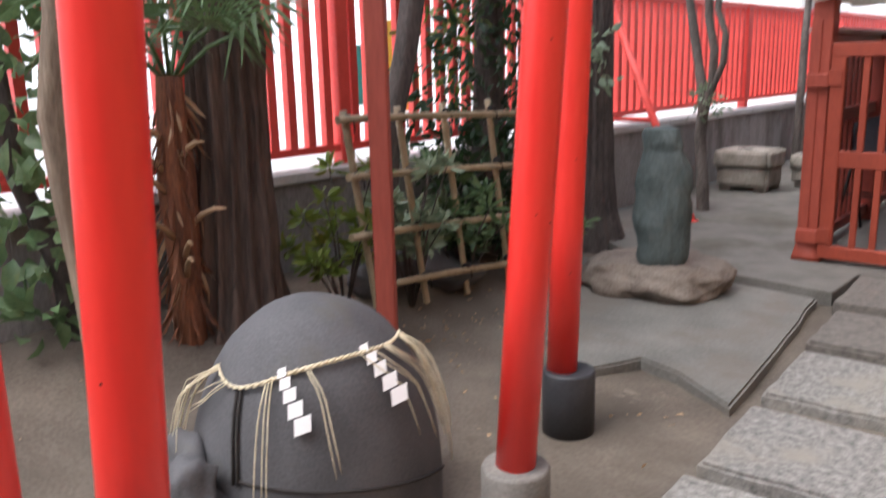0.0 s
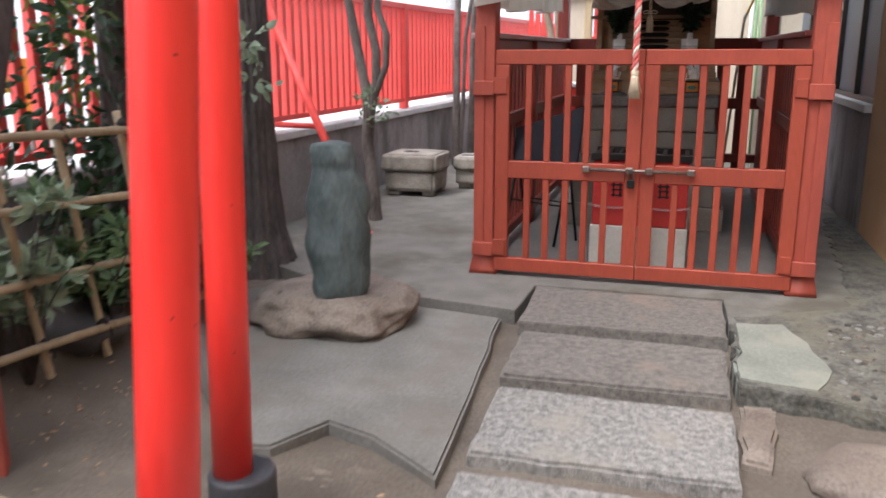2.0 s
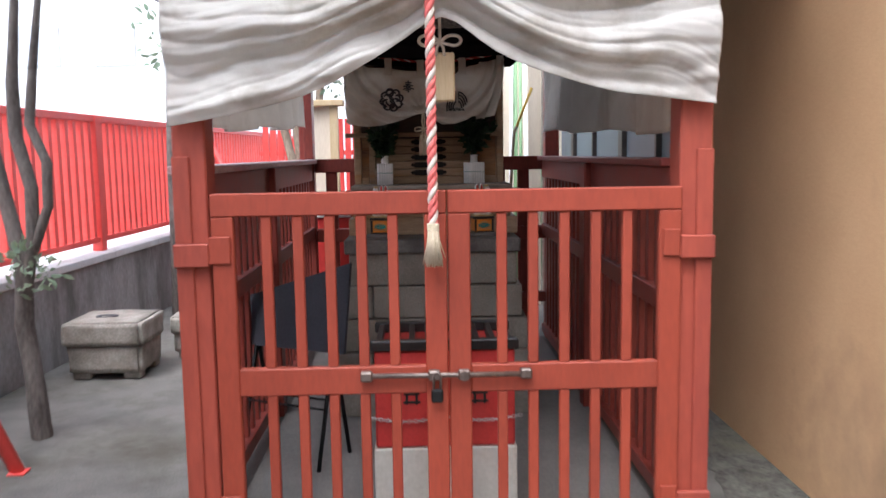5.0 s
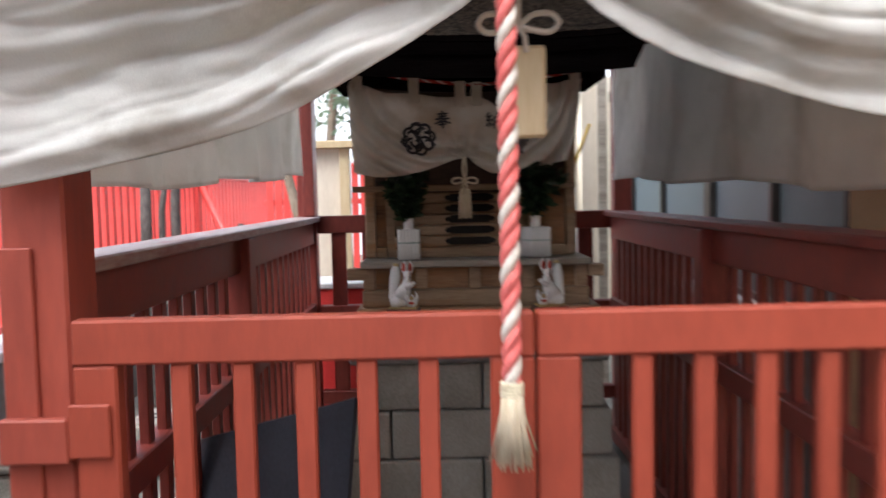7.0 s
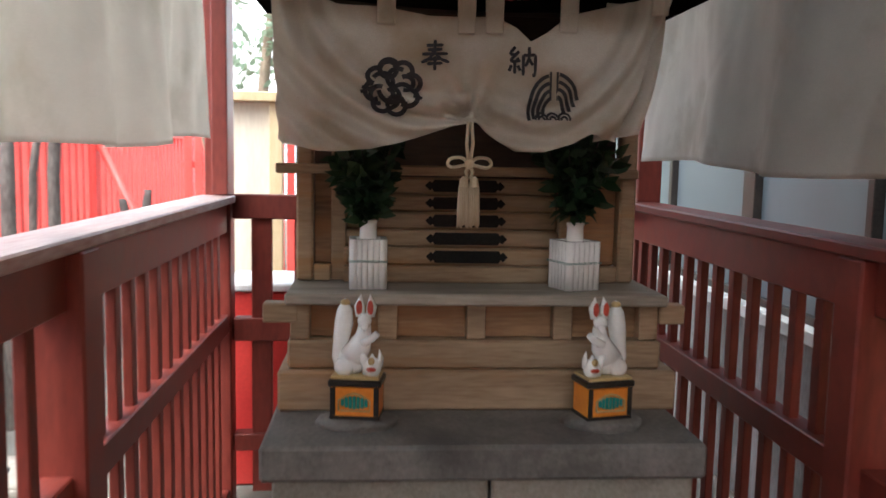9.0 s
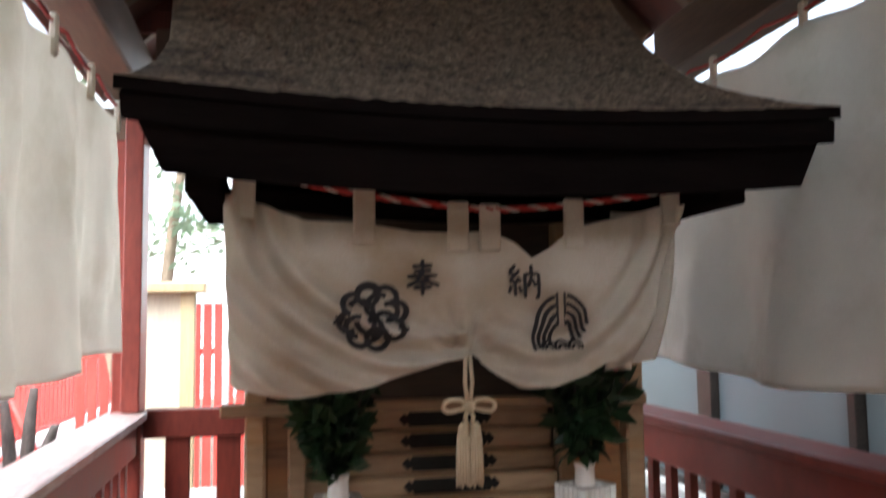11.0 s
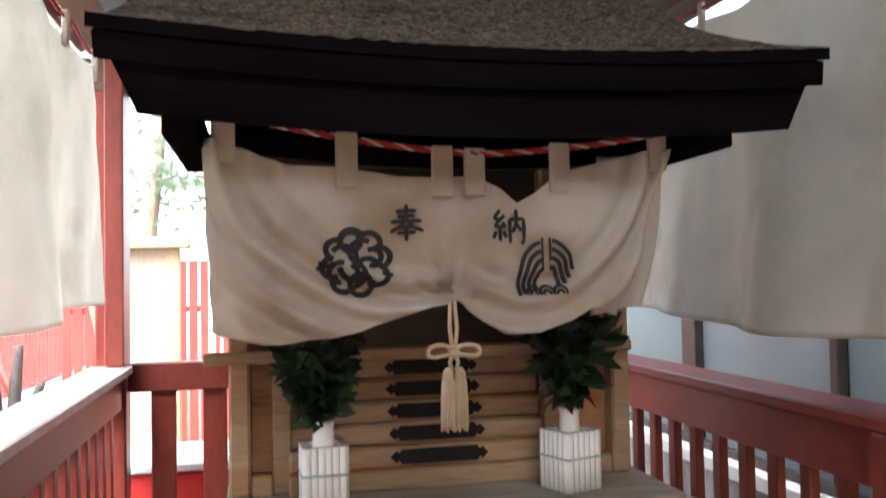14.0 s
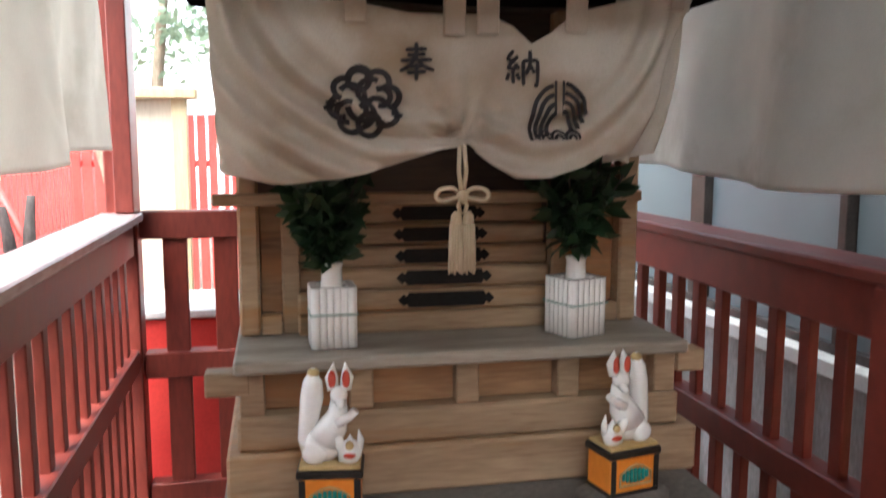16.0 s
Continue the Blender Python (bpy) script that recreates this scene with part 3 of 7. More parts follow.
def build_ochre_building():
    bm = bmesh.new()
    x0, x1 = 1.55, 1.75
    # Upper part of this front is added out of view to shade the ground.
    box(bm, x0, x1, -0.62, 1.95, -0.25, 3.5, 0.01)
    box(bm, x0, x1, 1.95, 9.5, 2.35, 2.45, 0.002)
    box(bm, x0, x1, 7.6, 9.5, 0.93, 2.35, 0.002)
    structure(part("wall_east", bm, OCHRE), "ochre stucco wall of the neighbouring building")
    boxpart("wall_east_return", (1.75, 6.0, -0.6, -0.4, -0.25, 3.5), OCHRE)
    structure(bpy.data.objects["wall_east_return"], "ochre stucco return wall of the neighbouring building")
    structure(boxpart("wall_east_plinth", (x0, x1, 1.952, 9.5, -0.25, 0.898), WALL_CONCRETE, None, 0.002), "stained grey concrete wall under the windows")
    structure(boxpart("roof_slab", (1.50, 6.0, 1.96, 9.6, 2.45, 2.55), CONCRETE), "concrete roof slab of the neighbouring building")
    structure(boxpart("roof_upper", (1.50, 6.0, -0.68, 2.05, 3.5, 3.6), CONCRETE), "unseen concrete roof slab over the front, raised to shade the ground")
    # Added slab, out of view: it darkens the far end of the ochre wall.
    structure(boxpart("roof_added_shade", (1.09, 1.548, 0.35, 1.94, 2.62, 2.69), DARK_EAVE, None, 0.004), "unseen dark slab added over the narrow gap to shade the ochre wall")
    structure(boxpart("wall_east_step", (1.76, 6.0, 1.85, 1.95, 2.56, 3.5), OCHRE), "unseen ochre stucco wall closing the added upper front")
    boxpart("floor_inside", (1.75, 6.0, -0.4, 9.5, -0.1, 0.0), CONCRETE)
    structure(bpy.data.objects["floor_inside"], "plain floor inside the neighbouring building")
    boxpart("wall_inside", (3.0, 3.1, -0.4, 9.5, 0.0, 2.45), OCHRE)
    structure(bpy.data.objects["wall_inside"], "plain inner wall of the neighbouring building")
    win = tagged(thing("window_1", (1.6, 4.8, 0.93), "row of frosted blue-grey sliding window panes in dark frames", "window"), kind="structure")
    boxpart("window_sill", (1.50, 1.70, 1.97, 7.6, 0.90, 0.96), SILL_WHITE, win, 0.004)
    boxpart("window_frame", (1.57, 1.66, 1.97, 7.6, 0.96, 1.0), DARK_FRAME, win, 0.003)
    boxpart("window_frame", (1.57, 1.66, 1.97, 7.6, 2.31, 2.35), DARK_FRAME, win, 0.003)
    for y, w in ((1.99, 0.05), (2.80, 0.045), (3.83, 0.13), (4.95, 0.05), (6.0, 0.13), (7.55, 0.05)):
        boxpart("mullion", (1.56, 1.65, y - w / 2, y + w / 2, 1.0, 2.31), DARK_FRAME, win, 0.004)
    for a, b in ((2.02, 2.77), (2.83, 3.76), (3.90, 4.92), (4.98, 5.93), (6.07, 7.52)):
        boxpart("pane", (1.60, 1.608, a, b, 1.0, 2.31), FROSTED, win, 0)


# ---- pavilion: gate, posts, rails, roof ----
def build_pavilion():
    pav = thing("pavilion", (0, 1.8, 0), "red painted timber pavilion sheltering a small shrine", "pavilion")
    for sx, cx in ((-1, -0.932), (1, 0.918)):
        post = boxpart("post", (cx - 0.06, cx + 0.06, 0.005, 0.14, 0.0, 2.50), POST_RED, pav, 0.006)
        boxpart("corner_guard", (cx + 0.03 * sx - 0.031, cx + 0.03 * sx + 0.031, -0.008, 0.004, 0.20, 1.50), POST_RED, post, 0.003)
        for z in (1.10, 0.12):
            boxpart("strap", (cx - 0.064, cx + 0.064, -0.034, -0.010, z, z + 0.085), POST_RED, post, 0.004)
            boxpart("hinge_plate", (-0.868, -0.79, -0.032, -0.023, z + 0.01, z + 0.11) if sx < 0 else (0.79, 0.852, -0.032, -0.023, z + 0.01, z + 0.11), GATE_RED, post, 0.003)
        bm = bmesh.new()
        lathe(bm, [(0.122, 0.0), (0.117, 0.03), (0.094, 0.11), (0.090, 0.115)], cx, 0.07, 4)
        bm.transform(Matrix.Translation((cx, 0.07, 0)) @ pose(0, 0, 0, 0, 0, 45) @ Matrix.Translation((-cx, -0.07, 0)))
        part("foot", bm, POST_RED, post)
        px = -0.985 if sx < 0 else 0.945
        boxpart("post", (px - 0.055, px + 0.055, 3.505, 3.615, 0.0, 2.62), RAIL_RED, pav, 0.006)
        mx = -0.962 if sx < 0 else 0.880
        boxpart("middle_post", (mx - 0.055, mx + 0.055, 1.625, 1.735, 0.0, 1.431), RAIL_RED, pav, 0.006)
        if sx < 0:
            boxpart("post", (px - 0.005, px + 0.062, 3.41, 3.50, 1.47, 2.62), RAIL_RED, pav, 0.004)
    # side beams, front lintel and back tie
    for x0, x1, zb in ((-1.035, -0.905, 2.63), (0.885, 1.01, 2.63)):
        boxpart("side_beam", (x0, x1, -0.35, 3.9 if x0 < 0 else 2.86, zb, zb + 0.19), BEAM_WOOD, pav, 0.008)
    boxpart("lintel", (-1.3, 1.3, 0.0, 0.13, 2.50, 2.628), BEAM_WOOD, pav, 0.006)
    boxpart("back_tie", (-1.25, 1.25, 3.50, 3.62, 2.50, 2.628), BEAM_WOOD, pav, 0.006)
    boxpart("back_tie", (-0.90, 0.88, 3.50, 3.60, 2.83, 2.95), BEAM_WOOD, pav, 0.006)
    # gable boards at the back
    for i in range(9):
        z0 = 2.95 + 0.1 * i
        w = 1.06 - 0.105 * i
        boxpart("gable_board", (-w, w, 3.55, 3.575, z0, z0 + 0.096), RED_BOARD, pav, 0.003)
    for x in (-0.62, 0.0, 0.62):
        boxpart("strut", (x - 0.04, x + 0.04, 3.47, 3.55, 2.95, 3.78 - abs(x) * 0.8), POST_RED, pav, 0.004)
    # roof
    for s in (-1, 1):
        bm = bmesh.new()
        t = pose(0, 0, 3.88, 0, 42 * s, 0)
        box(bm, 0 if s > 0 else -1.62, 1.42 if s > 0 else 0, -0.5, 4.1, 0.0, 0.05, 0.005, t)
        part("roof_slope", bm, RED_BOARD, pav)
        for i in range(12):
            y = -0.4 + i * 0.4
            bm = bmesh.new()
            box(bm, 0 if s > 0 else -1.6, 1.40 if s > 0 else 0, y - 0.025, y + 0.025, -0.07, -0.003, 0.003, t)
            part("rafter", bm, BEAM_WOOD, pav)
    boxpart("ridge_beam", (-0.06, 0.06, -0.6, 4.1, 3.63, 3.79), BEAM_WOOD, pav, 0.006)


def build_side_rails():
    for sx in (-1, 1):
        xi = -0.905 if sx < 0 else 0.825
        xc = xi + sx * 0.07
        rail = thing("side_rail", (xc, 1.8, 0), "dark red wooden balustrade with a worn flat handrail beside the shrine", "railing", "balustrades of the pavilion")
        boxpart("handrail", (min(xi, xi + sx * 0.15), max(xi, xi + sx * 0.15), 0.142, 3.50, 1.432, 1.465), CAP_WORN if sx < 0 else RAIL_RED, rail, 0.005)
        boxpart("top_rail", (xc - 0.032, xc + 0.032, 0.142, 3.50, 1.30, 1.430), RAIL_RED, rail, 0.004)
        boxpart("middle_rail", (xc - 0.036, xc + 0.036, 0.142, 3.50, 0.85, 0.935), RAIL_RED, rail, 0.004)
        boxpart("bottom_rail", (xc - 0.036, xc + 0.036, 0.142, 3.50, 0.06, 0.13), RAIL_RED, rail, 0.004)
        bal = None
        for i in range(24):
            y = 0.25 + i * 0.137
            if abs(y - 1.68) < 0.08:
                continue
            if bal is None:
                bm = bmesh.new()
                box(bm, -0.014, 0.014, -0.022, 0.022, 0.13, 1.30, 0.003)
                bal = bpy.data.meshes.new("baluster")
                bm.to_mesh(bal)
                bm.free()
                bal.materials.append(RAIL_RED)
            o = new("baluster", bal)
            o.parent = rail
            o.matrix_parent_inverse = rail.matrix_basis.inverted()
            o.matrix_basis = Matrix.Translation((xc, y, 0))
    rail = thing("back_rail", (0, 3.56, 0), "dark red wooden balustrade closing the back of the pavilion", "railing", "balustrades of the pavilion")
    for z0, z1 in ((1.36, 1.467), (0.81, 0.913), (0.30, 0.38)):
        boxpart("rail", (-0.925, 0.90, 3.52, 3.60, z0, z1), RAIL_RED, rail, 0.005)
    for i in range(9):
        x = -0.80 + i * 0.19
        boxpart("baluster", (x - 0.045, x + 0.045, 3.54, 3.58, 0.10, 1.365), RAIL_RED, rail, 0.004)


def build_gate():
    """Two leaves of the low gate."""
    for s in (-1, 1):
        x0, x1 = (-0.86, -0.006) if s < 0 else (-0.002, 0.86)
        g = thing("gate_leaf", ((x0 + x1) / 2, 0, 0.03), "closed faded vermilion wooden gate leaf with upright bars", "gate", "leaves of the shrine gate")
        boxpart("top_rail", (x0, x1, -0.022, 0.022, 1.28, 1.365), GATE_RED, g, 0.005)
        boxpart("bottom_rail", (x0, x1, -0.022, 0.022, 0.03, 0.115), GATE_RED, g, 0.005)
        boxpart("middle_rail", (x0 + 0.08, x1 - 0.08, -0.018, 0.018, 0.61, 0.715), GATE_RED, g, 0.005)
        for a in (x0, x1 - 0.082):
            boxpart("stile", (a, a + 0.082, -0.020, 0.020, 0.115, 1.28), GATE_RED, g, 0.005)
        inner = (x1 - x0 - 0.164) / 6
        for i in range(5):
            xc = x0 + 0.082 + inner * (i + 1)
            for z0, z1 in ((0.715, 1.28), (0.115, 0.61)):
                boxpart("bar", (xc - 0.019, xc + 0.019, -0.014, 0.014, z0, z1), GATE_RED, g, 0.004)
    b = thing("gate_bolt", (0, -0.04, 0.68), "long dull steel sliding bolt across the gate", "bolt")
    tubepart("rod", [(-0.32, -0.042, 0.685), (0.30, -0.042, 0.682)], 0.010, STEEL, b, 10)
    for x in (-0.31, -0.06, 0.05, 0.28):
        boxpart("bracket", (x - 0.022, x + 0.022, -0.056, -0.0235, 0.665, 0.703), STEEL, b, 0.006)
    tubepart("handle", [(0.05, -0.055, 0.685), (0.05, -0.075, 0.685)], 0.018, STEEL, b, 10)
    lk = thing("padlock", (-0.05, -0.05, 0.6), "small dark padlock hanging from the bolt", "padlock")
    boxpart("body", (-0.072, -0.028, -0.068, -0.046, 0.585, 0.635), BLACK_IRON, lk, 0.006)
    tubepart("shackle", [(-0.063, -0.057, 0.634), (-0.063, -0.057, 0.685), (-0.05, -0.057, 0.699), (-0.037, -0.057, 0.685), (-0.037, -0.057, 0.634)], 0.005, STEEL, lk, 8)


def build_floor():
    structure(boxpart("floor", (-0.90, 0.86, 0.15, 3.49, -0.05, 0.02), FLOOR_CONCRETE, None, 0.004), "bare concrete floor inside the pavilion")


# ---- cloths ----
def curve_at(points, x):
    for (a, za), (b, zb) in zip(points, points[1:]):
        if x <= b:
            t = max(0.0, (x - a) / (b - a))
            return za + (zb - za) * t
    return points[-1][1]


def smooth_curve(points, x):
    return sum(curve_at(points, x + d) * w for d, w in ((-0.06, 0.25), (0.0, 0.5), (0.06, 0.25)))


FRONT_HEM = [(-1.05, 1.595), (-0.80, 1.635), (-0.65, 1.668), (-0.50, 1.705), (-0.39, 1.755), (-0.25, 1.83), (-0.06, 1.955), (0.04, 1.955), (0.18, 1.845), (0.35, 1.775), (0.6, 1.705), (1.05, 1.65)]


def sheet(bm, nu, nv, place, thick=0.002):
    """A cloth from place(u, v), with a little thickness."""
    front = [[bm.verts.new(place(i / nu, j / nv)) for j in range(nv + 1)] for i in range(nu + 1)]
    for i in range(nu):
        for j in range(nv):
            bm.faces.new((front[i][j], front[i][j + 1], front[i + 1][j + 1], front[i + 1][j])).smooth = True


def build_front_curtain():
    def place(u, v):
        x = -0.985 + 1.95 * u
        hem = smooth_curve(FRONT_HEM, x)
        if abs(x + 0.01) < 0.12:
            hem += 0.02 * (1 - abs(x + 0.01) / 0.12)
        top = 2.56
        z = top + (hem - top) * v
        s = z - hem
        near = 1 - min(1.0, abs(x + 0.01) / 1.05)
        calm = smooth(0.0, 0.06, s)
        warp = 2.6 * noise.noise(Vector((x * 1.3, s * 2.0, 4))) + 1.2 * noise.noise(Vector((x * 3.1, s * 5.0, 9)))
        deep = math.sin(s * (17 + 16 * near) + 1.5 * math.sin(2.3 * x) + warp)
        crease = abs(math.sin(s * (29 + 40 * near) + 2.0 * warp + 4 * abs(x))) ** 0.6
        y = -0.055 - 0.03 * math.sin(math.pi * v) * (0.4 + near)
        y += calm * ((0.017 + 0.026 * near) * deep + (0.012 + 0.012 * near) * (0.5 - crease) + 0.005 * (0.5 - abs(math.sin(s * 74 + 3.0 * warp + 2.0 * x)) ** 0.5))
        y += 0.015 * noise.noise(Vector((x * 5, z * 7, 1))) + 0.009 * noise.noise(Vector((x * 9, z * 26, 5)))
        return (x, y, z)
    bm = bmesh.new()
    sheet(bm, 210, 150, place)
    ob = part("front_curtain", bm, CURTAIN)
    sol = ob.modifiers.new("thickness", "SOLIDIFY")
    sol.thickness = 0.003
    tagged(ob, "off-white canvas curtain swagged up at the middle across the pavilion front", "curtain")


def build_side_curtains():
    for s in (-1, 1):
        x0 = -0.965 if s < 0 else 0.905
        y_far = 3.12 if s < 0 else 3.42
        bottom = (1.60, 1.70) if s < 0 else (1.56, 1.66)
        top = 2.49 if s < 0 else 2.55

        def place(u, v, s=s, x0=x0, y_far=y_far, bottom=bottom, top=top):
            y = 0.20 + (y_far - 0.20) * u
            zb = bottom[0] + (bottom[1] - bottom[0]) * u + 0.012 * math.sin(y * 5)
            sag = 0.05 * (0.5 - 0.5 * math.cos(2 * math.pi * (u * 7 % 1.0))) * 0.5
            zt = top - sag
            z = zt + (zb - zt) * v
            w = (0.010 + 0.022 * v) * (1.15 if s < 0 else 1.0)
            x = x0 + w * math.sin(y * 11 + 2 * noise.noise(Vector((y * 1.3, z * 0.8, s)))) + 0.02 * noise.noise(Vector((y * 2, z * 2, s * 5)))
            pull = 2.2 * noise.noise(Vector((y * 1.6, z * 1.2, 3 + s)))
            x += (0.013 * (0.6 - abs(math.sin(y * 6.5 + (z - zb) * 3.4 + pull)) ** 0.6) + 0.006 * noise.noise(Vector((y * 16, z * 5, s * 2)))) * smooth(0.0, 0.25, v)
            if s > 0:
                x += 0.10 * smooth(2.2, 1.6, y) * v - 0.03 * v
            else:
                x += (0.015 * math.sin((y - 2.0) * 9 + z * 2.0) + 0.008 * math.sin(y * 31 + 1.5 * pull)) * v
            return (x, y, z)
        bm = bmesh.new()
        sheet(bm, 190, 50, place)
        ob = part("side_curtain", bm, SIDE_CURTAIN)
        sol = ob.modifiers.new("thickness", "SOLIDIFY")
        sol.thickness = 0.003
        tagged(ob, "off-white canvas side curtain hanging in soft folds from a rope", "curtain", "side curtains of the pavilion")
        rope = thing("curtain_rope", (x0, 1.8, top + 0.06), "thin red and white rope carrying the side curtain by white loops", "rope", "side curtain ropes")
        n = 8
        pts = []
        for i in range(n * 4 + 1):
            u = i / (n * 4)
            pts.append((x0, 0.15 + (y_far - 0.1) * u, top + 0.055 - 0.02 * abs(math.sin(math.pi * u * n))))
        bm = bmesh.new()
        tube(bm, pts, 0.0045, 6)
        part("cord", bm, CORD_RED, rope)
        for i in range(n):
            y = 0.24 + (y_far - 0.26) * i / (n - 1)
            boxpart("loop", (x0 - 0.007, x0 + 0.012, y - 0.012, y + 0.012, top - 0.045, top + 0.06), NOREN, rope, 0.004)


build_ground()
build_paving()
build_wall()
build_fence()
build_ochre_building()
build_pavilion()
build_side_rails()
build_gate()
build_floor()
build_front_curtain()
build_side_curtains()


# ---- the small shrine ----
CX = -0.035


def build_pedestal():
    ped = thing("block_pedestal", (CX, 2.2, 0.02), "battered grey concrete block pedestal with a dark weathered slab on top", "pedestal")
    boxpart("top_slab", (-0.53, 0.455, 1.55, 3.0, 0.945, 1.025), GREY_BASE, ped, 0.008, "dark weathered stone slab")
    boxpart("core", (-0.46, 0.38, 1.66, 2.95, 0.02, 0.944), WALL_CONCRETE, ped, 0)
    rows = [(0.02, 0.205), (0.205, 0.39), (0.39, 0.575), (0.575, 0.76), (0.76, 0.944)]
    for k, (z0, z1) in enumerate(rows):
        zc = (z0 + z1) / 2
        g = (0.95 - zc) * 0.15
        xa, xb, yf = -0.495 - g, 0.425 + g, 1.585 - g * 0.5
        joints = (-0.727, -0.377, -0.027, 0.323)[k % 2::2]
        cuts = [xa] + [j for j in joints if xa + 0.05 < j < xb - 0.05] + [xb]
        for a, b in zip(cuts, cuts[1:]):
            boxpart("block", (a + 0.004, b - 0.004, yf, 1.70, z0 + 0.004, z1 - 0.003), BLOCK, ped, 0.006)
        for xs0, xs1 in ((xa, -0.46), (0.38, xb)):
            cy = 1.70
            for j in range(3):
                boxpart("block", (xs0, xs1, cy + 0.004, cy + 0.42, z0 + 0.004, z1 - 0.003), BLOCK, ped, 0.006)
                cy += 0.424


def roof_profile(y):
    pts = [(1.578, 2.2), (1.74, 2.250), (1.9, 2.312), (2.04, 2.37), (2.17, 2.438), (2.29, 2.51), (2.4, 2.59), (2.5, 2.675), (2.6, 2.77), (2.7, 2.875), (2.82, 2.99)]
    return curve_at(pts, y)


def build_shrine():
    sh = thing("small_shrine", (CX, 2.2, 1.025), "small weathered cypress shrine with a dark bark roof", "shrine")
    # sills and panelled base
    boxpart("sill", (-0.52, 0.468, 1.80, 2.86, 1.026, 1.126), WOOD, sh, 0.006)
    boxpart("sill", (-0.498, 0.43, 1.815, 2.84, 1.127, 1.198), WOOD, sh, 0.006)
    boxpart("base_panel", (-0.47, 0.40, 1.86, 2.80, 1.199, 1.288), WOOD_PANEL, sh, 0.002)
    for x in (-0.468, -0.255, -0.037, 0.18, 0.398):
        boxpart("base_post", (x - 0.024, x + 0.024, 1.822, 1.87, 1.199, 1.289), WOOD, sh, 0.003)
    boxpart("arm_end", (-0.558, -0.472, 1.82, 1.87, 1.240, 1.288), WOOD, sh, 0.004)
    boxpart("arm_end", (0.424, 0.490, 1.82, 1.87, 1.240, 1.288), WOOD, sh, 0.004)
    boxpart("veranda", (-0.502, 0.436, 1.79, 2.86, 1.289, 1.316), GREY_WOOD, sh, 0.005, "grey weathered veranda board")
    # steps with iron plates
    for i in range(5):
        z = 1.360 + 0.0462 * i
        y = 2.0 + 0.022 * i
        st = boxpart("step", (-0.372, 0.205, y, y + 0.12, z, z + 0.0455), WOOD, sh, 0.006)
        bm = bmesh.new()
        xc, zc = -0.045, z + 0.024
        out = [(-0.085, 0.0165), (0.085, 0.0165), (0.09, 0.008), (0.097, 0.013), (0.110, 0.0)]
        half = out + [(a, -b) for a, b in out[::-1][1:]]
        ring = half + [(-0.09, -0.008), (-0.097, -0.013), (-0.110, 0.0), (-0.097, 0.013), (-0.09, 0.008)]
        f = [bm.verts.new((xc + a, y - 0.003, zc + b)) for a, b in ring]
        bk = [bm.verts.new((xc + a, y + 0.002, zc + b)) for a, b in ring]
        bm.faces.new(f)
        for k in range(len(ring)):
            bm.faces.new((f[k], bk[k], bk[(k + 1) % len(ring)], f[(k + 1) % len(ring)]))
        bmesh.ops.recalc_face_normals(bm, faces=bm.faces[:])
        part("iron_plate", bm, BLACK_IRON, st, "black iron plate with curled ends")
    boxpart("foot_board", (-0.372, 0.205, 1.985, 2.10, 1.316, 1.359), WOOD, sh, 0.004)
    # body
    # The recessed body is much darker than the cypress pillars before it.
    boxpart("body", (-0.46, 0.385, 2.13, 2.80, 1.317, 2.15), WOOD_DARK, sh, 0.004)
    for x in (-0.473, 0.386):
        boxpart("pillar", (x - 0.022, x + 0.022, 2.0, 2.05, 1.317, 2.06), WOOD, sh, 0.006)
    for x in (-0.385, 0.225):
        boxpart("jamb", (x - 0.02, x + 0.02, 2.015, 2.06, 1.317, 2.02), WOOD, sh, 0.004)
        boxpart("side_panel", (min(x, -0.45) if x < 0 else x, x if x < 0 else 0.364, 2.04, 2.06, 1.36, 1.60), WOOD_PANEL, sh, 0.003)
        boxpart("side_sill", (-0.45 if x < 0 else x + 0.021, x - 0.021 if x < 0 else 0.364, 2.005, 2.039, 1.317, 1.36), WOOD, sh, 0.003)
    boxpart("rail", (-0.545, 0.405, 1.975, 2.012, 1.598, 1.624), WOOD, sh, 0.004)
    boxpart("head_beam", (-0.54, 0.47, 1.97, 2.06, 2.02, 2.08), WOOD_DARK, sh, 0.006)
    # bark roof
    w0, w1 = -0.692, 0.642
    bm = bmesh.new()
    ny, nx = 150, 190
    top, low = [], []
    for j in range(ny + 1):
        t = j / ny
        y = 1.578 + (2.82 - 1.578) * t
        row, under = [], []
        for i in range(nx + 1):
            u = i / nx
            flare = 0.055 * max(0.0, (t - 0.55) / 0.45)
            x = (w0 - flare) + (w1 - w0 + flare) * u
            dip = -0.028 * (1 - (2 * u - 1) ** 2) * (1 - t) ** 2
            n1 = 0.010 * noise.noise(Vector((x * 14, y * 14, 2))) + 0.013 * noise.noise(Vector((x * 44, y * 66, 7))) + 0.006 * noise.noise(Vector((x * 80, y * 110, 3)))
            row.append(bm.verts.new((x, y + (0.004 * noise.noise(Vector((x * 30, 1, 1))) if j == 0 else 0), roof_profile(y) + dip + n1 * (0.25 + 0.75 * min(1, t * 8)) * min(1, 0.2 + 12 * min(u, 1 - u)))))
            under.append(bm.verts.new((x, y, roof_profile(y) + dip - 0.024)))
        top.append(row)
        low.append(under)
    for j in range(ny):
        for i in range(nx):
            bm.faces.new((top[j][i], top[j][i + 1], top[j + 1][i + 1], top[j + 1][i])).smooth = True
            bm.faces.new((low[j][i], low[j + 1][i], low[j + 1][i + 1], low[j][i + 1]))
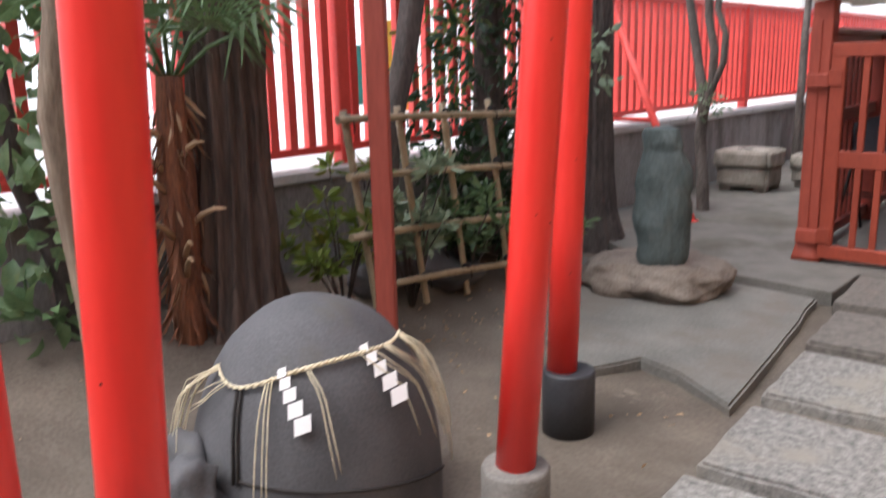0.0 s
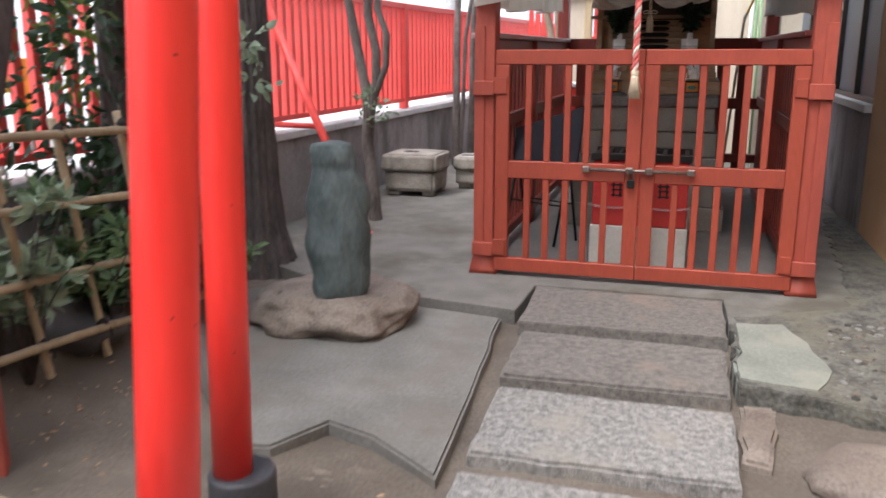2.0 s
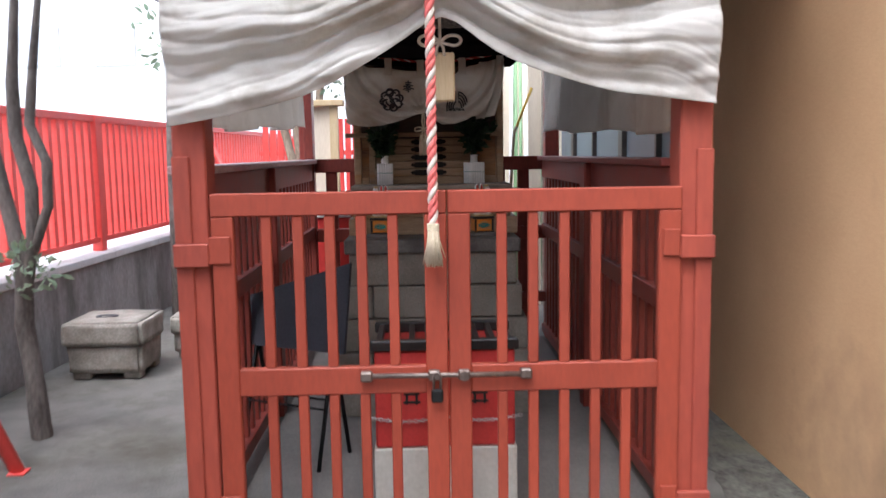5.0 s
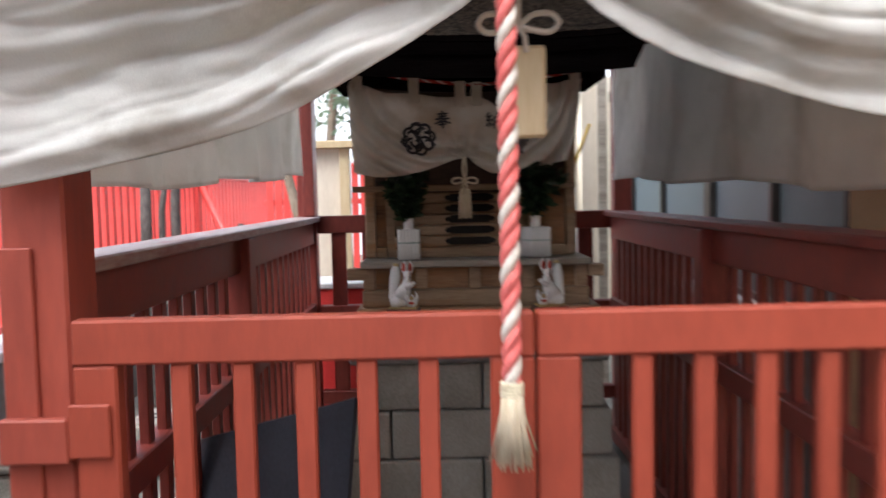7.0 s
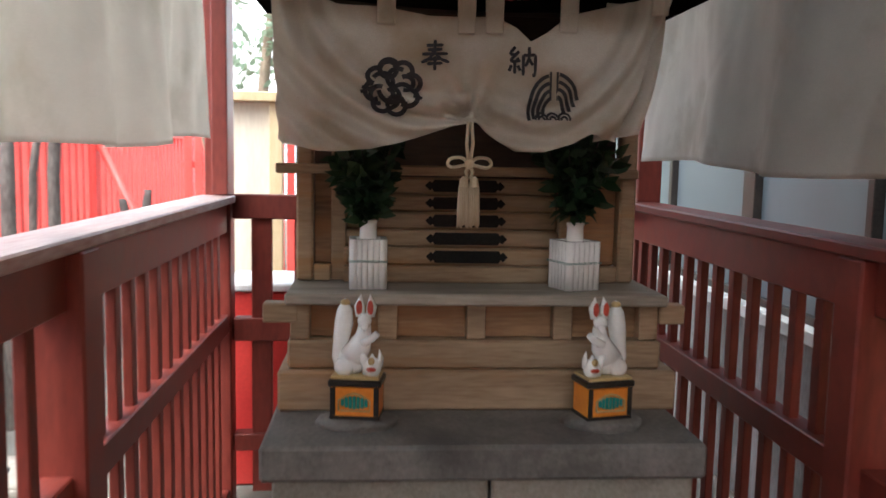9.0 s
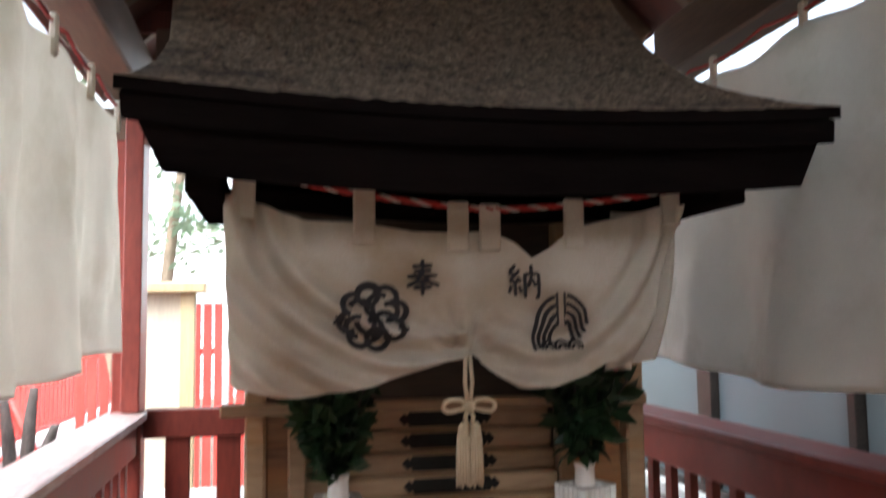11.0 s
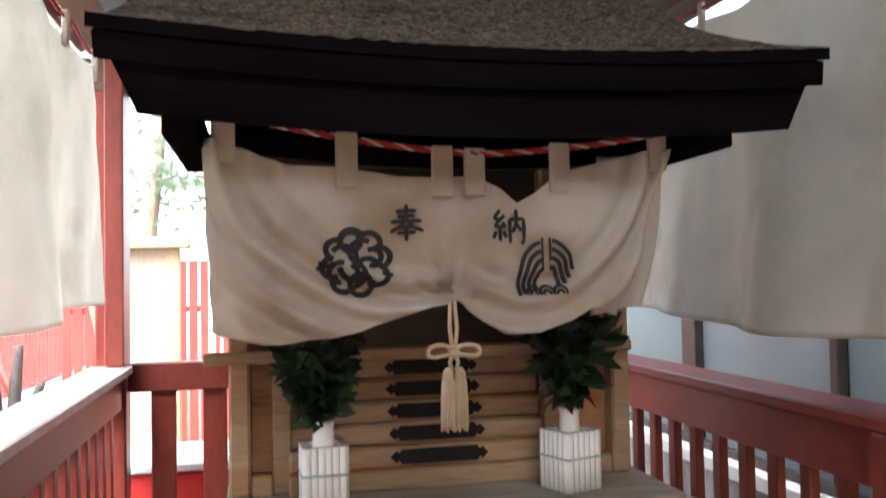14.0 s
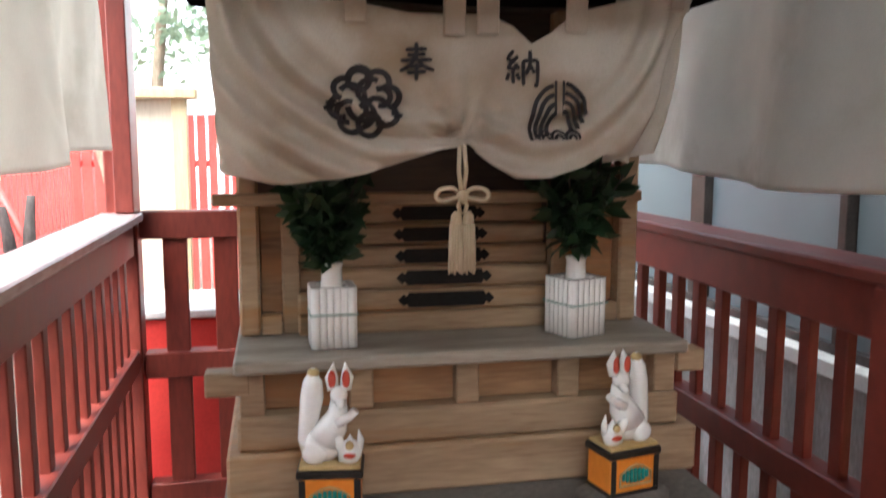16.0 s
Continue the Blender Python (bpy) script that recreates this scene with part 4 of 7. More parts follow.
    # The bark's front lip takes the eave colour, a painted shade.
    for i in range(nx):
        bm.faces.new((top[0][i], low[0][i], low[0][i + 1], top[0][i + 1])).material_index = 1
        bm.faces.new((top[ny][i], top[ny][i + 1], low[ny][i + 1], low[ny][i]))
    for j in range(ny):
        bm.faces.new((top[j][0], top[j + 1][0], low[j + 1][0], low[j][0]))
        bm.faces.new((top[j][nx], low[j][nx], low[j + 1][nx], top[j + 1][nx]))
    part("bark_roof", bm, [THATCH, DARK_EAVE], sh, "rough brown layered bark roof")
    # layered eave under the bark, its shade put into the near-black colour
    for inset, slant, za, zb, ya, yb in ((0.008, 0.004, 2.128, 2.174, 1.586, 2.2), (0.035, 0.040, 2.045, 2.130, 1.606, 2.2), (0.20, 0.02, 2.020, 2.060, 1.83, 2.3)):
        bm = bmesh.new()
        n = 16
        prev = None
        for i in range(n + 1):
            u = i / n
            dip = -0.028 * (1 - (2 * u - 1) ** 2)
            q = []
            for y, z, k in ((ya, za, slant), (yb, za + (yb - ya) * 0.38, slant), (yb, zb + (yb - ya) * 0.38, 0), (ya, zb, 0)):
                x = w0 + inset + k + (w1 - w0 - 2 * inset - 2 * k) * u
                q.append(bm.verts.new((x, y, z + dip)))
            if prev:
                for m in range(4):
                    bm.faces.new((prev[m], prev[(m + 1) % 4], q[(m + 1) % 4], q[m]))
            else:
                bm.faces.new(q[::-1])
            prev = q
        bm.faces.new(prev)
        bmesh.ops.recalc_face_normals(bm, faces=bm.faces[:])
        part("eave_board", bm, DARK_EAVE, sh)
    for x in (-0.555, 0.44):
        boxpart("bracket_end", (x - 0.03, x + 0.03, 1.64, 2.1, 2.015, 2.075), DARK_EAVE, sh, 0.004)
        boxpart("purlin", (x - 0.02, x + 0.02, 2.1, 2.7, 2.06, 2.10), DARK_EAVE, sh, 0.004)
    # back slope and gable
    bm = bmesh.new()
    box(bm, w0 - 0.02, w1 + 0.02, 0.0, 0.85, -0.06, 0.0, 0.006, Matrix.Translation((0, 2.82, 2.985)) @ pose(0, 0, 0, -42, 0, 0))
    part("back_roof", bm, THATCH, sh)
    bm = bmesh.new()
    for x in (-0.44, 0.36):
        b = bmesh.new()
        vs = [b.verts.new((x, y, z)) for y, z in ((2.15, 2.14), (2.80, 2.14), (2.80, 2.90), (2.70, 2.82), (2.40, 2.54), (2.15, 2.38))]
        b.faces.new(vs)
        join(bm, b)
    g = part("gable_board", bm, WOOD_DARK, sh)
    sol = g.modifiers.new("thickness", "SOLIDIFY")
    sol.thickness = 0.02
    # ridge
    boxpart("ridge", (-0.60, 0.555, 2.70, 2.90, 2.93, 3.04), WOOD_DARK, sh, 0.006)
    boxpart("ridge_cap", (-0.63, 0.585, 2.67, 2.92, 3.04, 3.075), GREY_WOOD, sh, 0.006)
    for x in (-0.60, 0.555):
        bm = bmesh.new()
        lathe(bm, [(0.030, -0.022), (0.036, -0.012), (0.036, 0.012), (0.030, 0.022)], 0, 0, 14)
        bm.transform(Matrix.Translation((x, 2.69, 2.905)) @ pose(0, 0, 0, 0, 90, 0))
        part("ridge_end_boss", bm, WOOD_DARK, sh)
        boxpart("ridge_end", (x - 0.02, x + 0.02, 2.69, 2.91, 2.90, 3.09), WOOD_DARK, sh, 0.008)


NOREN_TOP = [(-0.53, 2.035), (-0.47, 2.020), (-0.38, 1.985), (-0.27, 1.982), (-0.17, 1.965), (-0.075, 1.965), (-0.02, 1.968), (0.03, 1.945), (0.065, 1.915), (0.10, 1.935), (0.15, 1.975), (0.25, 2.0), (0.33, 2.02), (0.39, 2.025)]
NOREN_HEM = [(-0.53, 1.70), (-0.50, 1.672), (-0.42, 1.655), (-0.30, 1.662), (-0.20, 1.688), (-0.10, 1.722), (-0.06, 1.728), (-0.02, 1.690), (0.03, 1.662), (0.10, 1.662), (0.17, 1.685), (0.21, 1.708), (0.235, 1.70), (0.28, 1.69)]
NOREN_ROPE = [(-0.565, 2.105), (-0.40, 2.056), (-0.26, 2.033), (-0.08, 2.012), (0.0, 2.008), (0.15, 2.022), (0.28, 2.040), (0.36, 2.052), (0.47, 2.090)]


def noren_y(x, z):
    """Depth of the inner curtain's face."""
    tie = math.hypot(x + 0.075, (z - 1.725) * 1.2)
    ang = math.atan2(z - 1.725, x + 0.075)
    gather = 0.010 * math.sin(ang * 15) * math.exp(-tie * 8)
    edge = 0.012 * math.sin((x + 0.53) * 60 + (z - 1.7) * 9) * smooth(-0.30, -0.50, x)
    bend = 1.3 * noise.noise(Vector((x * 4, z * 4, 8)))
    swag_c = math.hypot((x + 0.13) / 0.38, (z - 2.04) / 0.33)
    swag = 0.017 * math.sin(swag_c * 36 + 1.6 * bend) * smooth(0.62, 0.9, swag_c) * (x < -0.075)
    swag_r = math.hypot((x - 0.08) / 0.27, (z - 2.04) / 0.33)
    swag += 0.016 * math.sin(swag_r * 32 + 1.6 * bend) * smooth(0.66, 0.95, swag_r) * smooth(-0.075, 0.0, x)
    low = 0.008 * math.sin((z - 1.66) * 60 - abs(x + 0.075) * 20) * smooth(1.78, 1.70, z) * smooth(0.04, 0.12, abs(x + 0.075))
    return 1.752 + low - 0.02 * math.exp(-tie * 5) + gather + edge + swag + 0.006 * noise.noise(Vector((x * 6, z * 6, 2)))


def build_noren():
    nr = thing("inner_curtain", (CX, 1.752, 1.66), "cream cotton curtain with black emblems tied up before the shrine", "curtain")

    def place(u, v):
        xt = -0.53 + 0.92 * u
        xb = -0.512 + 0.787 * u
        zt, zb = curve_at(NOREN_TOP, xt), curve_at(NOREN_HEM, xb)
        z = zt + (zb - zt) * v
        x = xt + (xb - xt) * v
        return (x, noren_y(x, z), z)
    bm = bmesh.new()
    sheet(bm, 130, 70, place)
    c = part("cloth", bm, NOREN, nr)
    sol = c.modifiers.new("thickness", "SOLIDIFY")
    sol.thickness = 0.0025
    for x in (-0.49, -0.268, -0.086, -0.022, 0.150, 0.366):
        zt = curve_at(NOREN_TOP, x)
        zr = curve_at(NOREN_ROPE, x)
        boxpart("loop", (x - 0.021, x + 0.021, noren_y(x, zt) - 0.014, noren_y(x, zt) - 0.005, zt - 0.04, zr + 0.012), NOREN, nr, 0.003)
    bm = bmesh.new()
    sheet(bm, 14, 40, lambda u, v: (0.25 + 0.142 * u - 0.055 * v * v * (0.4 + 0.6 * u), 1.787 + 0.008 * math.sin(u * 9 + v * 3), 2.015 - (0.325 - 0.02 * u) * v))
    e = part("edge_fold", bm, NOREN, nr, "cream end of the curtain folded behind")
    sol = e.modifiers.new("thickness", "SOLIDIFY")
    sol.thickness = 0.0025
    rp = thing("noren_rope", (CX, 1.745, 2.02), "twisted red and white rope carrying the inner curtain", "rope")
    for k, m in ((0, CORD_RED), (1, CORD_RED), (2, ROPE_WHITE)):
        bm = bmesh.new()
        pts = []
        for i in range(201):
            x = -0.565 + 1.035 * i / 200
            a = i * 0.55 + k * 2.094
            z = smooth_curve(NOREN_ROPE, x)
            pts.append((x, 1.742 + 0.0035 * math.cos(a) - 0.09 * smooth(-0.45, -0.56, x) - 0.09 * smooth(0.36, 0.47, x), z + 0.0035 * math.sin(a)))
        tube(bm, pts, 0.0040 if m is CORD_RED else 0.0030, 5)
        part("strand", bm, m, rp)
    # emblems as inked strokes on the cloth

    def stroke(bm, pts, w):
        rows = []
        for i, (px, pz) in enumerate(pts):
            ax, az = pts[max(0, i - 1)]
            bx, bz = pts[min(len(pts) - 1, i + 1)]
            dx, dz = bx - ax, bz - az
            d = math.hypot(dx, dz) or 1
            ox, oz = -dz / d * w, dx / d * w
            rows.append([bm.verts.new((px + s * ox, noren_y(px + s * ox, pz + s * oz) - 0.006, pz + s * oz)) for s in (-1, 1)])
        for a, b in zip(rows, rows[1:]):
            bm.faces.new((a[0], a[1], b[1], b[0]))

    def arc(cx, cz, rx, rz, a0, a1, n=18):
        return [(cx + rx * math.cos(radians(a0 + (a1 - a0) * i / n)), cz + rz * math.sin(radians(a0 + (a1 - a0) * i / n))) for i in range(n + 1)]
    # brush-written characters

    def brush(bm, x, z, size, pts, w):
        """One brush stroke: pressed at its start, thinner along, ending in a point or a stop."""
        line = [(p.x, p.y) for p in curved([(x + (a - 0.5) * size, z + (b - 0.5) * size, 0) for a, b in pts], 8)]
        n, rows = len(line) - 1, []
        for i, (px, pz) in enumerate(line):
            ax, az = line[max(0, i - 1)]
            bx, bz = line[min(n, i + 1)]
            d = math.hypot(bx - ax, bz - az) or 1
            q = i / n
            k = w * size * (0.75 + 0.45 * abs(2 * q - 1) ** 2) * (0.55 + 0.45 * min(1, 6 * q)) * (0.5 + 0.5 * min(1, 5 * (1 - q)))
            ox, oz = -(bz - az) / d * k, (bx - ax) / d * k
            rows.append([bm.verts.new((px + e * ox, noren_y(px + e * ox, pz + e * oz) - 0.006, pz + e * oz)) for e in (-1, 1)])
        for a, b in zip(rows, rows[1:]):
            bm.faces.new((a[0], a[1], b[1], b[0]))
    offer = [((0.22, 0.80), (0.78, 0.83)), ((0.26, 0.66), (0.74, 0.69)), ((0.08, 0.52), (0.92, 0.55)), ((0.50, 0.99), (0.50, 0.55)), ((0.46, 0.66), (0.36, 0.42), (0.06, 0.24)),
             ((0.55, 0.53), (0.70, 0.37), (0.97, 0.27)), ((0.32, 0.36), (0.68, 0.38)), ((0.25, 0.21), (0.75, 0.24)), ((0.50, 0.46), (0.50, 0.0))]
    give = [((0.25, 0.98), (0.09, 0.76), (0.27, 0.71)), ((0.38, 0.84), (0.11, 0.53), (0.39, 0.52)), ((0.31, 0.63), (0.41, 0.49)), ((0.24, 0.52), (0.24, 0.10)), ((0.13, 0.38), (0.05, 0.18)),
            ((0.34, 0.37), (0.42, 0.20)), ((0.53, 0.72), (0.52, 0.04)), ((0.53, 0.71), (0.93, 0.73)), ((0.93, 0.73), (0.92, 0.10), (0.83, 0.08)), ((0.72, 0.99), (0.71, 0.60), (0.59, 0.34)), ((0.71, 0.60), (0.85, 0.38))]
    for strokes, x, z in ((offer, -0.157, 1.877), (give, 0.045, 1.868)):
        bm = bmesh.new()
        for pts in strokes:
            brush(bm, x, z, 0.069, pts, 0.063)
        part("character", bm, INK, nr, "black brush-written character")
    bm = bmesh.new()
    ex, ez = -0.252, 1.803
    for a in range(0, 360, 45):
        px, pz = ex + 0.043 * math.cos(radians(a + 12)), ez + 0.043 * math.sin(radians(a + 12))
        stroke(bm, arc(px, pz, 0.021, 0.019, a - 75, a + 115, 12), 0.0056)
    o = part("round_emblem", bm, INK, nr, "black round knot emblem")
    for px, pz, r, a0, a1 in ((-0.262, 1.842, 0.019, 0, 360), (-0.24, 1.822, 0.024, 60, 250), (-0.275, 1.812, 0.024, -60, 150), (-0.23, 1.79, 0.022, 20, 250), (-0.262, 1.78, 0.026, -100, 80), (-0.282, 1.785, 0.02, 70, 280), (-0.222, 1.812, 0.017, -110, 120), (-0.25, 1.80, 0.034, 190, 300), (-0.245, 1.765, 0.018, -20, 200)):
        bs = bmesh.new()
        stroke(bs, arc(px, pz, r, r * 0.92, a0, a1), 0.0052)
        part("stroke", bs, INK, o)
    bm = bmesh.new()
    stroke(bm, [(-0.325, 1.792), (-0.308, 1.797), (-0.295, 1.800)], 0.004)
    stroke(bm, [(-0.322, 1.803), (-0.308, 1.799)], 0.003)
    stroke(bm, [(-0.185, 1.778), (-0.205, 1.783)], 0.004)
    part("stroke", bm, INK, o)
    bm = bmesh.new()
    ex, ez = 0.118, 1.752
    for k, r in enumerate((0.018, 0.030, 0.042, 0.054)):
        rz = r * 1.45 + 0.008
        stroke(bm, arc(ex - 0.003, ez, r, rz, 97, 192, 14), 0.0042)
        stroke(bm, arc(ex + 0.008, ez + 0.004, r, rz, 83, -8 + k * 9, 14), 0.0042)
    for s, off in ((-1, -0.006), (1, 0.010)):
        stroke(bm, [(ex + off, ez + 0.095), (ex + off + 0.0005 * s, ez + 0.03)], 0.0026)
    for cxx in (ex - 0.026, ex, ex + 0.026):
        for r in (0.007, 0.014):
            stroke(bm, arc(cxx, ez - 0.016, r, r * 1.2, 0, 180, 10), 0.0026)
    part("leaf_emblem", bm, INK, nr, "black leaf-shaped emblem of nested arcs")
    # gold cord bow and tassel
    ts = thing("noren_tassel", (-0.075, 1.72, 1.50), "cream cord bow with a hanging tassel on the inner curtain", "tassel")
    bm = bmesh.new()
    x, y, z = -0.075, 1.722, 1.632
    for s in (-1, 1):
        tube(bm, [(x + s * 0.004, y, z + 0.095), (x + s * 0.007, y - 0.006, z + 0.045), (x + s * 0.001, y - 0.006, z)], 0.0042, 6)
        tube(bm, curved([(x, y - 0.006, z), (x + s * 0.018, y - 0.008, z + 0.014), (x + s * 0.042, y - 0.008, z + 0.012), (x + s * 0.050, y - 0.008, z), (x + s * 0.040, y - 0.008, z - 0.008), (x + s * 0.016, y - 0.008, z - 0.004), (x, y - 0.006, z)], 4), 0.0042, 7)
        tube(bm, [(x, y - 0.006, z), (x + s * 0.008, y - 0.008, z - 0.018), (x + s * 0.003, y - 0.006, z - 0.034)], 0.004, 6)
    boulder(bm, x, y - 0.008, z, 0.012, 0.009, 0.012, 1, 0.1, sub=2)
    part("bow", bm, TASSEL, ts)
    for s in (-1, 1):
        bm = bmesh.new()
        lathe(bm, [(0.004, z - 0.028), (0.010, z - 0.036), (0.0115, z - 0.05), (0.0105, z - 0.055), (0.013, z - 0.09), (0.0135, z - 0.138)], x + s * 0.0115, y - 0.006, 12)
        for k in range(16):
            a = k * 0.393
            tube(bm, [(x + s * 0.0115 + q * math.cos(a), y - 0.006 + q * math.sin(a), zz) for q, zz in ((0.0105, z - 0.052), (0.0125, z - 0.09), (0.0132, z - 0.14 - 0.003 * (k % 3)))], 0.0022, 5)
        part("tassel", bm, TASSEL, ts)


build_pedestal()
build_shrine()
build_noren()


# ---- things round the path ----
def build_slabs():
    rows = [(-0.86, -0.192, -0.557, 0.496), (-1.555, -0.945, -0.50, 0.486), (-2.275, -1.655, -0.462, 0.488), (-2.98, -2.40, -0.44, 0.49), (-3.70, -3.075, -0.43, 0.49), (-4.42, -3.79, -0.42, 0.5), (-5.1, -4.5, -0.41, 0.5), (-5.85, -5.2, -0.41, 0.5), (-6.6, -5.95, -0.4, 0.5)]
    for k, (y0, y1, x0, x1) in enumerate(rows):
        bm = bmesh.new()
        prism(bm, ragged([(x0 + 0.02, y0), (x1, y0 + 0.02), (x1 - 0.004, y1 - 0.01), (x0, y1)], 0.09, 0.014, 20 + k), -0.16, (-0.004, -0.018, -0.028, -0.03)[min(k, 3)], 0.006 if k == 0 else 0.014)
        ob = part("stepping_slab", bm, STEP_GRANITE if k < 2 else GRANITE)
        tagged(ob, "worn brownish granite stepping slab set in the soil path" if k < 2 else "speckled pale granite stepping slab set in the soil path", "paving slab", "slabs of the shrine path")
    bm = bmesh.new()
    prism(bm, ragged([(0.515, -1.40), (0.53, -0.62), (0.78, -0.58), (0.87, -0.85), (0.92, -1.2), (0.83, -1.46), (0.65, -1.43)], 0.1, 0.04, 41), -0.14, 0.013, 0.014)
    tagged(part("flagstone", bm, PALE_STONE), "pale greenish irregular flagstone beside the path", "flagstone")
    bm = bmesh.new()
    prism(bm, ragged([(0.505, -2.02), (0.52, -1.52), (0.66, -1.52), (0.60, -2.05)], 0.1, 0.03, 43), -0.2, -0.05, 0.015)
    tagged(part("edge_stone", bm, BROWN_ROCK), "narrow brown edging stone set beside the path", "stone")
    bm = bmesh.new()
    boulder(bm, 1.05, -2.0, -0.1, 0.34, 0.28, 0.10, 12, 0.3, sub=3)
    tagged(part("rock", bm, BROWN_ROCK), "low brown rock half sunk in the soil", "rock")
    for k, (x, y, r) in enumerate(((-0.95, -2.5, 0.14), (-0.78, -2.42, 0.10))):
        bm = bmesh.new()
        boulder(bm, x, y, -0.115, r, r * 0.5, 0.035, 60 + k, 0.5, 2.5, sub=3)
        tagged(part("stone", bm, BROWN_ROCK), "small flat brown stone lying in the soil", "stone", "small stones in the soil")


def build_torii():
    for x, y, zc, base, tilt, lab in ((-0.676, -3.69, 0.175, GREY_BASE, 1.45, "slim bright vermilion torii pillar on a grey stone footing"), (-0.955, -2.925, 0.165, BLACK_BASE, 0.6, "slim bright vermilion torii pillar on a black footing"),
                                      (-0.623, -4.893, 0.17, GREY_BASE, 0.9, "bright vermilion torii pillar standing beside the path"), (-0.28, -5.233, 0.17, GREY_BASE, 0.0, "bright vermilion torii pillar standing beside the path")):
        t = thing("torii_pillar", (x, y, -0.1), lab, "torii pillar", "torii pillars along the path")
        dx, dy = tilt * 0.026 * 0.78, tilt * 0.026 * 0.62
        bm = bmesh.new()
        r = 0.056 if x == -0.623 else 0.058
        if x == -0.623:
            dx, dy = 0.0366, 0.0078
        ox, oy = (-0.02, -0.016) if base is BLACK_BASE else (0.0, 0.0)
        tube(bm, [(x + ox + dx * k, y + oy + dy * k, zc + 2.9 * k / 5) for k in range(6)], [r] * 6, 28)
        shaft = part("shaft", bm, TORII_RED, t)
        bm = bmesh.new()
        lathe(bm, [(0.100, -0.14), (0.100, zc - 0.012), (0.094, zc)], x, y, 28)
        part("footing", bm, base, t)
        rng = random.Random(int(abs(x) * 1000))
        toward = math.atan2(-5.0 - y, 0.3 - x)
        bm = bmesh.new()
        for _ in range(4):
            a, z = toward + rng.uniform(-1.2, 1.2), rng.uniform(0.35, 1.7)
            k = (z - zc) * 5 / 2.9
            boulder(bm, x + ox + dx * k + (r - 0.001) * math.cos(a), y + oy + dy * k + (r - 0.001) * math.sin(a), z, 0.0025, 0.0025, 0.004, 3, 0.3, sub=1)
        part("chips", bm, BLACK_IRON, shaft, "small dark chips in the paint")


def build_sacred_stone():
    cx, cy = -1.31, -3.87
    st = thing("sacred_stone", (cx, cy, -0.1), "smooth dark boulder girded by a straw rope with paper streamers", "boulder")

    def radius(a, z):
        t = max(0.0, (z + 0.15) / 0.77)
        r = (1 - t ** 2.9) ** 0.5 if t < 1 else 0
        return r * (1 + 0.05 * noise.noise(Vector((math.cos(a) * 1.3 * r, math.sin(a) * 1.3 * r, z * 2))))
    bm = bmesh.new()
    rings = []
    levels = [-0.15 + 0.77 * math.sin(i / 22 * math.pi / 2) for i in range(23)]
    for z in levels[:-1]:
        rings.append([bm.verts.new((cx + 0.385 * radius(a, z) * math.cos(a), cy + 0.40 * radius(a, z) * math.sin(a), z + 0.012 * noise.noise(Vector((math.cos(a) * 3 * radius(a, z), math.sin(a) * 3 * radius(a, z), z * 2))))) for a in [2 * math.pi * k / 48 for k in range(48)]])
    tip = bm.verts.new((cx, cy, levels[-1]))
    for a, b in zip(rings, rings[1:]):
        for k in range(48):
            bm.faces.new((a[k], a[(k + 1) % 48], b[(k + 1) % 48], b[k])).smooth = True
    for k in range(48):
        bm.faces.new((rings[-1][k], rings[-1][(k + 1) % 48], tip)).smooth = True
    part("boulder", bm, DARK_ROCK, st)

    def on(a, z, out=0.012):
        return Vector((cx + (0.385 * radius(a, z) + out) * math.cos(a), cy + (0.40 * radius(a, z) + out) * math.sin(a), z))
    # straw rope: pulled up to the path side, sagging by the knot of the black cord
    sag = [(-114, 0.455), (-104, 0.437), (-95, 0.425), (-86, 0.423), (-72, 0.443), (-59, 0.468), (-45, 0.485), (-28, 0.496), (-6, 0.500), (20, 0.492), (46, 0.486)]

    def rope_point(s, out=0.014):
        deg = -34 + 80 * s
        z = (curve_at(sag, deg - 5) + 2 * curve_at(sag, deg) + curve_at(sag, deg + 5)) / 4
        return on(radians(deg), z, out), radians(deg), z
    rp = part("straw_rope", bmesh.new(), STRAW, st, "twisted straw rope")
    bm = bmesh.new()
    for k in range(2):
        pts = []
        for i in range(121):
            s = -1 + 2 * i / 120
            p, a, z = rope_point(s)
            w = i * 0.9 + k * math.pi
            pts.append(p + Vector((math.cos(a) * 0.003 * math.cos(w), math.sin(a) * 0.003 * math.cos(w), 0.004 * math.sin(w))))
        tube(bm, pts, [0.0035 * (0.7 + 0.5 * math.sin(math.pi * i / 120)) for i in range(121)], 6)
    bm.to_mesh(rp.data)
    bm.free()
    rng = random.Random(5)
    def straw(s, length, drift, lift, kink=0.5, flare=0.0):
        """One stalk hanging from the rope: it leaves the rope, bends once and falls."""
        p, a, z = rope_point(s, 0.018)
        pts = []
        for i in range(8):
            q = i / 7
            bend = max(0.0, q - kink)
            aa = a + drift * min(q, kink) + (drift * 0.35 + flare) * bend
            out = 0.016 + lift * math.sin(min(1.0, q / kink) * math.pi / 2) * (1 - 0.5 * bend)
            pts.append(on(aa, max(z + 0.012 * math.sin(q * 3.0) - length * (0.75 * min(q, kink) + 1.25 * bend), -0.09), out))
        tubepart("straw", pts, [0.0021, 0.0021, 0.0020, 0.0020, 0.0019, 0.0018, 0.0015, 0.0010], STRAW, st, 4)
    for _ in range(11):
        straw(-0.97 + rng.uniform(-0.03, 0.03), rng.uniform(0.20, 0.31), rng.uniform(-0.45, -0.12), rng.uniform(0.02, 0.07), rng.uniform(0.25, 0.5), rng.uniform(-0.2, 0.3))
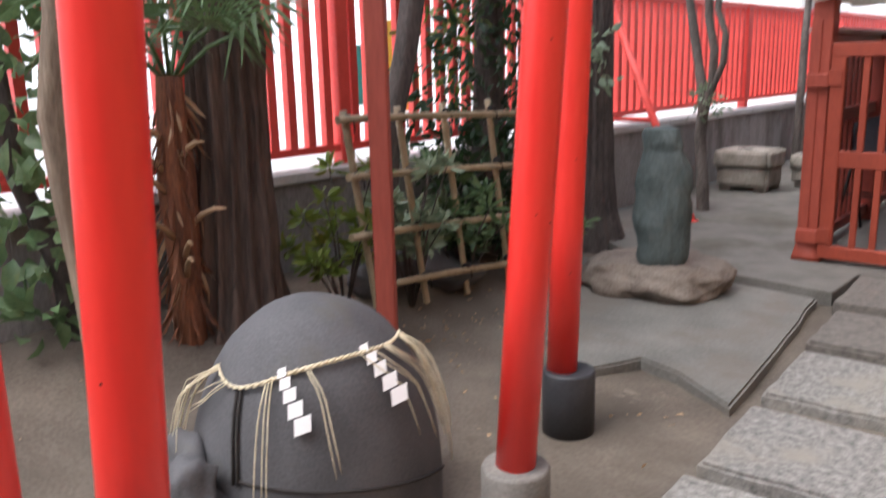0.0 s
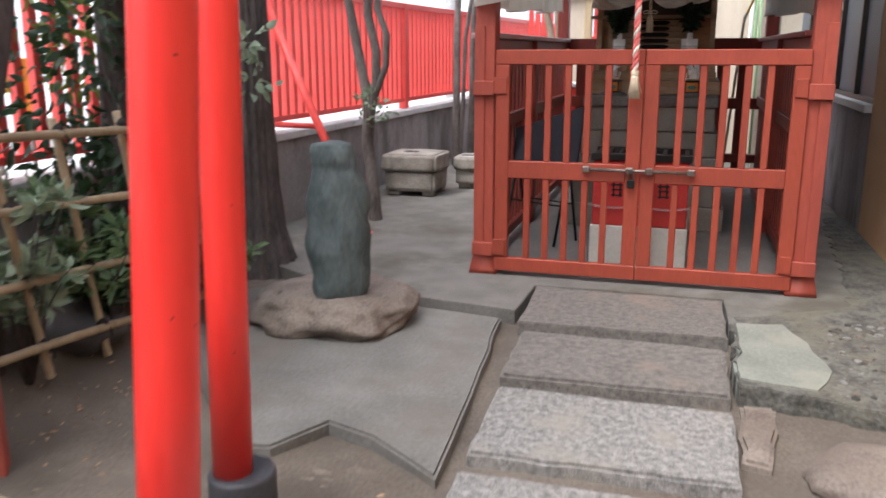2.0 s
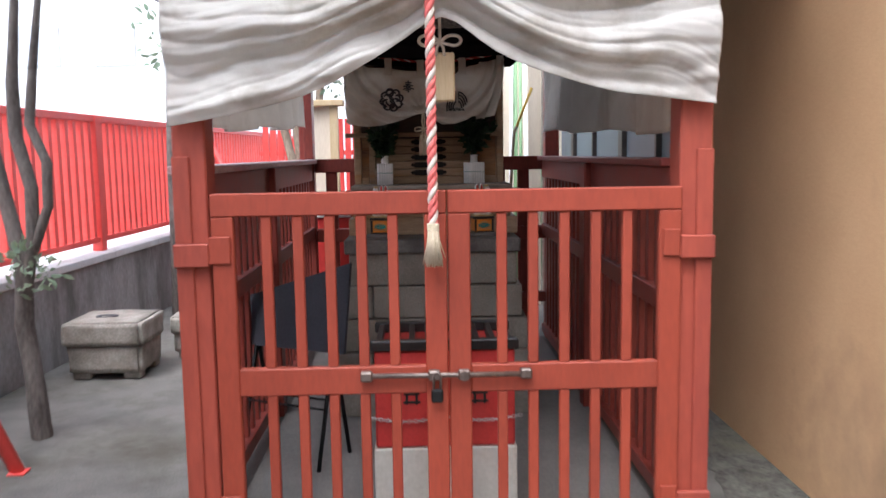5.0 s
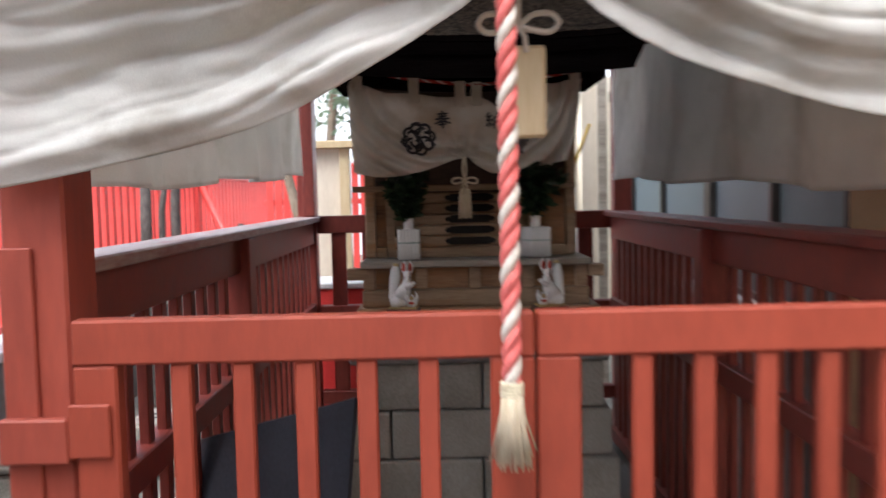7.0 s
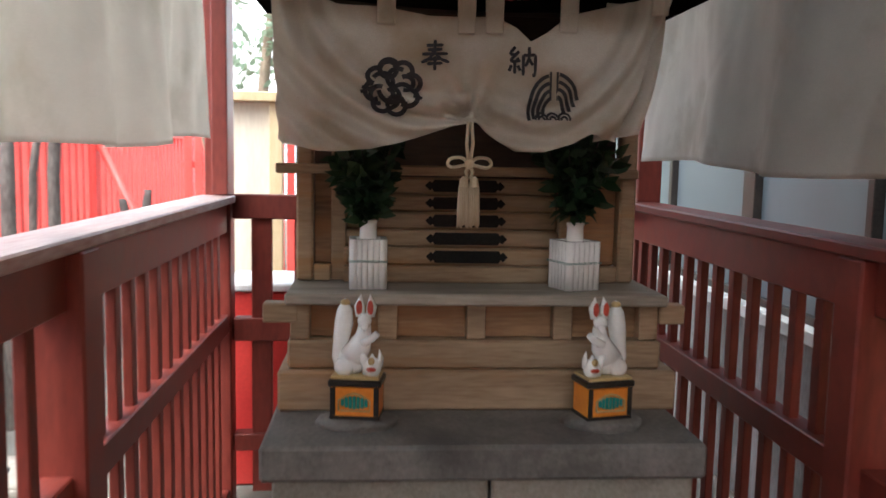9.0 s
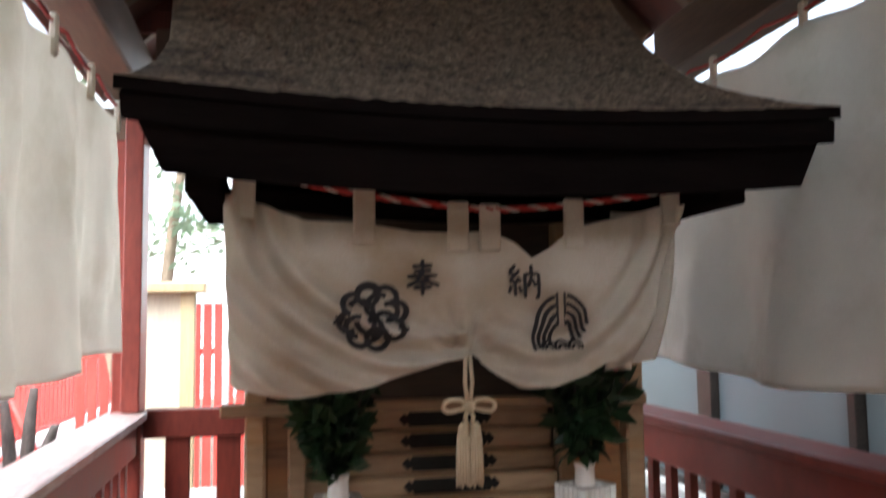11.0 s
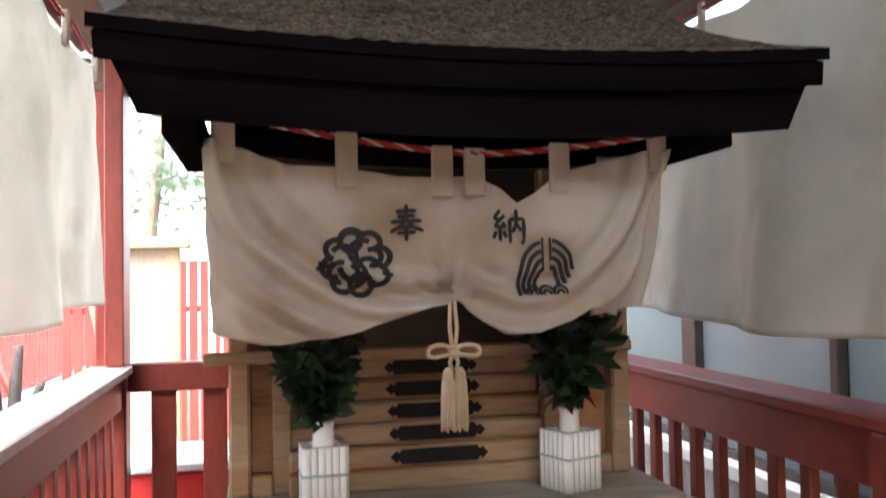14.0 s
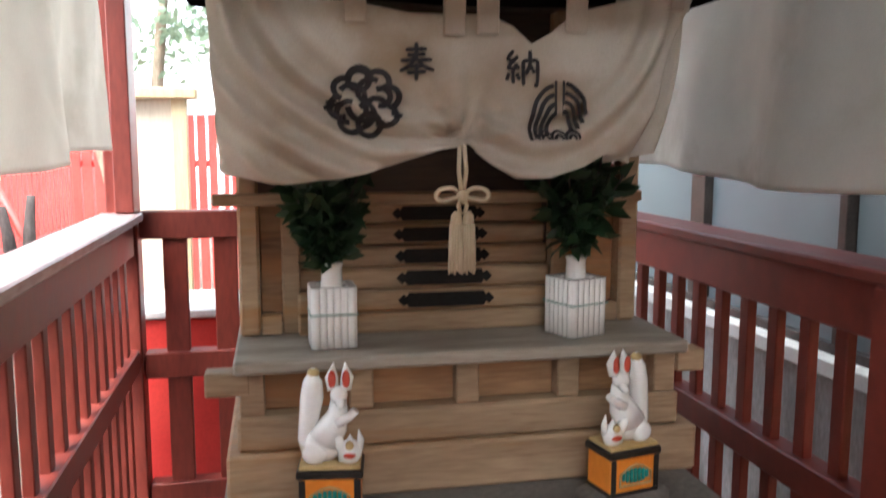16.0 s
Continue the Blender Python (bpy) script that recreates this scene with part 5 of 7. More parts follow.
    for _ in range(4):
        straw(-0.78 + rng.uniform(-0.03, 0.03), rng.uniform(0.12, 0.17), rng.uniform(-0.40, -0.2), 0.02, 0.6, -0.9)
    for s0, ln in ((-0.42, 0.34), (-0.40, 0.32), (-0.375, 0.35)):
        straw(s0, ln, rng.uniform(-0.02, 0.06), 0.012)
    straw(-0.14, 0.27, 0.34, 0.012, 0.35)
    straw(-0.12, 0.26, 0.36, 0.012, 0.35)
    for _ in range(7):
        straw(rng.uniform(0.22, 0.62), rng.uniform(0.26, 0.36), rng.uniform(0.45, 0.75), rng.uniform(0.015, 0.03), 0.55)
    for _ in range(9):
        straw(0.93 + rng.uniform(-0.07, 0.05), rng.uniform(0.22, 0.42), rng.uniform(-0.22, 0.05), rng.uniform(0.012, 0.05), 0.4)
    for s, lean in ((-0.285, 1.05), (0.375, 0.72)):
        bm = bmesh.new()
        p, a, z = rope_point(s, 0.022)
        face = 0.35 * a + 0.65 * radians(-48)
        along = Vector((-math.sin(face), math.cos(face), 0))
        out = Vector((math.cos(face), math.sin(face), 0))
        x_off, z_off = -0.01, z + 0.02
        for k in range(5):
            w = 0.0120 + 0.0030 * k
            base = on(a, z_off, 0.030)
            c = [base + along * (x_off + u * w) + Vector((0, 0, -v * 1.9 * w + 0.35 * w * u)) + out * (0.010 * v + 0.003 * (k % 2)) for u, v in ((-1, 0), (1, 0), (1, 1), (-1, 1))]
            bk = [q - out * 0.0015 for q in c]
            f, g = [bm.verts.new(q) for q in c], [bm.verts.new(q) for q in bk]
            bm.faces.new(f)
            bm.faces.new(g[::-1])
            for i in range(4):
                bm.faces.new((f[i], g[i], g[(i + 1) % 4], f[(i + 1) % 4]))
            x_off += lean * w
            z_off -= 1.78 * w
        bmesh.ops.recalc_face_normals(bm, faces=bm.faces[:])
        part("paper_streamer", bm, PAPER, st, "white zigzag paper streamer")
    bm = bmesh.new()
    p0, a0, z0 = rope_point(-0.655, 0.012)
    for d in (0.0, 0.05):
        tube(bm, [on(a0 + d + 0.10 * q, z0 - 0.26 * q, 0.008) for q in (0, 0.25, 0.5, 0.75, 1)], 0.005, 6)
    tube(bm, [on(a0 + 0.12 + 2.1 * q, z0 - 0.245 - 0.02 * q - 0.13 * q * q, 0.007) for q in [i / 24 for i in range(25)]], 0.0045, 6)
    part("black_cord", bm, TWINE, st, "thin black cord tied round the boulder")
    bm = bmesh.new()
    boulder(bm, -1.43, -4.33, 0.05, 0.20, 0.13, 0.24, 4, 0.5, 1.8, sub=4)
    tagged(part("dark_rock", bm, DARK_ROCK), "small jagged dark rock at the boulder's foot", "rock")
    for k, (x, y, z, a, b, c) in enumerate(((-2.62, -2.22, 0.15, 0.22, 0.18, 0.14), (-2.45, -1.9, 0.12, 0.25, 0.2, 0.13), (-2.5, -2.45, 0.14, 0.10, 0.09, 0.10))):
        bm = bmesh.new()
        boulder(bm, x, y, z, a, b, c, 15 + k, 0.35, 1.8, sub=3)
        tagged(part("dark_rock", bm, DARK_ROCK), "dark garden rock on the planted bank", "rock", "rocks on the planted bank")


def build_stele():
    bm = bmesh.new()
    boulder(bm, -1.50, -1.02, 0.02, 0.44, 0.36, 0.20, 21, 0.24, 1.6, sub=5, flat=0.125)
    ob = part("base_rock", bm, BROWN_ROCK)
    tagged(ob, "broad brown rock carrying the stone stele", "rock")
    prof = [(0.125, 0.12), (0.14, 0.2), (0.158, 0.35), (0.162, 0.5), (0.152, 0.65), (0.138, 0.78), (0.126, 0.84), (0.123, 0.885), (0.104, 0.918), (0.05, 0.932)]
    bm = bmesh.new()
    lathe(bm, prof, 0, 0, 26, sy=0.55)
    bmesh.ops.subdivide_edges(bm, edges=bm.edges[:], cuts=2, use_grid_fill=True)
    for v in bm.verts:
        d = 0.026 * noise.noise(Vector((v.co.x * 8, v.co.y * 8, v.co.z * 6))) + 0.013 * noise.noise(Vector((v.co.x * 24, v.co.y * 24, v.co.z * 14)))
        k = math.hypot(v.co.x, v.co.y) or 1
        v.co.x += v.co.x / k * d
        v.co.y += v.co.y / k * d
    for v in bm.verts:
        if v.co.x > 0:
            v.co.x *= 1 - 0.24 * smooth(0.70, 0.76, v.co.z)
        v.co.y *= 1 - 0.18 * math.exp(-((v.co.z - 0.80) / 0.02) ** 2)
        v.co.x *= 1 - 0.08 * math.exp(-((v.co.z - 0.80) / 0.02) ** 2)
    bm.transform(Matrix.Translation((-1.405, -1.14, 0)) @ pose(0, 0, 0, 0, 0, 18))
    tagged(part("stone_stele", bm, GREEN_STONE), "upright greenish slate stele standing on a rock", "stele")


def hewn_block(bm, x0, x1, y0, y1, z0, z1, seed, taper=0.0):
    """A roughly hewn block: rounded, uneven, a little narrower below."""
    b = bmesh.new()
    bmesh.ops.create_cube(b, size=1)
    bmesh.ops.bevel(b, geom=b.edges[:], offset=0.055, segments=2, affect="EDGES")
    bmesh.ops.subdivide_edges(b, edges=b.edges[:], cuts=4, use_grid_fill=True)
    for v in b.verts:
        k = 1 - taper * (0.5 - v.co.z)
        p = Vector(((x0 + x1) / 2 + v.co.x * (x1 - x0) * k, (y0 + y1) / 2 + v.co.y * (y1 - y0) * k, (z0 + z1) / 2 + v.co.z * (z1 - z0)))
        d = 0.016 * noise.noise(p * 7 + Vector((seed, 0, 0))) + 0.007 * noise.noise(p * 22 + Vector((0, seed, 0)))
        out = Vector((v.co.x, v.co.y, 0.3 * v.co.z)).normalized()
        v.co = p + out * d
    for f in b.faces:
        f.smooth = True
    join(bm, b)


def build_basins():
    for x0, x1, y0, y1, h, z0, lab in ((-2.53, -1.99, 2.48, 3.0, 0.40, 0.045, "square weathered stone basin in two courses beside the wall"), (-1.98, -1.66, 3.05, 3.45, 0.32, 0.05, "small weathered stone basin beside the wall")):
        b = thing("stone_basin", ((x0 + x1) / 2, (y0 + y1) / 2, 0), lab, "stone basin", "stone basins by the wall")
        zm = z0 + (h - z0) * 0.55
        bm = bmesh.new()
        hewn_block(bm, x0 + 0.02, x1 - 0.02, y0 + 0.02, y1 - 0.02, z0, zm, 3 + h, 0.02)
        part("lower_block", bm, BASIN_STONE, b)
        bm = bmesh.new()
        hewn_block(bm, x0, x1, y0, y1, zm - 0.004, h, 9 + h)
        part("upper_block", bm, BASIN_STONE, b)
        # Black disc on the solid top gives the hole its inner shade.
        bm = bmesh.new()
        lathe(bm, [(0.050, h - 0.02), (0.052, h + 0.006), (0.040, h + 0.006), (0.036, h - 0.004)], (x0 + x1) / 2 - 0.05, (y0 + y1) / 2, 16, sx=1.5)
        part("hole_disc", bm, BLACK_BASE, b, "black disc painted for the shaded water hole")
        for a in (x0 + 0.10, x1 - 0.10):
            for c in (y0 + 0.10, y1 - 0.10):
                boxpart("foot", (a - 0.06, a + 0.06, c - 0.04, c + 0.06, 0.0, z0 + 0.02), BASIN_STONE, b, 0.01)


def build_trellis():
    tr = thing("bamboo_trellis", (-2.2, -1.9, 0.05), "dry bamboo lattice fence tied with black twine", "trellis")

    def cane(name, p0, p1, r):
        p0, p1 = Vector(p0), Vector(p1)
        pts, rad = [], []
        n = 7
        for i in range(n):
            for d, k in ((0.0, 1.0), (0.90, 0.97), (0.94, 1.14), (0.98, 1.0)):
                t = (i + d) / n
                if t <= 1:
                    pts.append(p0.lerp(p1, t) + Vector((0, 0, 0.004 * math.sin(t * 7))))
                    rad.append(r * k)
        bm = bmesh.new()
        tube(bm, pts, rad, 10)
        part(name, bm, BAMBOO, tr)
    rails = [(1.065, 1.035, -2.90), (0.80, 0.72, -2.85), (0.515, 0.42, -2.85), (0.235, 0.115, -2.62)]
    for za, zb, ya in rails:
        cane("cross_cane", (-2.175, ya, za), (-2.175, -0.95, zb - 0.04), 0.019)
    ups = [(-2.83, -2.66, 0.12), (-2.465, -2.28, 0.05), (-2.115, -1.925, 0.02), (-1.715, -1.51, -0.03), (-1.25, -1.33, -0.03)]
    for yt, yb, zb in ups:
        cane("upright_cane", (-2.21, yt, 1.10), (-2.21, yb, zb), 0.018)
        for za, zc, ya in rails:
            q = (1.10 - za) / (1.10 - zb)
            y = yt + (yb - yt) * q
            z = za + (zc - za) * (y - ya) / (-0.95 - ya)
            if y > ya:
                bm = bmesh.new()
                boulder(bm, -2.19, y, z, 0.026, 0.024, 0.024, 3, 0.25, 3, sub=2)
                tube(bm, [(-2.165, y, z), (-2.155, y + 0.01, z - 0.03), (-2.16, y + 0.015, z - 0.06)], 0.004, 5)
                part("knot", bm, TWINE, tr)
    p = thing("red_post", (-2.03, -2.78, 0), "dull old red square timber post", "post")
    boxpart("shaft", (-2.075, -1.985, -2.825, -2.735, -0.12, 3.0), OLD_RED, p, 0.006, turn=Matrix.Translation((-2.03, -2.78, 0)) @ pose(0, 0, 0, 0, 0, 35) @ Matrix.Translation((2.03, 2.78, 0)))


# ---- trees and plants ----
def trunk_mesh(bm, pts, radii, ridges=0, amp=0.0, seg=20, seed=0, mat=0):
    pts = [Vector(p) for p in pts]
    fine, rad = [], []
    for i in range(len(pts) - 1):
        for k in range(5):
            t = k / 5
            fine.append(pts[i].lerp(pts[i + 1], t))
            rad.append(radii[i] + (radii[i + 1] - radii[i]) * t)
    fine.append(pts[-1])
    rad.append(radii[-1])
    rings = []
    for p, r in zip(fine, rad):
        ring = []
        for k in range(seg):
            a = 2 * math.pi * k / seg
            d = 1 + amp * (math.sin(a * ridges + 2.5 * noise.noise(Vector((a, p.z * 1.2, seed)))) * 0.6 + noise.noise(Vector((math.cos(a) * 2, math.sin(a) * 2, p.z * 2.5 + seed))))
            ring.append(bm.verts.new((p.x + r * d * math.cos(a), p.y + r * d * math.sin(a), p.z)))
        rings.append(ring)
    for a, b in zip(rings, rings[1:]):
        for k in range(seg):
            f = bm.faces.new((a[k], a[(k + 1) % seg], b[(k + 1) % seg], b[k]))
            f.smooth, f.material_index = True, mat
    bm.faces.new(rings[-1])


def build_trees():
    t = thing("cedar_tree", (-2.60, -3.20, 0.1), "thick brown cedar trunk with furrowed bark beside the wall", "tree")
    bm = bmesh.new()
    trunk_mesh(bm, [(-2.60, -3.20, -0.05), (-2.595, -3.20, 0.15), (-2.59, -3.20, 0.4), (-2.58, -3.19, 1.0), (-2.57, -3.18, 2.0), (-2.56, -3.18, 3.2), (-2.55, -3.18, 4.6)], [0.31, 0.235, 0.19, 0.165, 0.152, 0.14, 0.12], 17, 0.17, 120, 1)
    part("trunk", bm, BARK, t)
    bm = bmesh.new()
    for k in range(10):
        a = k * 2.4
        ball_leaves(bm, (-2.55 + 0.8 * math.cos(a), -3.18 + 0.8 * math.sin(a), 3.7 + 0.12 * k), 0.55, 170, 0.13, 0.03, k)
    part("crown", bm, LEAF_DARK, t)

    p = thing("palm", (-2.555, -3.50, 0.1), "short palm with orange fibrous trunk and fan leaves", "palm")
    bm = bmesh.new()
    trunk_mesh(bm, [(-2.555, -3.50, 0.0), (-2.555, -3.50, 0.5), (-2.55, -3.50, 0.85), (-2.55, -3.49, 1.28)], [0.06, 0.065, 0.075, 0.05], 9, 0.16, 26, 8)
    part("trunk", bm, PALM_FIBRE, p)
    rng = random.Random(11)
    for k in range(8):
        a = rng.uniform(-1.6, 0.9)
        z = 0.42 + 0.085 * k + rng.uniform(-0.04, 0.04)
        d = Vector((math.cos(a), math.sin(a), 0))
        bm = bmesh.new()
        ln = rng.uniform(0.14, 0.30)
        pts = [Vector((-2.555, -3.50, z)) + d * (0.045 + ln * q) + Vector((0, 0, ln * (1.0 * q - 0.55 * q * q))) for q in (0, 0.35, 0.7, 1)]
        tube(bm, pts, [0.016, 0.013, 0.011, 0.006], 6)
        part("frond_stub", bm, DRY_FROND, p)
    bm = bmesh.new()
    for k in range(150):
        a, z = rng.uniform(0, 6.28), rng.uniform(0.2, 1.22)
        d = Vector((math.cos(a), math.sin(a), 0))
        leaf(bm, Vector((-2.553, -3.50, z)) + d * 0.055, d * rng.uniform(0.15, 0.6) + Vector((0, 0, rng.uniform(-1.3, -0.5))), rng.uniform(0.10, 0.24), rng.uniform(0.005, 0.012), rng, 1 if k % 5 == 0 else 0)
    part("fibre", bm, [PALM_FIBRE, DRY_FROND], p, "ragged hanging trunk fibre")
    for k in range(9):
        a, lift = k * 0.70 - 2.0, rng.uniform(0.35, 1.5)
        c = Vector((-2.55, -3.49, 1.24))
        d = Vector((math.cos(a), math.sin(a), lift)).normalized()
        hub = c + d * rng.uniform(0.30, 0.42)
        bm = bmesh.new()
        tube(bm, [c, c + d * 0.2 + Vector((0, 0, 0.04)), hub], 0.009, 6)
        side = d.cross(Vector((0, 0, 1))).normalized()
        for i in range(17):
            b = math.radians(-100 + 200 * i / 16)
            w = (d * math.cos(b) + side * math.sin(b)).normalized()
            s2 = (side * math.cos(b) - d * math.sin(b)).normalized() * 0.013
            tip = hub + w * 0.40 + Vector((0, 0, -0.12 - 0.05 * abs(math.sin(b))))
            mid = hub + w * 0.22 + Vector((0, 0, 0.01))
            v = [bm.verts.new(q) for q in (hub, mid + s2, tip, mid - s2)]
            bm.faces.new(v)
        part("fan_leaf", bm, LEAF, p)

    t = thing("peeling_tree", (-2.43, -4.08, -0.05), "slender leaning trunk with pale peeling bark", "tree")
    bm = bmesh.new()
    trunk_mesh(bm, [(-2.37, -4.01, -0.12), (-2.39, -4.02, 0.4), (-2.41, -4.04, 0.8), (-2.42, -4.05, 1.15), (-2.38, -4.01, 1.5), (-2.37, -4.0, 2.2), (-2.3, -4.0, 3.2)], [0.055, 0.05, 0.053, 0.06, 0.054, 0.05, 0.035], 5, 0.12, 28, 3)
    part("trunk", bm, PEELED, t)
    bm = bmesh.new()
    for k in range(6):
        ball_leaves(bm, (-2.6 + 0.3 * math.cos(k), -4.2 + 0.4 * math.sin(k * 2), 2.7 + 0.15 * k), 0.4, 90, 0.10, 0.025, 70 + k)
    part("crown", bm, LEAF_DARK, t)

    t = thing("shrub_tree", (-2.9, -3.95, 0.05), "dark thin trunk with broad green leaves by the wall", "tree")
    bm = bmesh.new()
    trunk_mesh(bm, [(-2.85, -3.85, -0.05), (-2.88, -3.88, 0.45), (-2.98, -3.98, 0.9), (-3.0, -4.0, 1.5), (-3.0, -4.02, 2.4)], [0.06, 0.05, 0.045, 0.04, 0.03], 4, 0.15, 16, 6)
    part("trunk", bm, DARK_BARK, t)
    bm = bmesh.new()
    for c, r, n in (((-2.75, -4.02, 0.35), 0.22, 40), ((-2.8, -4.08, 0.75), 0.24, 50), ((-2.85, -4.0, 1.2), 0.3, 60), ((-2.8, -3.85, 1.7), 0.35, 80), ((-2.9, -3.6, 1.5), 0.3, 60), ((-2.8, -3.7, 2.1), 0.4, 90)):
        ball_leaves(bm, c, r, n, 0.13, 0.032, int(c[2] * 100))
    part("crown", bm, LEAF, t)

    t = thing("leaning_tree", (-2.42, -2.25, 0.1), "dark leaning tree trunk behind the trellis", "tree")
    bm = bmesh.new()
    trunk_mesh(bm, [(-2.46, -2.36, 0.0), (-2.45, -2.33, 0.5), (-2.44, -2.28, 0.95), (-2.44, -2.12, 1.4), (-2.44, -2.02, 1.8), (-2.42, -1.8, 2.6), (-2.4, -1.7, 3.4)], [0.075, 0.065, 0.06, 0.065, 0.065, 0.06, 0.05], 6, 0.08, 22, 9)
    part("trunk", bm, DARK_BARK, t)
    bm = bmesh.new()
    for k in range(7):
        ball_leaves(bm, (-2.4 + 0.4 * math.cos(k * 1.7), -1.7 + 0.5 * math.sin(k * 1.7), 3.3 + 0.15 * k), 0.45, 120, 0.10, 0.025, 30 + k)
    part("crown", bm, LEAF_DARK, t)

    t = thing("cypress_tree", (-2.52, -1.25, 0.1), "dense dark cypress with yellowish green sprays behind the trellis", "tree")
    bm = bmesh.new()
    trunk_mesh(bm, [(-2.55, -1.25, 0.0), (-2.55, -1.25, 0.6), (-2.54, -1.24, 1.5), (-2.53, -1.24, 3.0)], [0.12, 0.10, 0.09, 0.06], 7, 0.12, 22, 12)
    part("trunk", bm, DARK_BARK, t)
    bm = bmesh.new()
    for k in range(26):
        a = k * 2.4
        z = 0.35 + 0.11 * k
        r = 0.26 if z < 1.1 else 0.36
        ball_leaves(bm, (-2.52 + 0.24 * math.cos(a), -1.3 + 0.34 * math.sin(a), z), r, 115, 0.085, 0.018, 100 + k, (0.8, 1, 1), -0.4, mat=1 if (k % 3 == 0 and z > 1.2) else 0)
    part("crown", bm, [LEAF_DARK, LEAF_YELLOW], t)

    t = thing("dark_tree", (-2.42, -0.08, 0.0), "straight dark tree trunk with rough bark by the wall", "tree")
    bm = bmesh.new()
    trunk_mesh(bm, [(-2.41, -0.08, -0.12), (-2.41, -0.08, 0.06), (-2.415, -0.08, 0.22), (-2.42, -0.08, 0.5), (-2.43, -0.07, 1.2), (-2.45, -0.06, 2.2), (-2.46, -0.06, 3.6)], [0.24, 0.18, 0.14, 0.12, 0.11, 0.104, 0.09], 15, 0.12, 90, 14)
    part("trunk", bm, DARK_BARK, t)
    bm = bmesh.new()
    for k in range(9):
        ball_leaves(bm, (-2.46 + 0.6 * math.cos(k * 2.1), -0.06 + 0.6 * math.sin(k * 2.1), 3.2 + 0.15 * k), 0.5, 120, 0.10, 0.025, 140 + k)
    for c in ((-2.32, -0.30, 1.42), (-2.30, -0.32, 1.2)):
        ball_leaves(bm, c, 0.14, 22, 0.09, 0.022, int(c[2] * 10))
    part("crown", bm, [LEAF_PALE], t)

    t = thing("bare_tree", (-2.2, 1.4, 0.0), "thin twisted bare tree with several stems before the fence", "tree")
    stems = [([(-2.18, 1.38, 0.0), (-2.21, 1.40, 0.35), (-2.25, 1.42, 0.62), (-2.22, 1.40, 0.92), (-2.30, 1.42, 1.3), (-2.40, 1.45, 1.75), (-2.5, 1.5, 2.5)], [0.055, 0.05, 0.05, 0.046, 0.04, 0.034, 0.02]),
             ([(-2.22, 1.40, 0.8), (-2.16, 1.40, 1.1), (-2.15, 1.40, 1.35), (-2.22, 1.42, 1.62), (-2.22, 1.42, 1.9), (-2.15, 1.4, 2.5)], [0.036, 0.034, 0.034, 0.034, 0.03, 0.018]),
             ([(-2.17, 1.40, 1.0), (-2.07, 1.40, 1.25), (-2.06, 1.40, 1.48), (-2.14, 1.41, 1.68), (-2.10, 1.41, 2.0), (-2.02, 1.4, 2.5)], [0.028, 0.026, 0.026, 0.026, 0.022, 0.014])]
    for pts, r in stems:
        bm = bmesh.new()
        trunk_mesh(bm, pts, r, 3, 0.12, 14, len(pts))
        part("stem", bm, GREY_BARK, t)
    bm = bmesh.new()
    for c, r, n in (((-2.19, 1.34, 0.98), 0.12, 46), ((-2.08, 1.36, 0.90), 0.09, 26), ((-2.24, 1.36, 0.82), 0.08, 20)):
        ball_leaves(bm, c, r, n, 0.055, 0.013, int(c[2] * 50))
    part("leaves", bm, LEAF_PALE, t)

    for k, (x, y, r) in enumerate(((-2.42, 4.75, 0.042), (-2.38, 5.3, 0.040), (-2.46, 5.05, 0.026))):
        t = thing("slim_tree", (x, y, 0), "slim dark tree trunk standing before the red fence", "tree", "slim trees by the fence")
        bm = bmesh.new()
        lean = (0.05, 0.08, 0.25)[k]
        trunk_mesh(bm, [(x, y, -0.02), (x + lean * 0.2, y, 0.7), (x + lean * 0.3, y, 1.5), (x + lean, y, 2.6)], [r * 1.2, r, r * 0.95, r * 0.6], 4, 0.12, 14, k)
        part("trunk", bm, GREY_BARK, t)
        bm = bmesh.new()
        ball_leaves(bm, (x + lean, y, 2.6), 0.35, 50, 0.09, 0.022, 200 + k)
        part("crown", bm, LEAF_PALE, t)

    t = thing("cut_shrub", (-2.28, 6.9, 0.0), "dark cut-back shrub with short bare stems", "shrub")
    for dx, h in ((-0.10, 1.25), (0.05, 1.33), (0.16, 1.05)):
        bm = bmesh.new()
        trunk_mesh(bm, [(-2.28, 6.9, 0.0), (-2.28 + dx * 0.6, 6.9, h * 0.5), (-2.28 + dx, 6.9, h * 0.8), (-2.28 + dx * 1.4, 6.92, h)], [0.05, 0.045, 0.045, 0.03], 4, 0.15, 12, 3)
        part("stem", bm, DARK_BARK, t)

    t = thing("garden_tree", (-1.75, 7.8, 0.0), "light leafy tree with slim crooked stems behind the pavilion", "tree")
    for k, pts in enumerate(([(-1.75, 7.8, 0), (-1.62, 7.8, 1.0), (-1.72, 7.8, 2.2), (-1.9, 7.8, 3.6)], [(-1.7, 7.85, 0.4), (-1.45, 7.85, 1.6), (-1.35, 7.85, 2.6), (-1.2, 7.8, 3.8)], [(-1.35, 6.4, 0.0), (-1.42, 6.4, 0.9), (-1.62, 6.4, 1.8), (-1.7, 6.4, 2.6)])):
        bm = bmesh.new()
        trunk_mesh(bm, pts, [0.07, 0.055, 0.045, 0.03], 4, 0.12, 14, k)
        part("stem", bm, PEELED, t)
    bm = bmesh.new()
    rng = random.Random(77)
    for k in range(22):
        ball_leaves(bm, (-1.5 + rng.uniform(-0.9, 0.7), 7.8 + rng.uniform(-0.6, 0.6), rng.uniform(2.3, 4.3)), 0.28, 46, 0.10, 0.026, 300 + k)
    part("crown", bm, [LEAF_PALE], t)


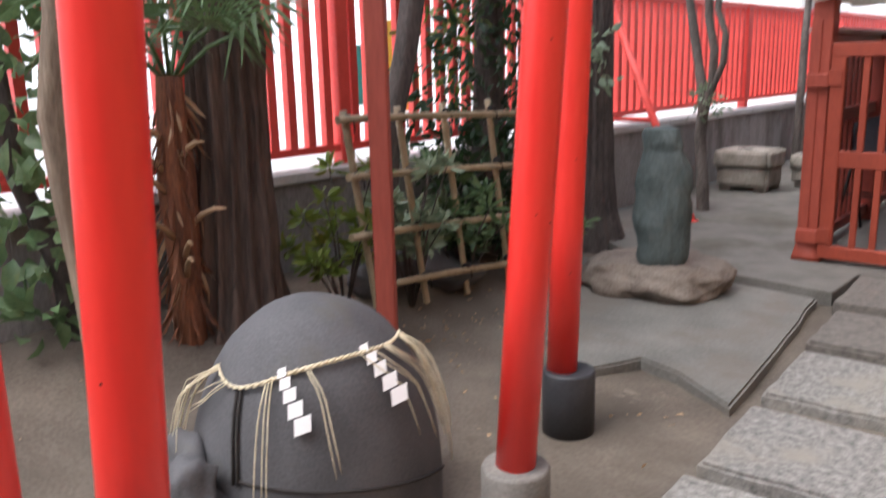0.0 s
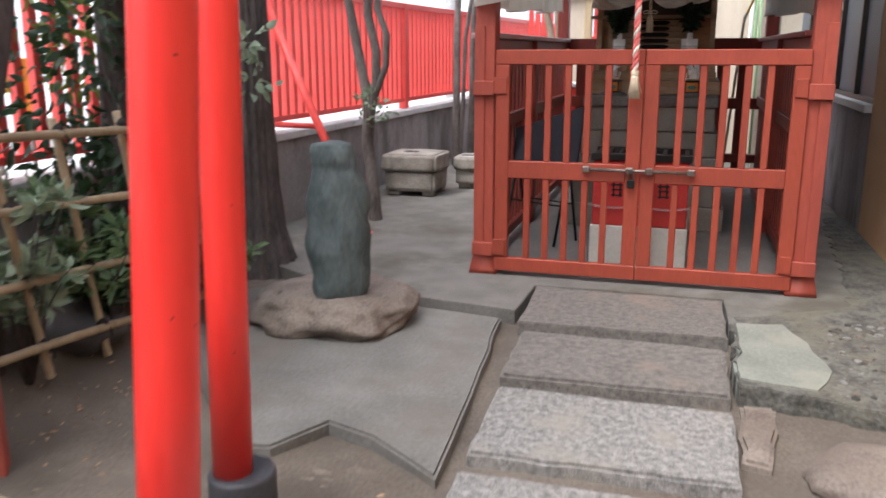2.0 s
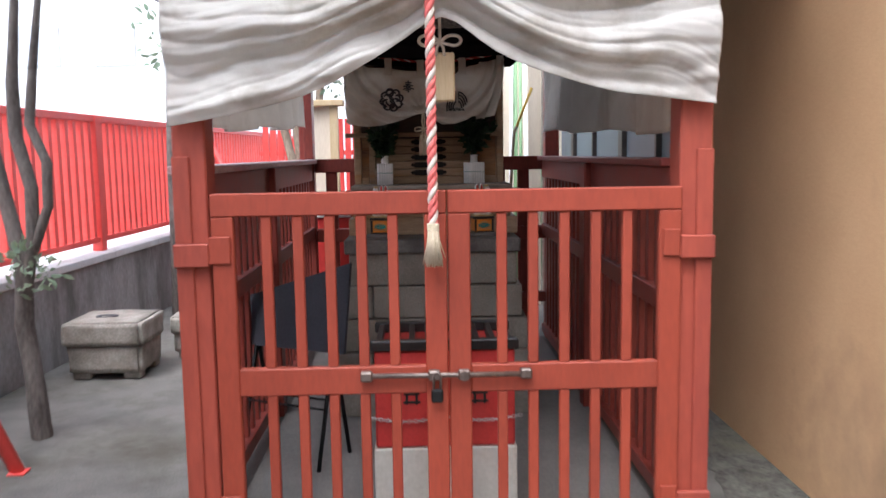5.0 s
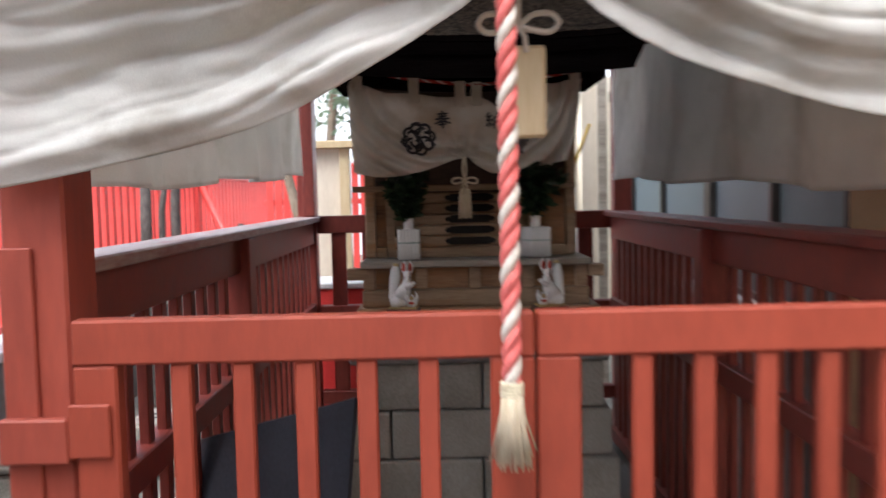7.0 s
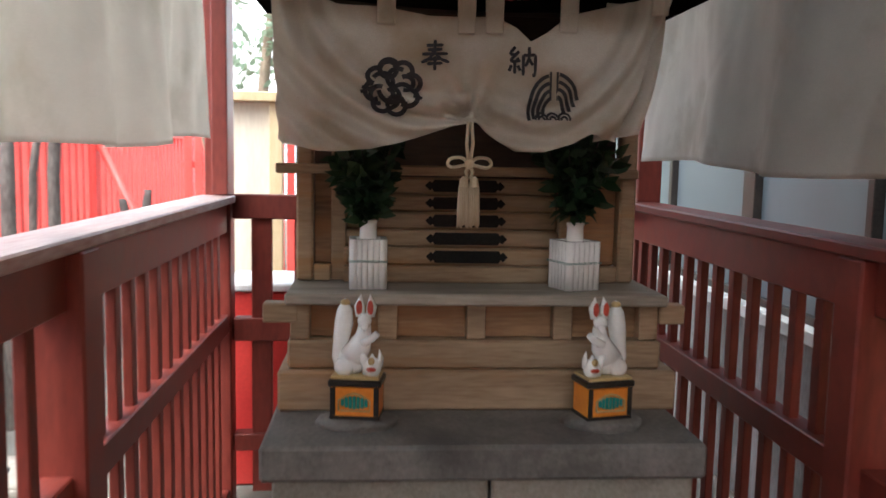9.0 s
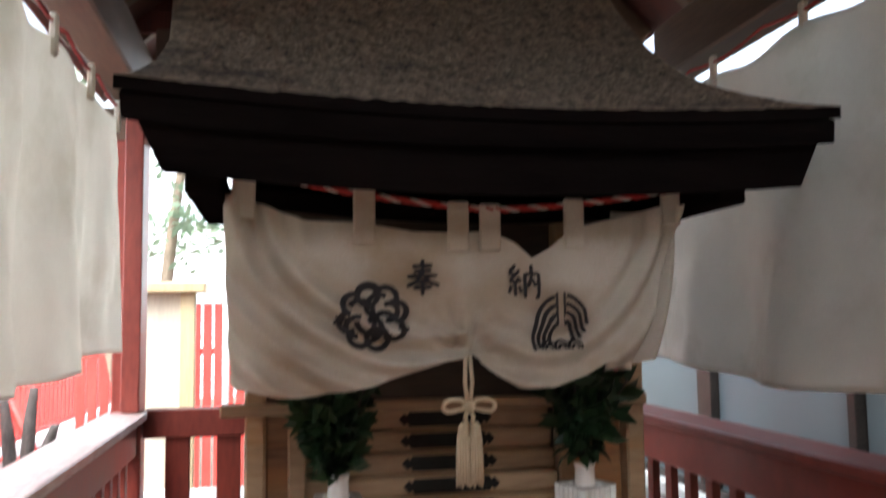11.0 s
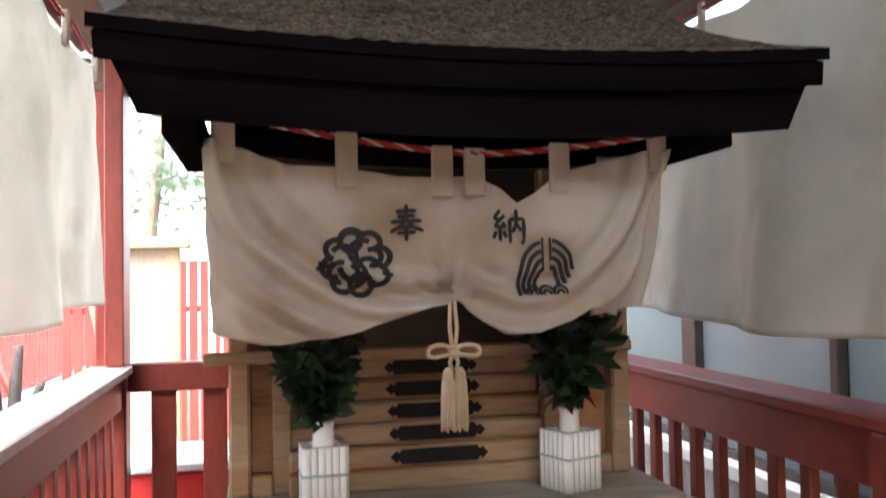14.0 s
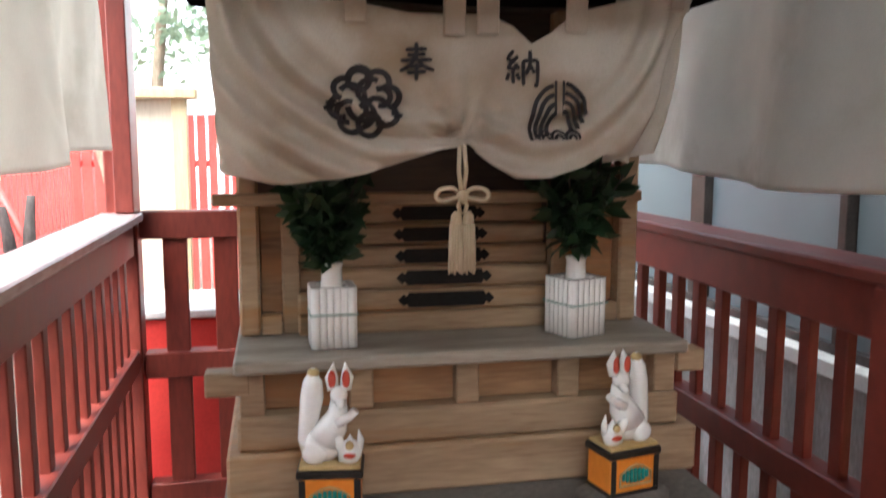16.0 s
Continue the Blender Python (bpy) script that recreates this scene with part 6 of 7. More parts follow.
def build_shrubs():
    for k, (x, y, z0, h, spread, mat, lab) in enumerate((
            (-2.30, -2.30, 0.05, 0.80, 0.30, LEAF_PALE, "loose greyish green shrub growing through the trellis"),
            (-2.28, -1.85, 0.05, 0.75, 0.32, LEAF, "leafy green shrub growing through the trellis"),
            (-2.45, -1.65, 0.05, 0.55, 0.32, LEAF_DARK, "dark green shrub behind the trellis"),
            (-2.38, -2.72, 0.12, 0.75, 0.28, LEAF_YELLOW, "sparse yellow-green shrub beside the red post"),
            (-2.25, -1.25, 0.0, 0.60, 0.28, LEAF_DARK, "low dark green shrub behind the trellis"),
            (-2.28, -0.85, 0.0, 0.42, 0.20, LEAF, "low green shrub at the tree's foot"))):
        s = thing("shrub", (x, y, z0), lab, "shrub", "shrubs on the planted bank")
        rng = random.Random(500 + k)
        tips = []
        for i in range(11):
            bm = bmesh.new()
            a = rng.uniform(0, 6.28)
            d = rng.uniform(0.3, 1) * spread
            tip = Vector((x + d * math.cos(a), y + d * math.sin(a) * 1.2, z0 + h * rng.uniform(0.35, 1)))
            midp = Vector((x, y, z0)).lerp(tip, 0.55) + Vector((0, 0, 0.06))
            tube(bm, [(x, y, z0 - 0.06), midp, tip], [0.006, 0.0045, 0.003], 5)
            part("twig", bm, DARK_BARK, s)
            tips += [tip, midp]
        bm = bmesh.new()
        for tip in tips:
            for j in range(19):
                w = Vector((rng.uniform(-1, 1), rng.uniform(-1, 1), rng.uniform(-0.35, 0.8)))
                leaf(bm, tip + w * 0.02, w, rng.uniform(0.06, 0.11), rng.uniform(0.011, 0.017), rng)
        part("leaves", bm, mat, s)
    g = bmesh.new()
    rng = random.Random(9)
    for _ in range(90):
        a = rng.uniform(0, 6.28)
        leaf(g, (-2.46 + 0.08 * math.cos(a) * rng.random(), -3.05 + 0.08 * math.sin(a) * rng.random(), 0.02), (math.cos(a) * 0.7, math.sin(a) * 0.7, 1), rng.uniform(0.06, 0.13), 0.007, rng)
    tagged(part("grass_tuft", g, LEAF), "small green grass tuft at the cedar's foot", "grass", kind="stuff")
    g = bmesh.new()
    for _ in range(210):
        x, y = rng.uniform(-2.5, -0.55), rng.uniform(-5.2, -1.4)
        if rng.random() < 0.5:
            x, y = rng.uniform(-2.4, -1.7), rng.uniform(-2.9, -1.3)
        if x > -1.2 and y > -2.5:
            continue
        a = rng.uniform(0, 6.28)
        leaf(g, (x, y, ground_z(x, y) + 0.004), (math.cos(a), math.sin(a), 0.12), rng.uniform(0.012, 0.035), rng.uniform(0.003, 0.007), rng)
    tagged(part("dry_litter", g, DRY_FROND), "scattered dry leaf bits on the soil", "leaf litter", kind="stuff")


# ---- things in the pavilion ----
def build_bell_rope():
    r = thing("bell_rope", (-0.03, -0.075, 1.1), "thick twisted red and white rope with a frayed cream tassel", "rope")
    x, y = -0.055, -0.085
    for k, m in enumerate((ROPE_RED, ROPE_WHITE, ROPE_RED)):
        bm = bmesh.new()
        pts = []
        for i in range(261):
            z = 2.52 - (2.52 - 1.245) * i / 260
            a = z * 62 + k * 2.094
            pts.append((x + 0.0092 * math.cos(a), y + 0.0092 * math.sin(a), z))
        tube(bm, pts, 0.0098, 9)
        part("strand", bm, m, r)
    bm = bmesh.new()
    for i in range(4):
        tube(bm, [(x + 0.018 * math.cos(a), y + 0.018 * math.sin(a), 1.246 - 0.006 * i) for a in [j * 0.5236 for j in range(13)]], 0.0045, 6)
    part("binding", bm, STRAW, r)
    bm = bmesh.new()
    rng = random.Random(3)
    for i in range(150):
        a, q = rng.uniform(0, 6.283), rng.uniform(0.2, 1) ** 0.5
        r0, r1 = 0.017 * q, rng.uniform(0.024, 0.046) * q
        z1 = 1.105 + rng.uniform(-0.012, 0.02)
        tube(bm, [(x + r0 * math.cos(a), y + r0 * math.sin(a), 1.235), (x + r0 * 1.25 * math.cos(a), y + r0 * 1.25 * math.sin(a), 1.19), (x + r1 * math.cos(a), y + r1 * math.sin(a), z1)], [0.004, 0.0035, 0.002], 4)
    part("tassel", bm, TASSEL, r, "frayed cream rope end")
    g = thing("name_plaque", (-0.004, 0.115, 1.69), "plain pale wooden plaque hanging behind the bell rope", "plaque")
    boxpart("plaque", (-0.044, 0.038, 0.105, 0.128, 1.690, 1.870), TAG_WOOD, g, 0.006)
    bm = bmesh.new()
    cx, cy, cz = -0.016, 0.098, 1.905
    for s in (-1, 1):
        tube(bm, curved([(cx, cy, cz), (cx + s * 0.03, cy, cz + 0.022), (cx + s * 0.065, cy, cz + 0.022), (cx + s * 0.078, cy, cz + 0.004), (cx + s * 0.06, cy, cz - 0.012), (cx + s * 0.03, cy, cz - 0.008), (cx, cy, cz)], 4), 0.006, 8)
        tube(bm, [(cx, cy, cz), (cx + s * 0.012, cy, cz - 0.02), (cx + s * 0.016, cy + 0.004, cz - 0.05)], 0.0055, 7)
    tube(bm, [(cx, cy, cz), (cx, cy + 0.005, cz + 0.60)], 0.006, 7)
    part("cord_bow", bm, ROPE_WHITE, g, "white cord tied in a bow")


def build_offering_box():
    b = thing("offering_box", (0, 0.46, 0.02), "red offering box with dark slats and chain on a cream base", "offering box")
    x0, x1, y0, y1 = -0.30, 0.275, 0.28, 0.66
    base = boxpart("base", (x0 - 0.008, x1 + 0.008, y0 - 0.006, y1, 0.021, 0.29), BOX_WHITE, b, 0.006, "cream painted board base")
    boxpart("body", (x0, x1, y0, y1, 0.292, 0.70), BOX_RED, b, 0.008)
    boxpart("rim", (x0 - 0.015, x1 + 0.015, y0 - 0.015, y0 + 0.03, 0.70, 0.745), BLACK_LACQUER, b, 0.006)
    boxpart("rim", (x0 - 0.015, x1 + 0.015, y1 - 0.03, y1 + 0.015, 0.70, 0.745), BLACK_LACQUER, b, 0.006)
    for i in range(9):
        x = x0 + 0.02 + i * (x1 - x0 - 0.04) / 8
        boxpart("slat", (x - 0.012, x + 0.012, y0 + 0.032, y1 - 0.032, 0.702, 0.738), BLACK_LACQUER, b, 0.003)
    for xc in (-0.15, 0.13):
        bm = bmesh.new()
        for dx, dz, w, h in ((0, 0.05, 0.06, 0.010), (0, 0.02, 0.075, 0.010), (0, -0.01, 0.065, 0.010), (0, -0.045, 0.07, 0.010), (-0.02, 0.0, 0.010, 0.11), (0.02, 0.0, 0.010, 0.11)):
            box(bm, xc + dx - w / 2, xc + dx + w / 2, y0 - 0.004, y0 - 0.001, 0.53 + dz - h / 2, 0.53 + dz + h / 2, 0)
        part("lettering", bm, BLACK_LACQUER, b, "black lettering on the box front")
    bm = bmesh.new()
    for i in range(44):
        x = x0 - 0.02 + i * (x1 - x0 + 0.04) / 43
        z = 0.425 - 0.018 * math.sin(math.pi * (i % 22) / 21)
        rot = pose(x, y0 - 0.014, z, 90 if i % 2 else 0, 0, 0)
        tube(bm, [rot @ Vector((0.009 * math.cos(a), 0.006 * math.sin(a), 0)) for a in [j * 0.785 for j in range(9)]], 0.0022, 4)
    part("chain", bm, CHAIN, b, "pale chain hung across the front")


def build_board_stand():
    b = thing("board_stand", (-0.73, 0.97, 0.02), "dark slate board on thin splayed iron legs", "stand")
    p = [Vector((-1.0, 1.08, 0.0)), Vector((-0.475, 0.82, 0.0))]
    bm = bmesh.new()
    n = (p[1] - p[0]).cross(Vector((0, 0, 1))).normalized()
    vs = [p[0] + Vector((0, 0, 0.56)), p[1] + Vector((0, 0, 0.56)), p[1] + Vector((0, 0, 0.985)) + n * -0.08, p[0] + Vector((0, 0, 0.80)) + n * -0.05]
    f = [bm.verts.new(v) for v in vs]
    g = [bm.verts.new(v - n * 0.018) for v in vs]
    bm.faces.new(f)
    bm.faces.new(g[::-1])
    for i in range(4):
        bm.faces.new((f[i], g[i], g[(i + 1) % 4], f[(i + 1) % 4]))
    bmesh.ops.recalc_face_normals(bm, faces=bm.faces[:])
    part("board", bm, BOARD_DARK, b)
    for k, s in ((0.12, -1), (0.88, -1), (0.12, 1), (0.88, 1)):
        q = p[0].lerp(p[1], k)
        tubepart("leg", [q + Vector((0, 0, 0.60)) - n * 0.02, q + n * (0.14 * s) + Vector((0, 0, 0.021))], 0.010, BLACK_IRON, b, 8)
    for s in (-1, 1):
        tubepart("brace", [p[0].lerp(p[1], 0.12) + n * (0.07 * s) + Vector((0, 0, 0.30)), p[0].lerp(p[1], 0.88) + n * (0.07 * s) + Vector((0, 0, 0.30))], 0.006, BLACK_IRON, b, 6)


def build_foxes():
    for x, y, s, turn in ((-0.325, 1.71, 1, -8), (0.252, 1.70, -1, 12)):
        ped = thing("fox_plinth", (x, y, 1.026), "small orange and black lacquered plinth with a teal panel", "plinth", "plinths of the fox figures")
        m = Matrix.Translation((x, y, 0)) @ pose(0, 0, 0, 0, 0, turn)
        boxpart("block", (-0.056, 0.056, -0.04, 0.04, 1.050, 1.122), ORANGE, ped, 0.003, turn=m)
        boxpart("top_board", (-0.061, 0.061, -0.045, 0.045, 1.123, 1.138), BLACK_LACQUER, ped, 0.003, turn=m)
        boxpart("foot_board", (-0.058, 0.058, -0.042, 0.042, 1.046, 1.055), BLACK_LACQUER, ped, 0.002, turn=m)
        for a in (-0.056, 0.044):
            boxpart("corner_strip", (a, a + 0.012, -0.043, -0.0405, 1.056, 1.122), BLACK_LACQUER, ped, 0.001, turn=m)
        bm = bmesh.new()
        for k in range(7):
            a = -0.027 + k * 0.009
            h = 0.016 - 0.0008 * (k - 3) ** 2
            box(bm, a - 0.0038, a + 0.0038, -0.0445, -0.0412, 1.086 - h * 0.85, 1.086 + h, 0.001, m)
        part("teal_panel", bm, TEAL, ped, "teal fluted panel")
        bm = bmesh.new()
        tube(bm, [m @ Vector((q, -0.0435, z)) for q, z in ((-0.036, 1.068), (-0.036, 1.092), (-0.015, 1.105), (0, 1.109), (0.015, 1.105), (0.036, 1.092), (0.036, 1.068), (-0.036, 1.068))], 0.0022, 5)
        part("panel_edge", bm, FOX_GOLD, ped)
        bm = bmesh.new()
        boulder(bm, x, y - 0.005, 1.032, 0.092, 0.072, 0.024, 8, 0.2, 2, sub=3, flat=0.014)
        tagged(part("plinth_pad", bm, GREY_BASE), "thin mortar pad under the fox plinth", "pad", "pads under the plinths")
        # the figure, facing the middle, looking to the front
        bm = bmesh.new()
        z0 = 1.138
        def ell(cx, cy, cz, rx, ry, rz, mat=0, rot=0.0, sub=3):
            b = bmesh.new()
            bmesh.ops.create_icosphere(b, subdivisions=sub, radius=1)
            b.transform(m @ Matrix.Translation((s * cx, cy, z0 + cz)) @ pose(0, 0, 0, 0, s * rot, 0) @ Matrix.Diagonal((rx, ry, rz, 1)))
            for f in b.faces:
                f.smooth = True
            join(bm, b, mat)
        box(bm, -0.056, 0.056, -0.04, 0.04, z0 + 0.0005, z0 + 0.008, 0.002, m, 2)
        ell(-0.012, 0.0, 0.040, 0.036, 0.027, 0.036)
        ell(-0.028, -0.018, 0.026, 0.024, 0.014, 0.022)
        tube(bm, [m @ Vector((s * q, -0.002, z0 + z)) for q, z in ((-0.012, 0.045), (0.006, 0.074), (0.014, 0.098), (0.016, 0.122))], [0.032, 0.027, 0.019, 0.015], 14)
        ell(0.017, -0.010, 0.133, 0.0165, 0.019, 0.017)
        tube(bm, [m @ Vector((s * q, yy, z0 + z)) for q, yy, z in ((0.018, -0.012, 0.131), (0.021, -0.030, 0.120), (0.022, -0.040, 0.116))], [0.013, 0.008, 0.004], 10)
        for d in (-0.011, 0.012):
            tube(bm, [m @ Vector((s * (0.017 + d), -0.004, z0 + 0.142)), m @ Vector((s * (0.017 + d * 1.25), -0.002, z0 + 0.165)), m @ Vector((s * (0.017 + d * 0.9), 0.0, z0 + 0.192))], [0.011, 0.0125, 0.001], 10)
            ell(0.017 + d * 1.12, -0.0125, 0.163, 0.0075, 0.004, 0.018, 1, 0, 2)
        for q0, z0a, q1, z1, q2, z2 in ((0.012, 0.082, 0.036, 0.094, 0.048, 0.106), (0.008, 0.060, 0.022, 0.030, 0.022, 0.010)):
            tube(bm, [m @ Vector((s * q, -0.016, z0 + z)) for q, z in ((q0, z0a), (q1, z1), (q2, z2))], [0.012, 0.009, 0.008], 10)
        tube(bm, [m @ Vector((s * q, 0.008, z0 + z)) for q, z in ((-0.040, 0.012), (-0.046, 0.045), (-0.040, 0.085), (-0.034, 0.125), (-0.032, 0.155), (-0.031, 0.180))], [0.014, 0.016, 0.019, 0.022, 0.018, 0.003], 14)
        ell(-0.031, 0.008, 0.170, 0.012, 0.012, 0.010, 2, 0, 2)
        ell(0.036, -0.014, 0.026, 0.022, 0.018, 0.024)
        for a, h in ((0.020, 0.062), (0.036, 0.058), (0.052, 0.068)):
            tube(bm, [m @ Vector((s * a, -0.012, z0 + 0.03)), m @ Vector((s * (a + (a - 0.036) * 0.25), -0.014, z0 + 0.048)), m @ Vector((s * a, -0.012, z0 + h))], [0.009, 0.007, 0.001], 8)
        ell(0.036, -0.029, 0.024, 0.012, 0.006, 0.006, 1, 0, 2)
        ell(0.036, -0.027, 0.042, 0.008, 0.006, 0.010, 2, 0, 2)
        tagged(part("fox_statue", bm, [CERAMIC, FOX_RED, FOX_GOLD]), "white glazed seated fox figure with red ears and raised tail", "statue", "pair of fox figures")


def build_vases():
    for x, y, w, turn, h, seed in ((-0.306, 1.90, 0.042, 2, 0.29, 1), (0.222, 1.905, 0.045, 20, 0.47, 2)):
        v = thing("sakaki_vase", (x, y, 1.317), "white ribbed ceramic vase of dark evergreen sprigs on the veranda", "vase", "pair of evergreen vases")
        m = Matrix.Translation((x, y, 0)) @ pose(0, 0, 0, 0, 0, turn)
        boxpart("holder", (-w + 0.006, w - 0.006, -w + 0.006, w - 0.006, 1.3175, 1.436), CERAMIC, v, 0.004, turn=m)
        bm = bmesh.new()
        for k in range(6):
            a = -w + (k + 0.5) * 2 * w / 6
            for px, py in ((a, -w + 0.004), (a, w - 0.004), (-w + 0.004, a), (w - 0.004, a)):
                tube(bm, [m @ Vector((px, py, 1.3178)), m @ Vector((px, py, 1.442))], w / 6 * 1.32, 10)
        part("ribs", bm, CERAMIC, v)
        bm = bmesh.new()
        for z in (1.386, 1.389):
            tube(bm, [m @ Vector((q[0] * (w + 0.005), q[1] * (w + 0.005), z)) for q in ((-1, -1), (1, -1), (1, 1), (-1, 1), (-1, -1))], 0.0011, 5)
        part("teal_band", bm, PALE_TEAL, v, "thin teal tie")
        bm = bmesh.new()
        lathe(bm, [(0.026, 1.40), (0.022, 1.45), (0.021, 1.475), (0.024, 1.486), (0.019, 1.488)], x, y, 18)
        part("neck", bm, CERAMIC, v)
        rng = random.Random(seed)
        bm = bmesh.new()
        lv = bmesh.new()
        for k in range(17):
            a = rng.uniform(0, 6.28)
            d = rng.uniform(0.15, 1) * (0.105 if seed == 1 else 0.115)
            tip = Vector((x + d * math.cos(a), y + 0.02 + d * 0.6 * math.sin(a), 1.485 + h * rng.uniform(0.35, 0.75)))
            tube(bm, [(x, y, 1.475), Vector((x, y, 1.48)).lerp(tip, 0.5) + Vector((0, 0, 0.01)), tip], 0.0025, 5)
            for j in range(28):
                t = rng.uniform(0.10, 1)
                p = Vector((x, y, 1.48)).lerp(tip, t)
                w2 = Vector((rng.uniform(-1, 1), rng.uniform(-1, 0.6), rng.uniform(-0.35, 0.9)))
                leaf(lv, p, w2, rng.uniform(0.048, 0.070), rng.uniform(0.012, 0.016), rng)
        part("twigs", bm, DARK_BARK, v)
        part("leaves", lv, LEAF_DARK, v, "glossy dark green leaves")


# ---- beyond ----
def build_pipe():
    p = thing("drain_pipe", (1.50, -0.52, 0), "dark plastic drain pipe with elbow on the ochre wall", "pipe")
    tubepart("downpipe", [(1.50, -0.52, 3.49), (1.50, -0.52, 0.12), (1.49, -0.53, 0.07), (1.45, -0.56, 0.045), (1.40, -0.60, 0.04)], 0.034, PIPE, p, 16)
    for z in (0.42, 1.6, 2.8):
        bm = bmesh.new()
        lathe(bm, [(0.036, z - 0.02), (0.041, z - 0.015), (0.041, z + 0.015), (0.036, z + 0.02)], 1.50, -0.52, 16)
        part("collar", bm, PIPE, p)
    u = thing("wall_spout", (1.5, -0.3, 0.62), "small pale tap fitting on the ochre wall", "fitting")
    bm = bmesh.new()
    boulder(bm, 1.528, -0.33, 0.64, 0.030, 0.035, 0.038, 5, 0.15, sub=3)
    part("cover", bm, BASIN_STONE, u)
    tubepart("spout", [(1.51, -0.33, 0.63), (1.485, -0.35, 0.625), (1.475, -0.36, 0.60)], 0.010, STEEL, u, 8)


def build_backyard():
    c = thing("storage_screen", (-1.3, 5.2, 0), "pale cream plywood storage screen with a timber cap", "screen")
    boxpart("panel", (-1.24, -0.97, 5.15, 5.18, 0.0, 1.97), CREAM_BOARD, c, 0.004)
    boxpart("edge_post", (-0.97, -0.89, 5.11, 5.2, 0.0, 1.97), TAG_WOOD, c, 0.004)
    boxpart("cap", (-1.28, -0.83, 5.06, 5.24, 1.97, 2.03), TAG_WOOD, c, 0.006)
    r = thing("red_bin", (-0.85, 4.1, 0), "bright red box with a pale lid behind the pavilion", "box")
    boxpart("body", (-1.02, -0.55, 3.85, 4.3, 0.001, 0.98), BOX_RED, r, 0.01)
    boxpart("lid", (-1.04, -0.53, 3.83, 4.32, 0.982, 1.02), COPING, r, 0.008)
    f = thing("red_fence", (-0.8, 8.2, 0), "bright vermilion corrugated panel fence behind the garden", "fence", "back fence panels")
    for i in range(26):
        x = -2.2 + i * 0.1
        boxpart("slat", (x, x + 0.075, 8.2, 8.23, 0.001, 1.98), FENCE_RED, f, 0.004)
    boxpart("rail", (-2.25, 0.45, 8.231, 8.27, 1.5, 1.56), FENCE_RED, f, 0.004)
    w = thing("white_pole", (-0.78, 7.6, 0), "slim white painted pole behind the pavilion", "pole")
    tubepart("shaft", [(-0.86, 7.6, 0), (-0.86, 7.6, 2.7)], 0.03, PAPER, w, 12)
    p = thing("pole_bundle", (1.0, 6.2, 0), "leaning bundle of green yellow and pale poles", "poles")
    for k, (a, b, m) in enumerate(((0.78, 0.84, PAPER), (0.86, 0.88, GREEN_POLE), (0.93, 0.93, GREEN_POLE), (1.0, 0.98, PAPER), (1.05, 1.12, GREEN_POLE), (1.10, 1.05, CREAM_BOARD), (1.16, 1.12, GREEN_POLE))):
        tubepart("pole", [(a + 0.1, 6.12 + 0.04 * (k % 3), 0.0), (b + 0.1, 6.28 + 0.03 * (k % 2), 2.6)], 0.018 + 0.006 * (k % 2), m, p, 8)
    d = thing("leaning_boards", (1.05, 5.0, 0), "pale plywood board and brown plank standing behind the pavilion", "boards")
    boxpart("plywood", (0.955, 1.072, 5.0, 5.02, 0.001, 2.46), CREAM_BOARD, d, 0.003)
    boxpart("plank", (1.078, 1.15, 4.97, 5.0, 0.001, 2.5), GREY_WOOD, d, 0.004)
    tubepart("stick", [(0.62, 4.3, 0.0), (0.735, 4.3, 1.68), (0.76, 4.3, 1.72)], 0.014, BAMBOO, d, 8)
    tubepart("stick", [(0.735, 4.32, 1.66), (0.90, 4.36, 2.06)], 0.012, YELLOW_PLASTIC, d, 8)
    structure(boxpart("wall_north", (0.2, 1.55, 6.6, 6.75, -0.05, 2.7), CREAM_BOARD, None, 0.004), "pale cream board wall closing the passage")
    y = thing("yellow_poles", (-1.13, 2.0, 0), "two yellow plastic poles standing outside the balustrade", "poles")
    for x in (-1.165, -1.105):
        tubepart("pole", [(x, 2.0, 0.0), (x + 0.005, 2.02, 1.24)], 0.021, YELLOW_PLASTIC, y, 10)


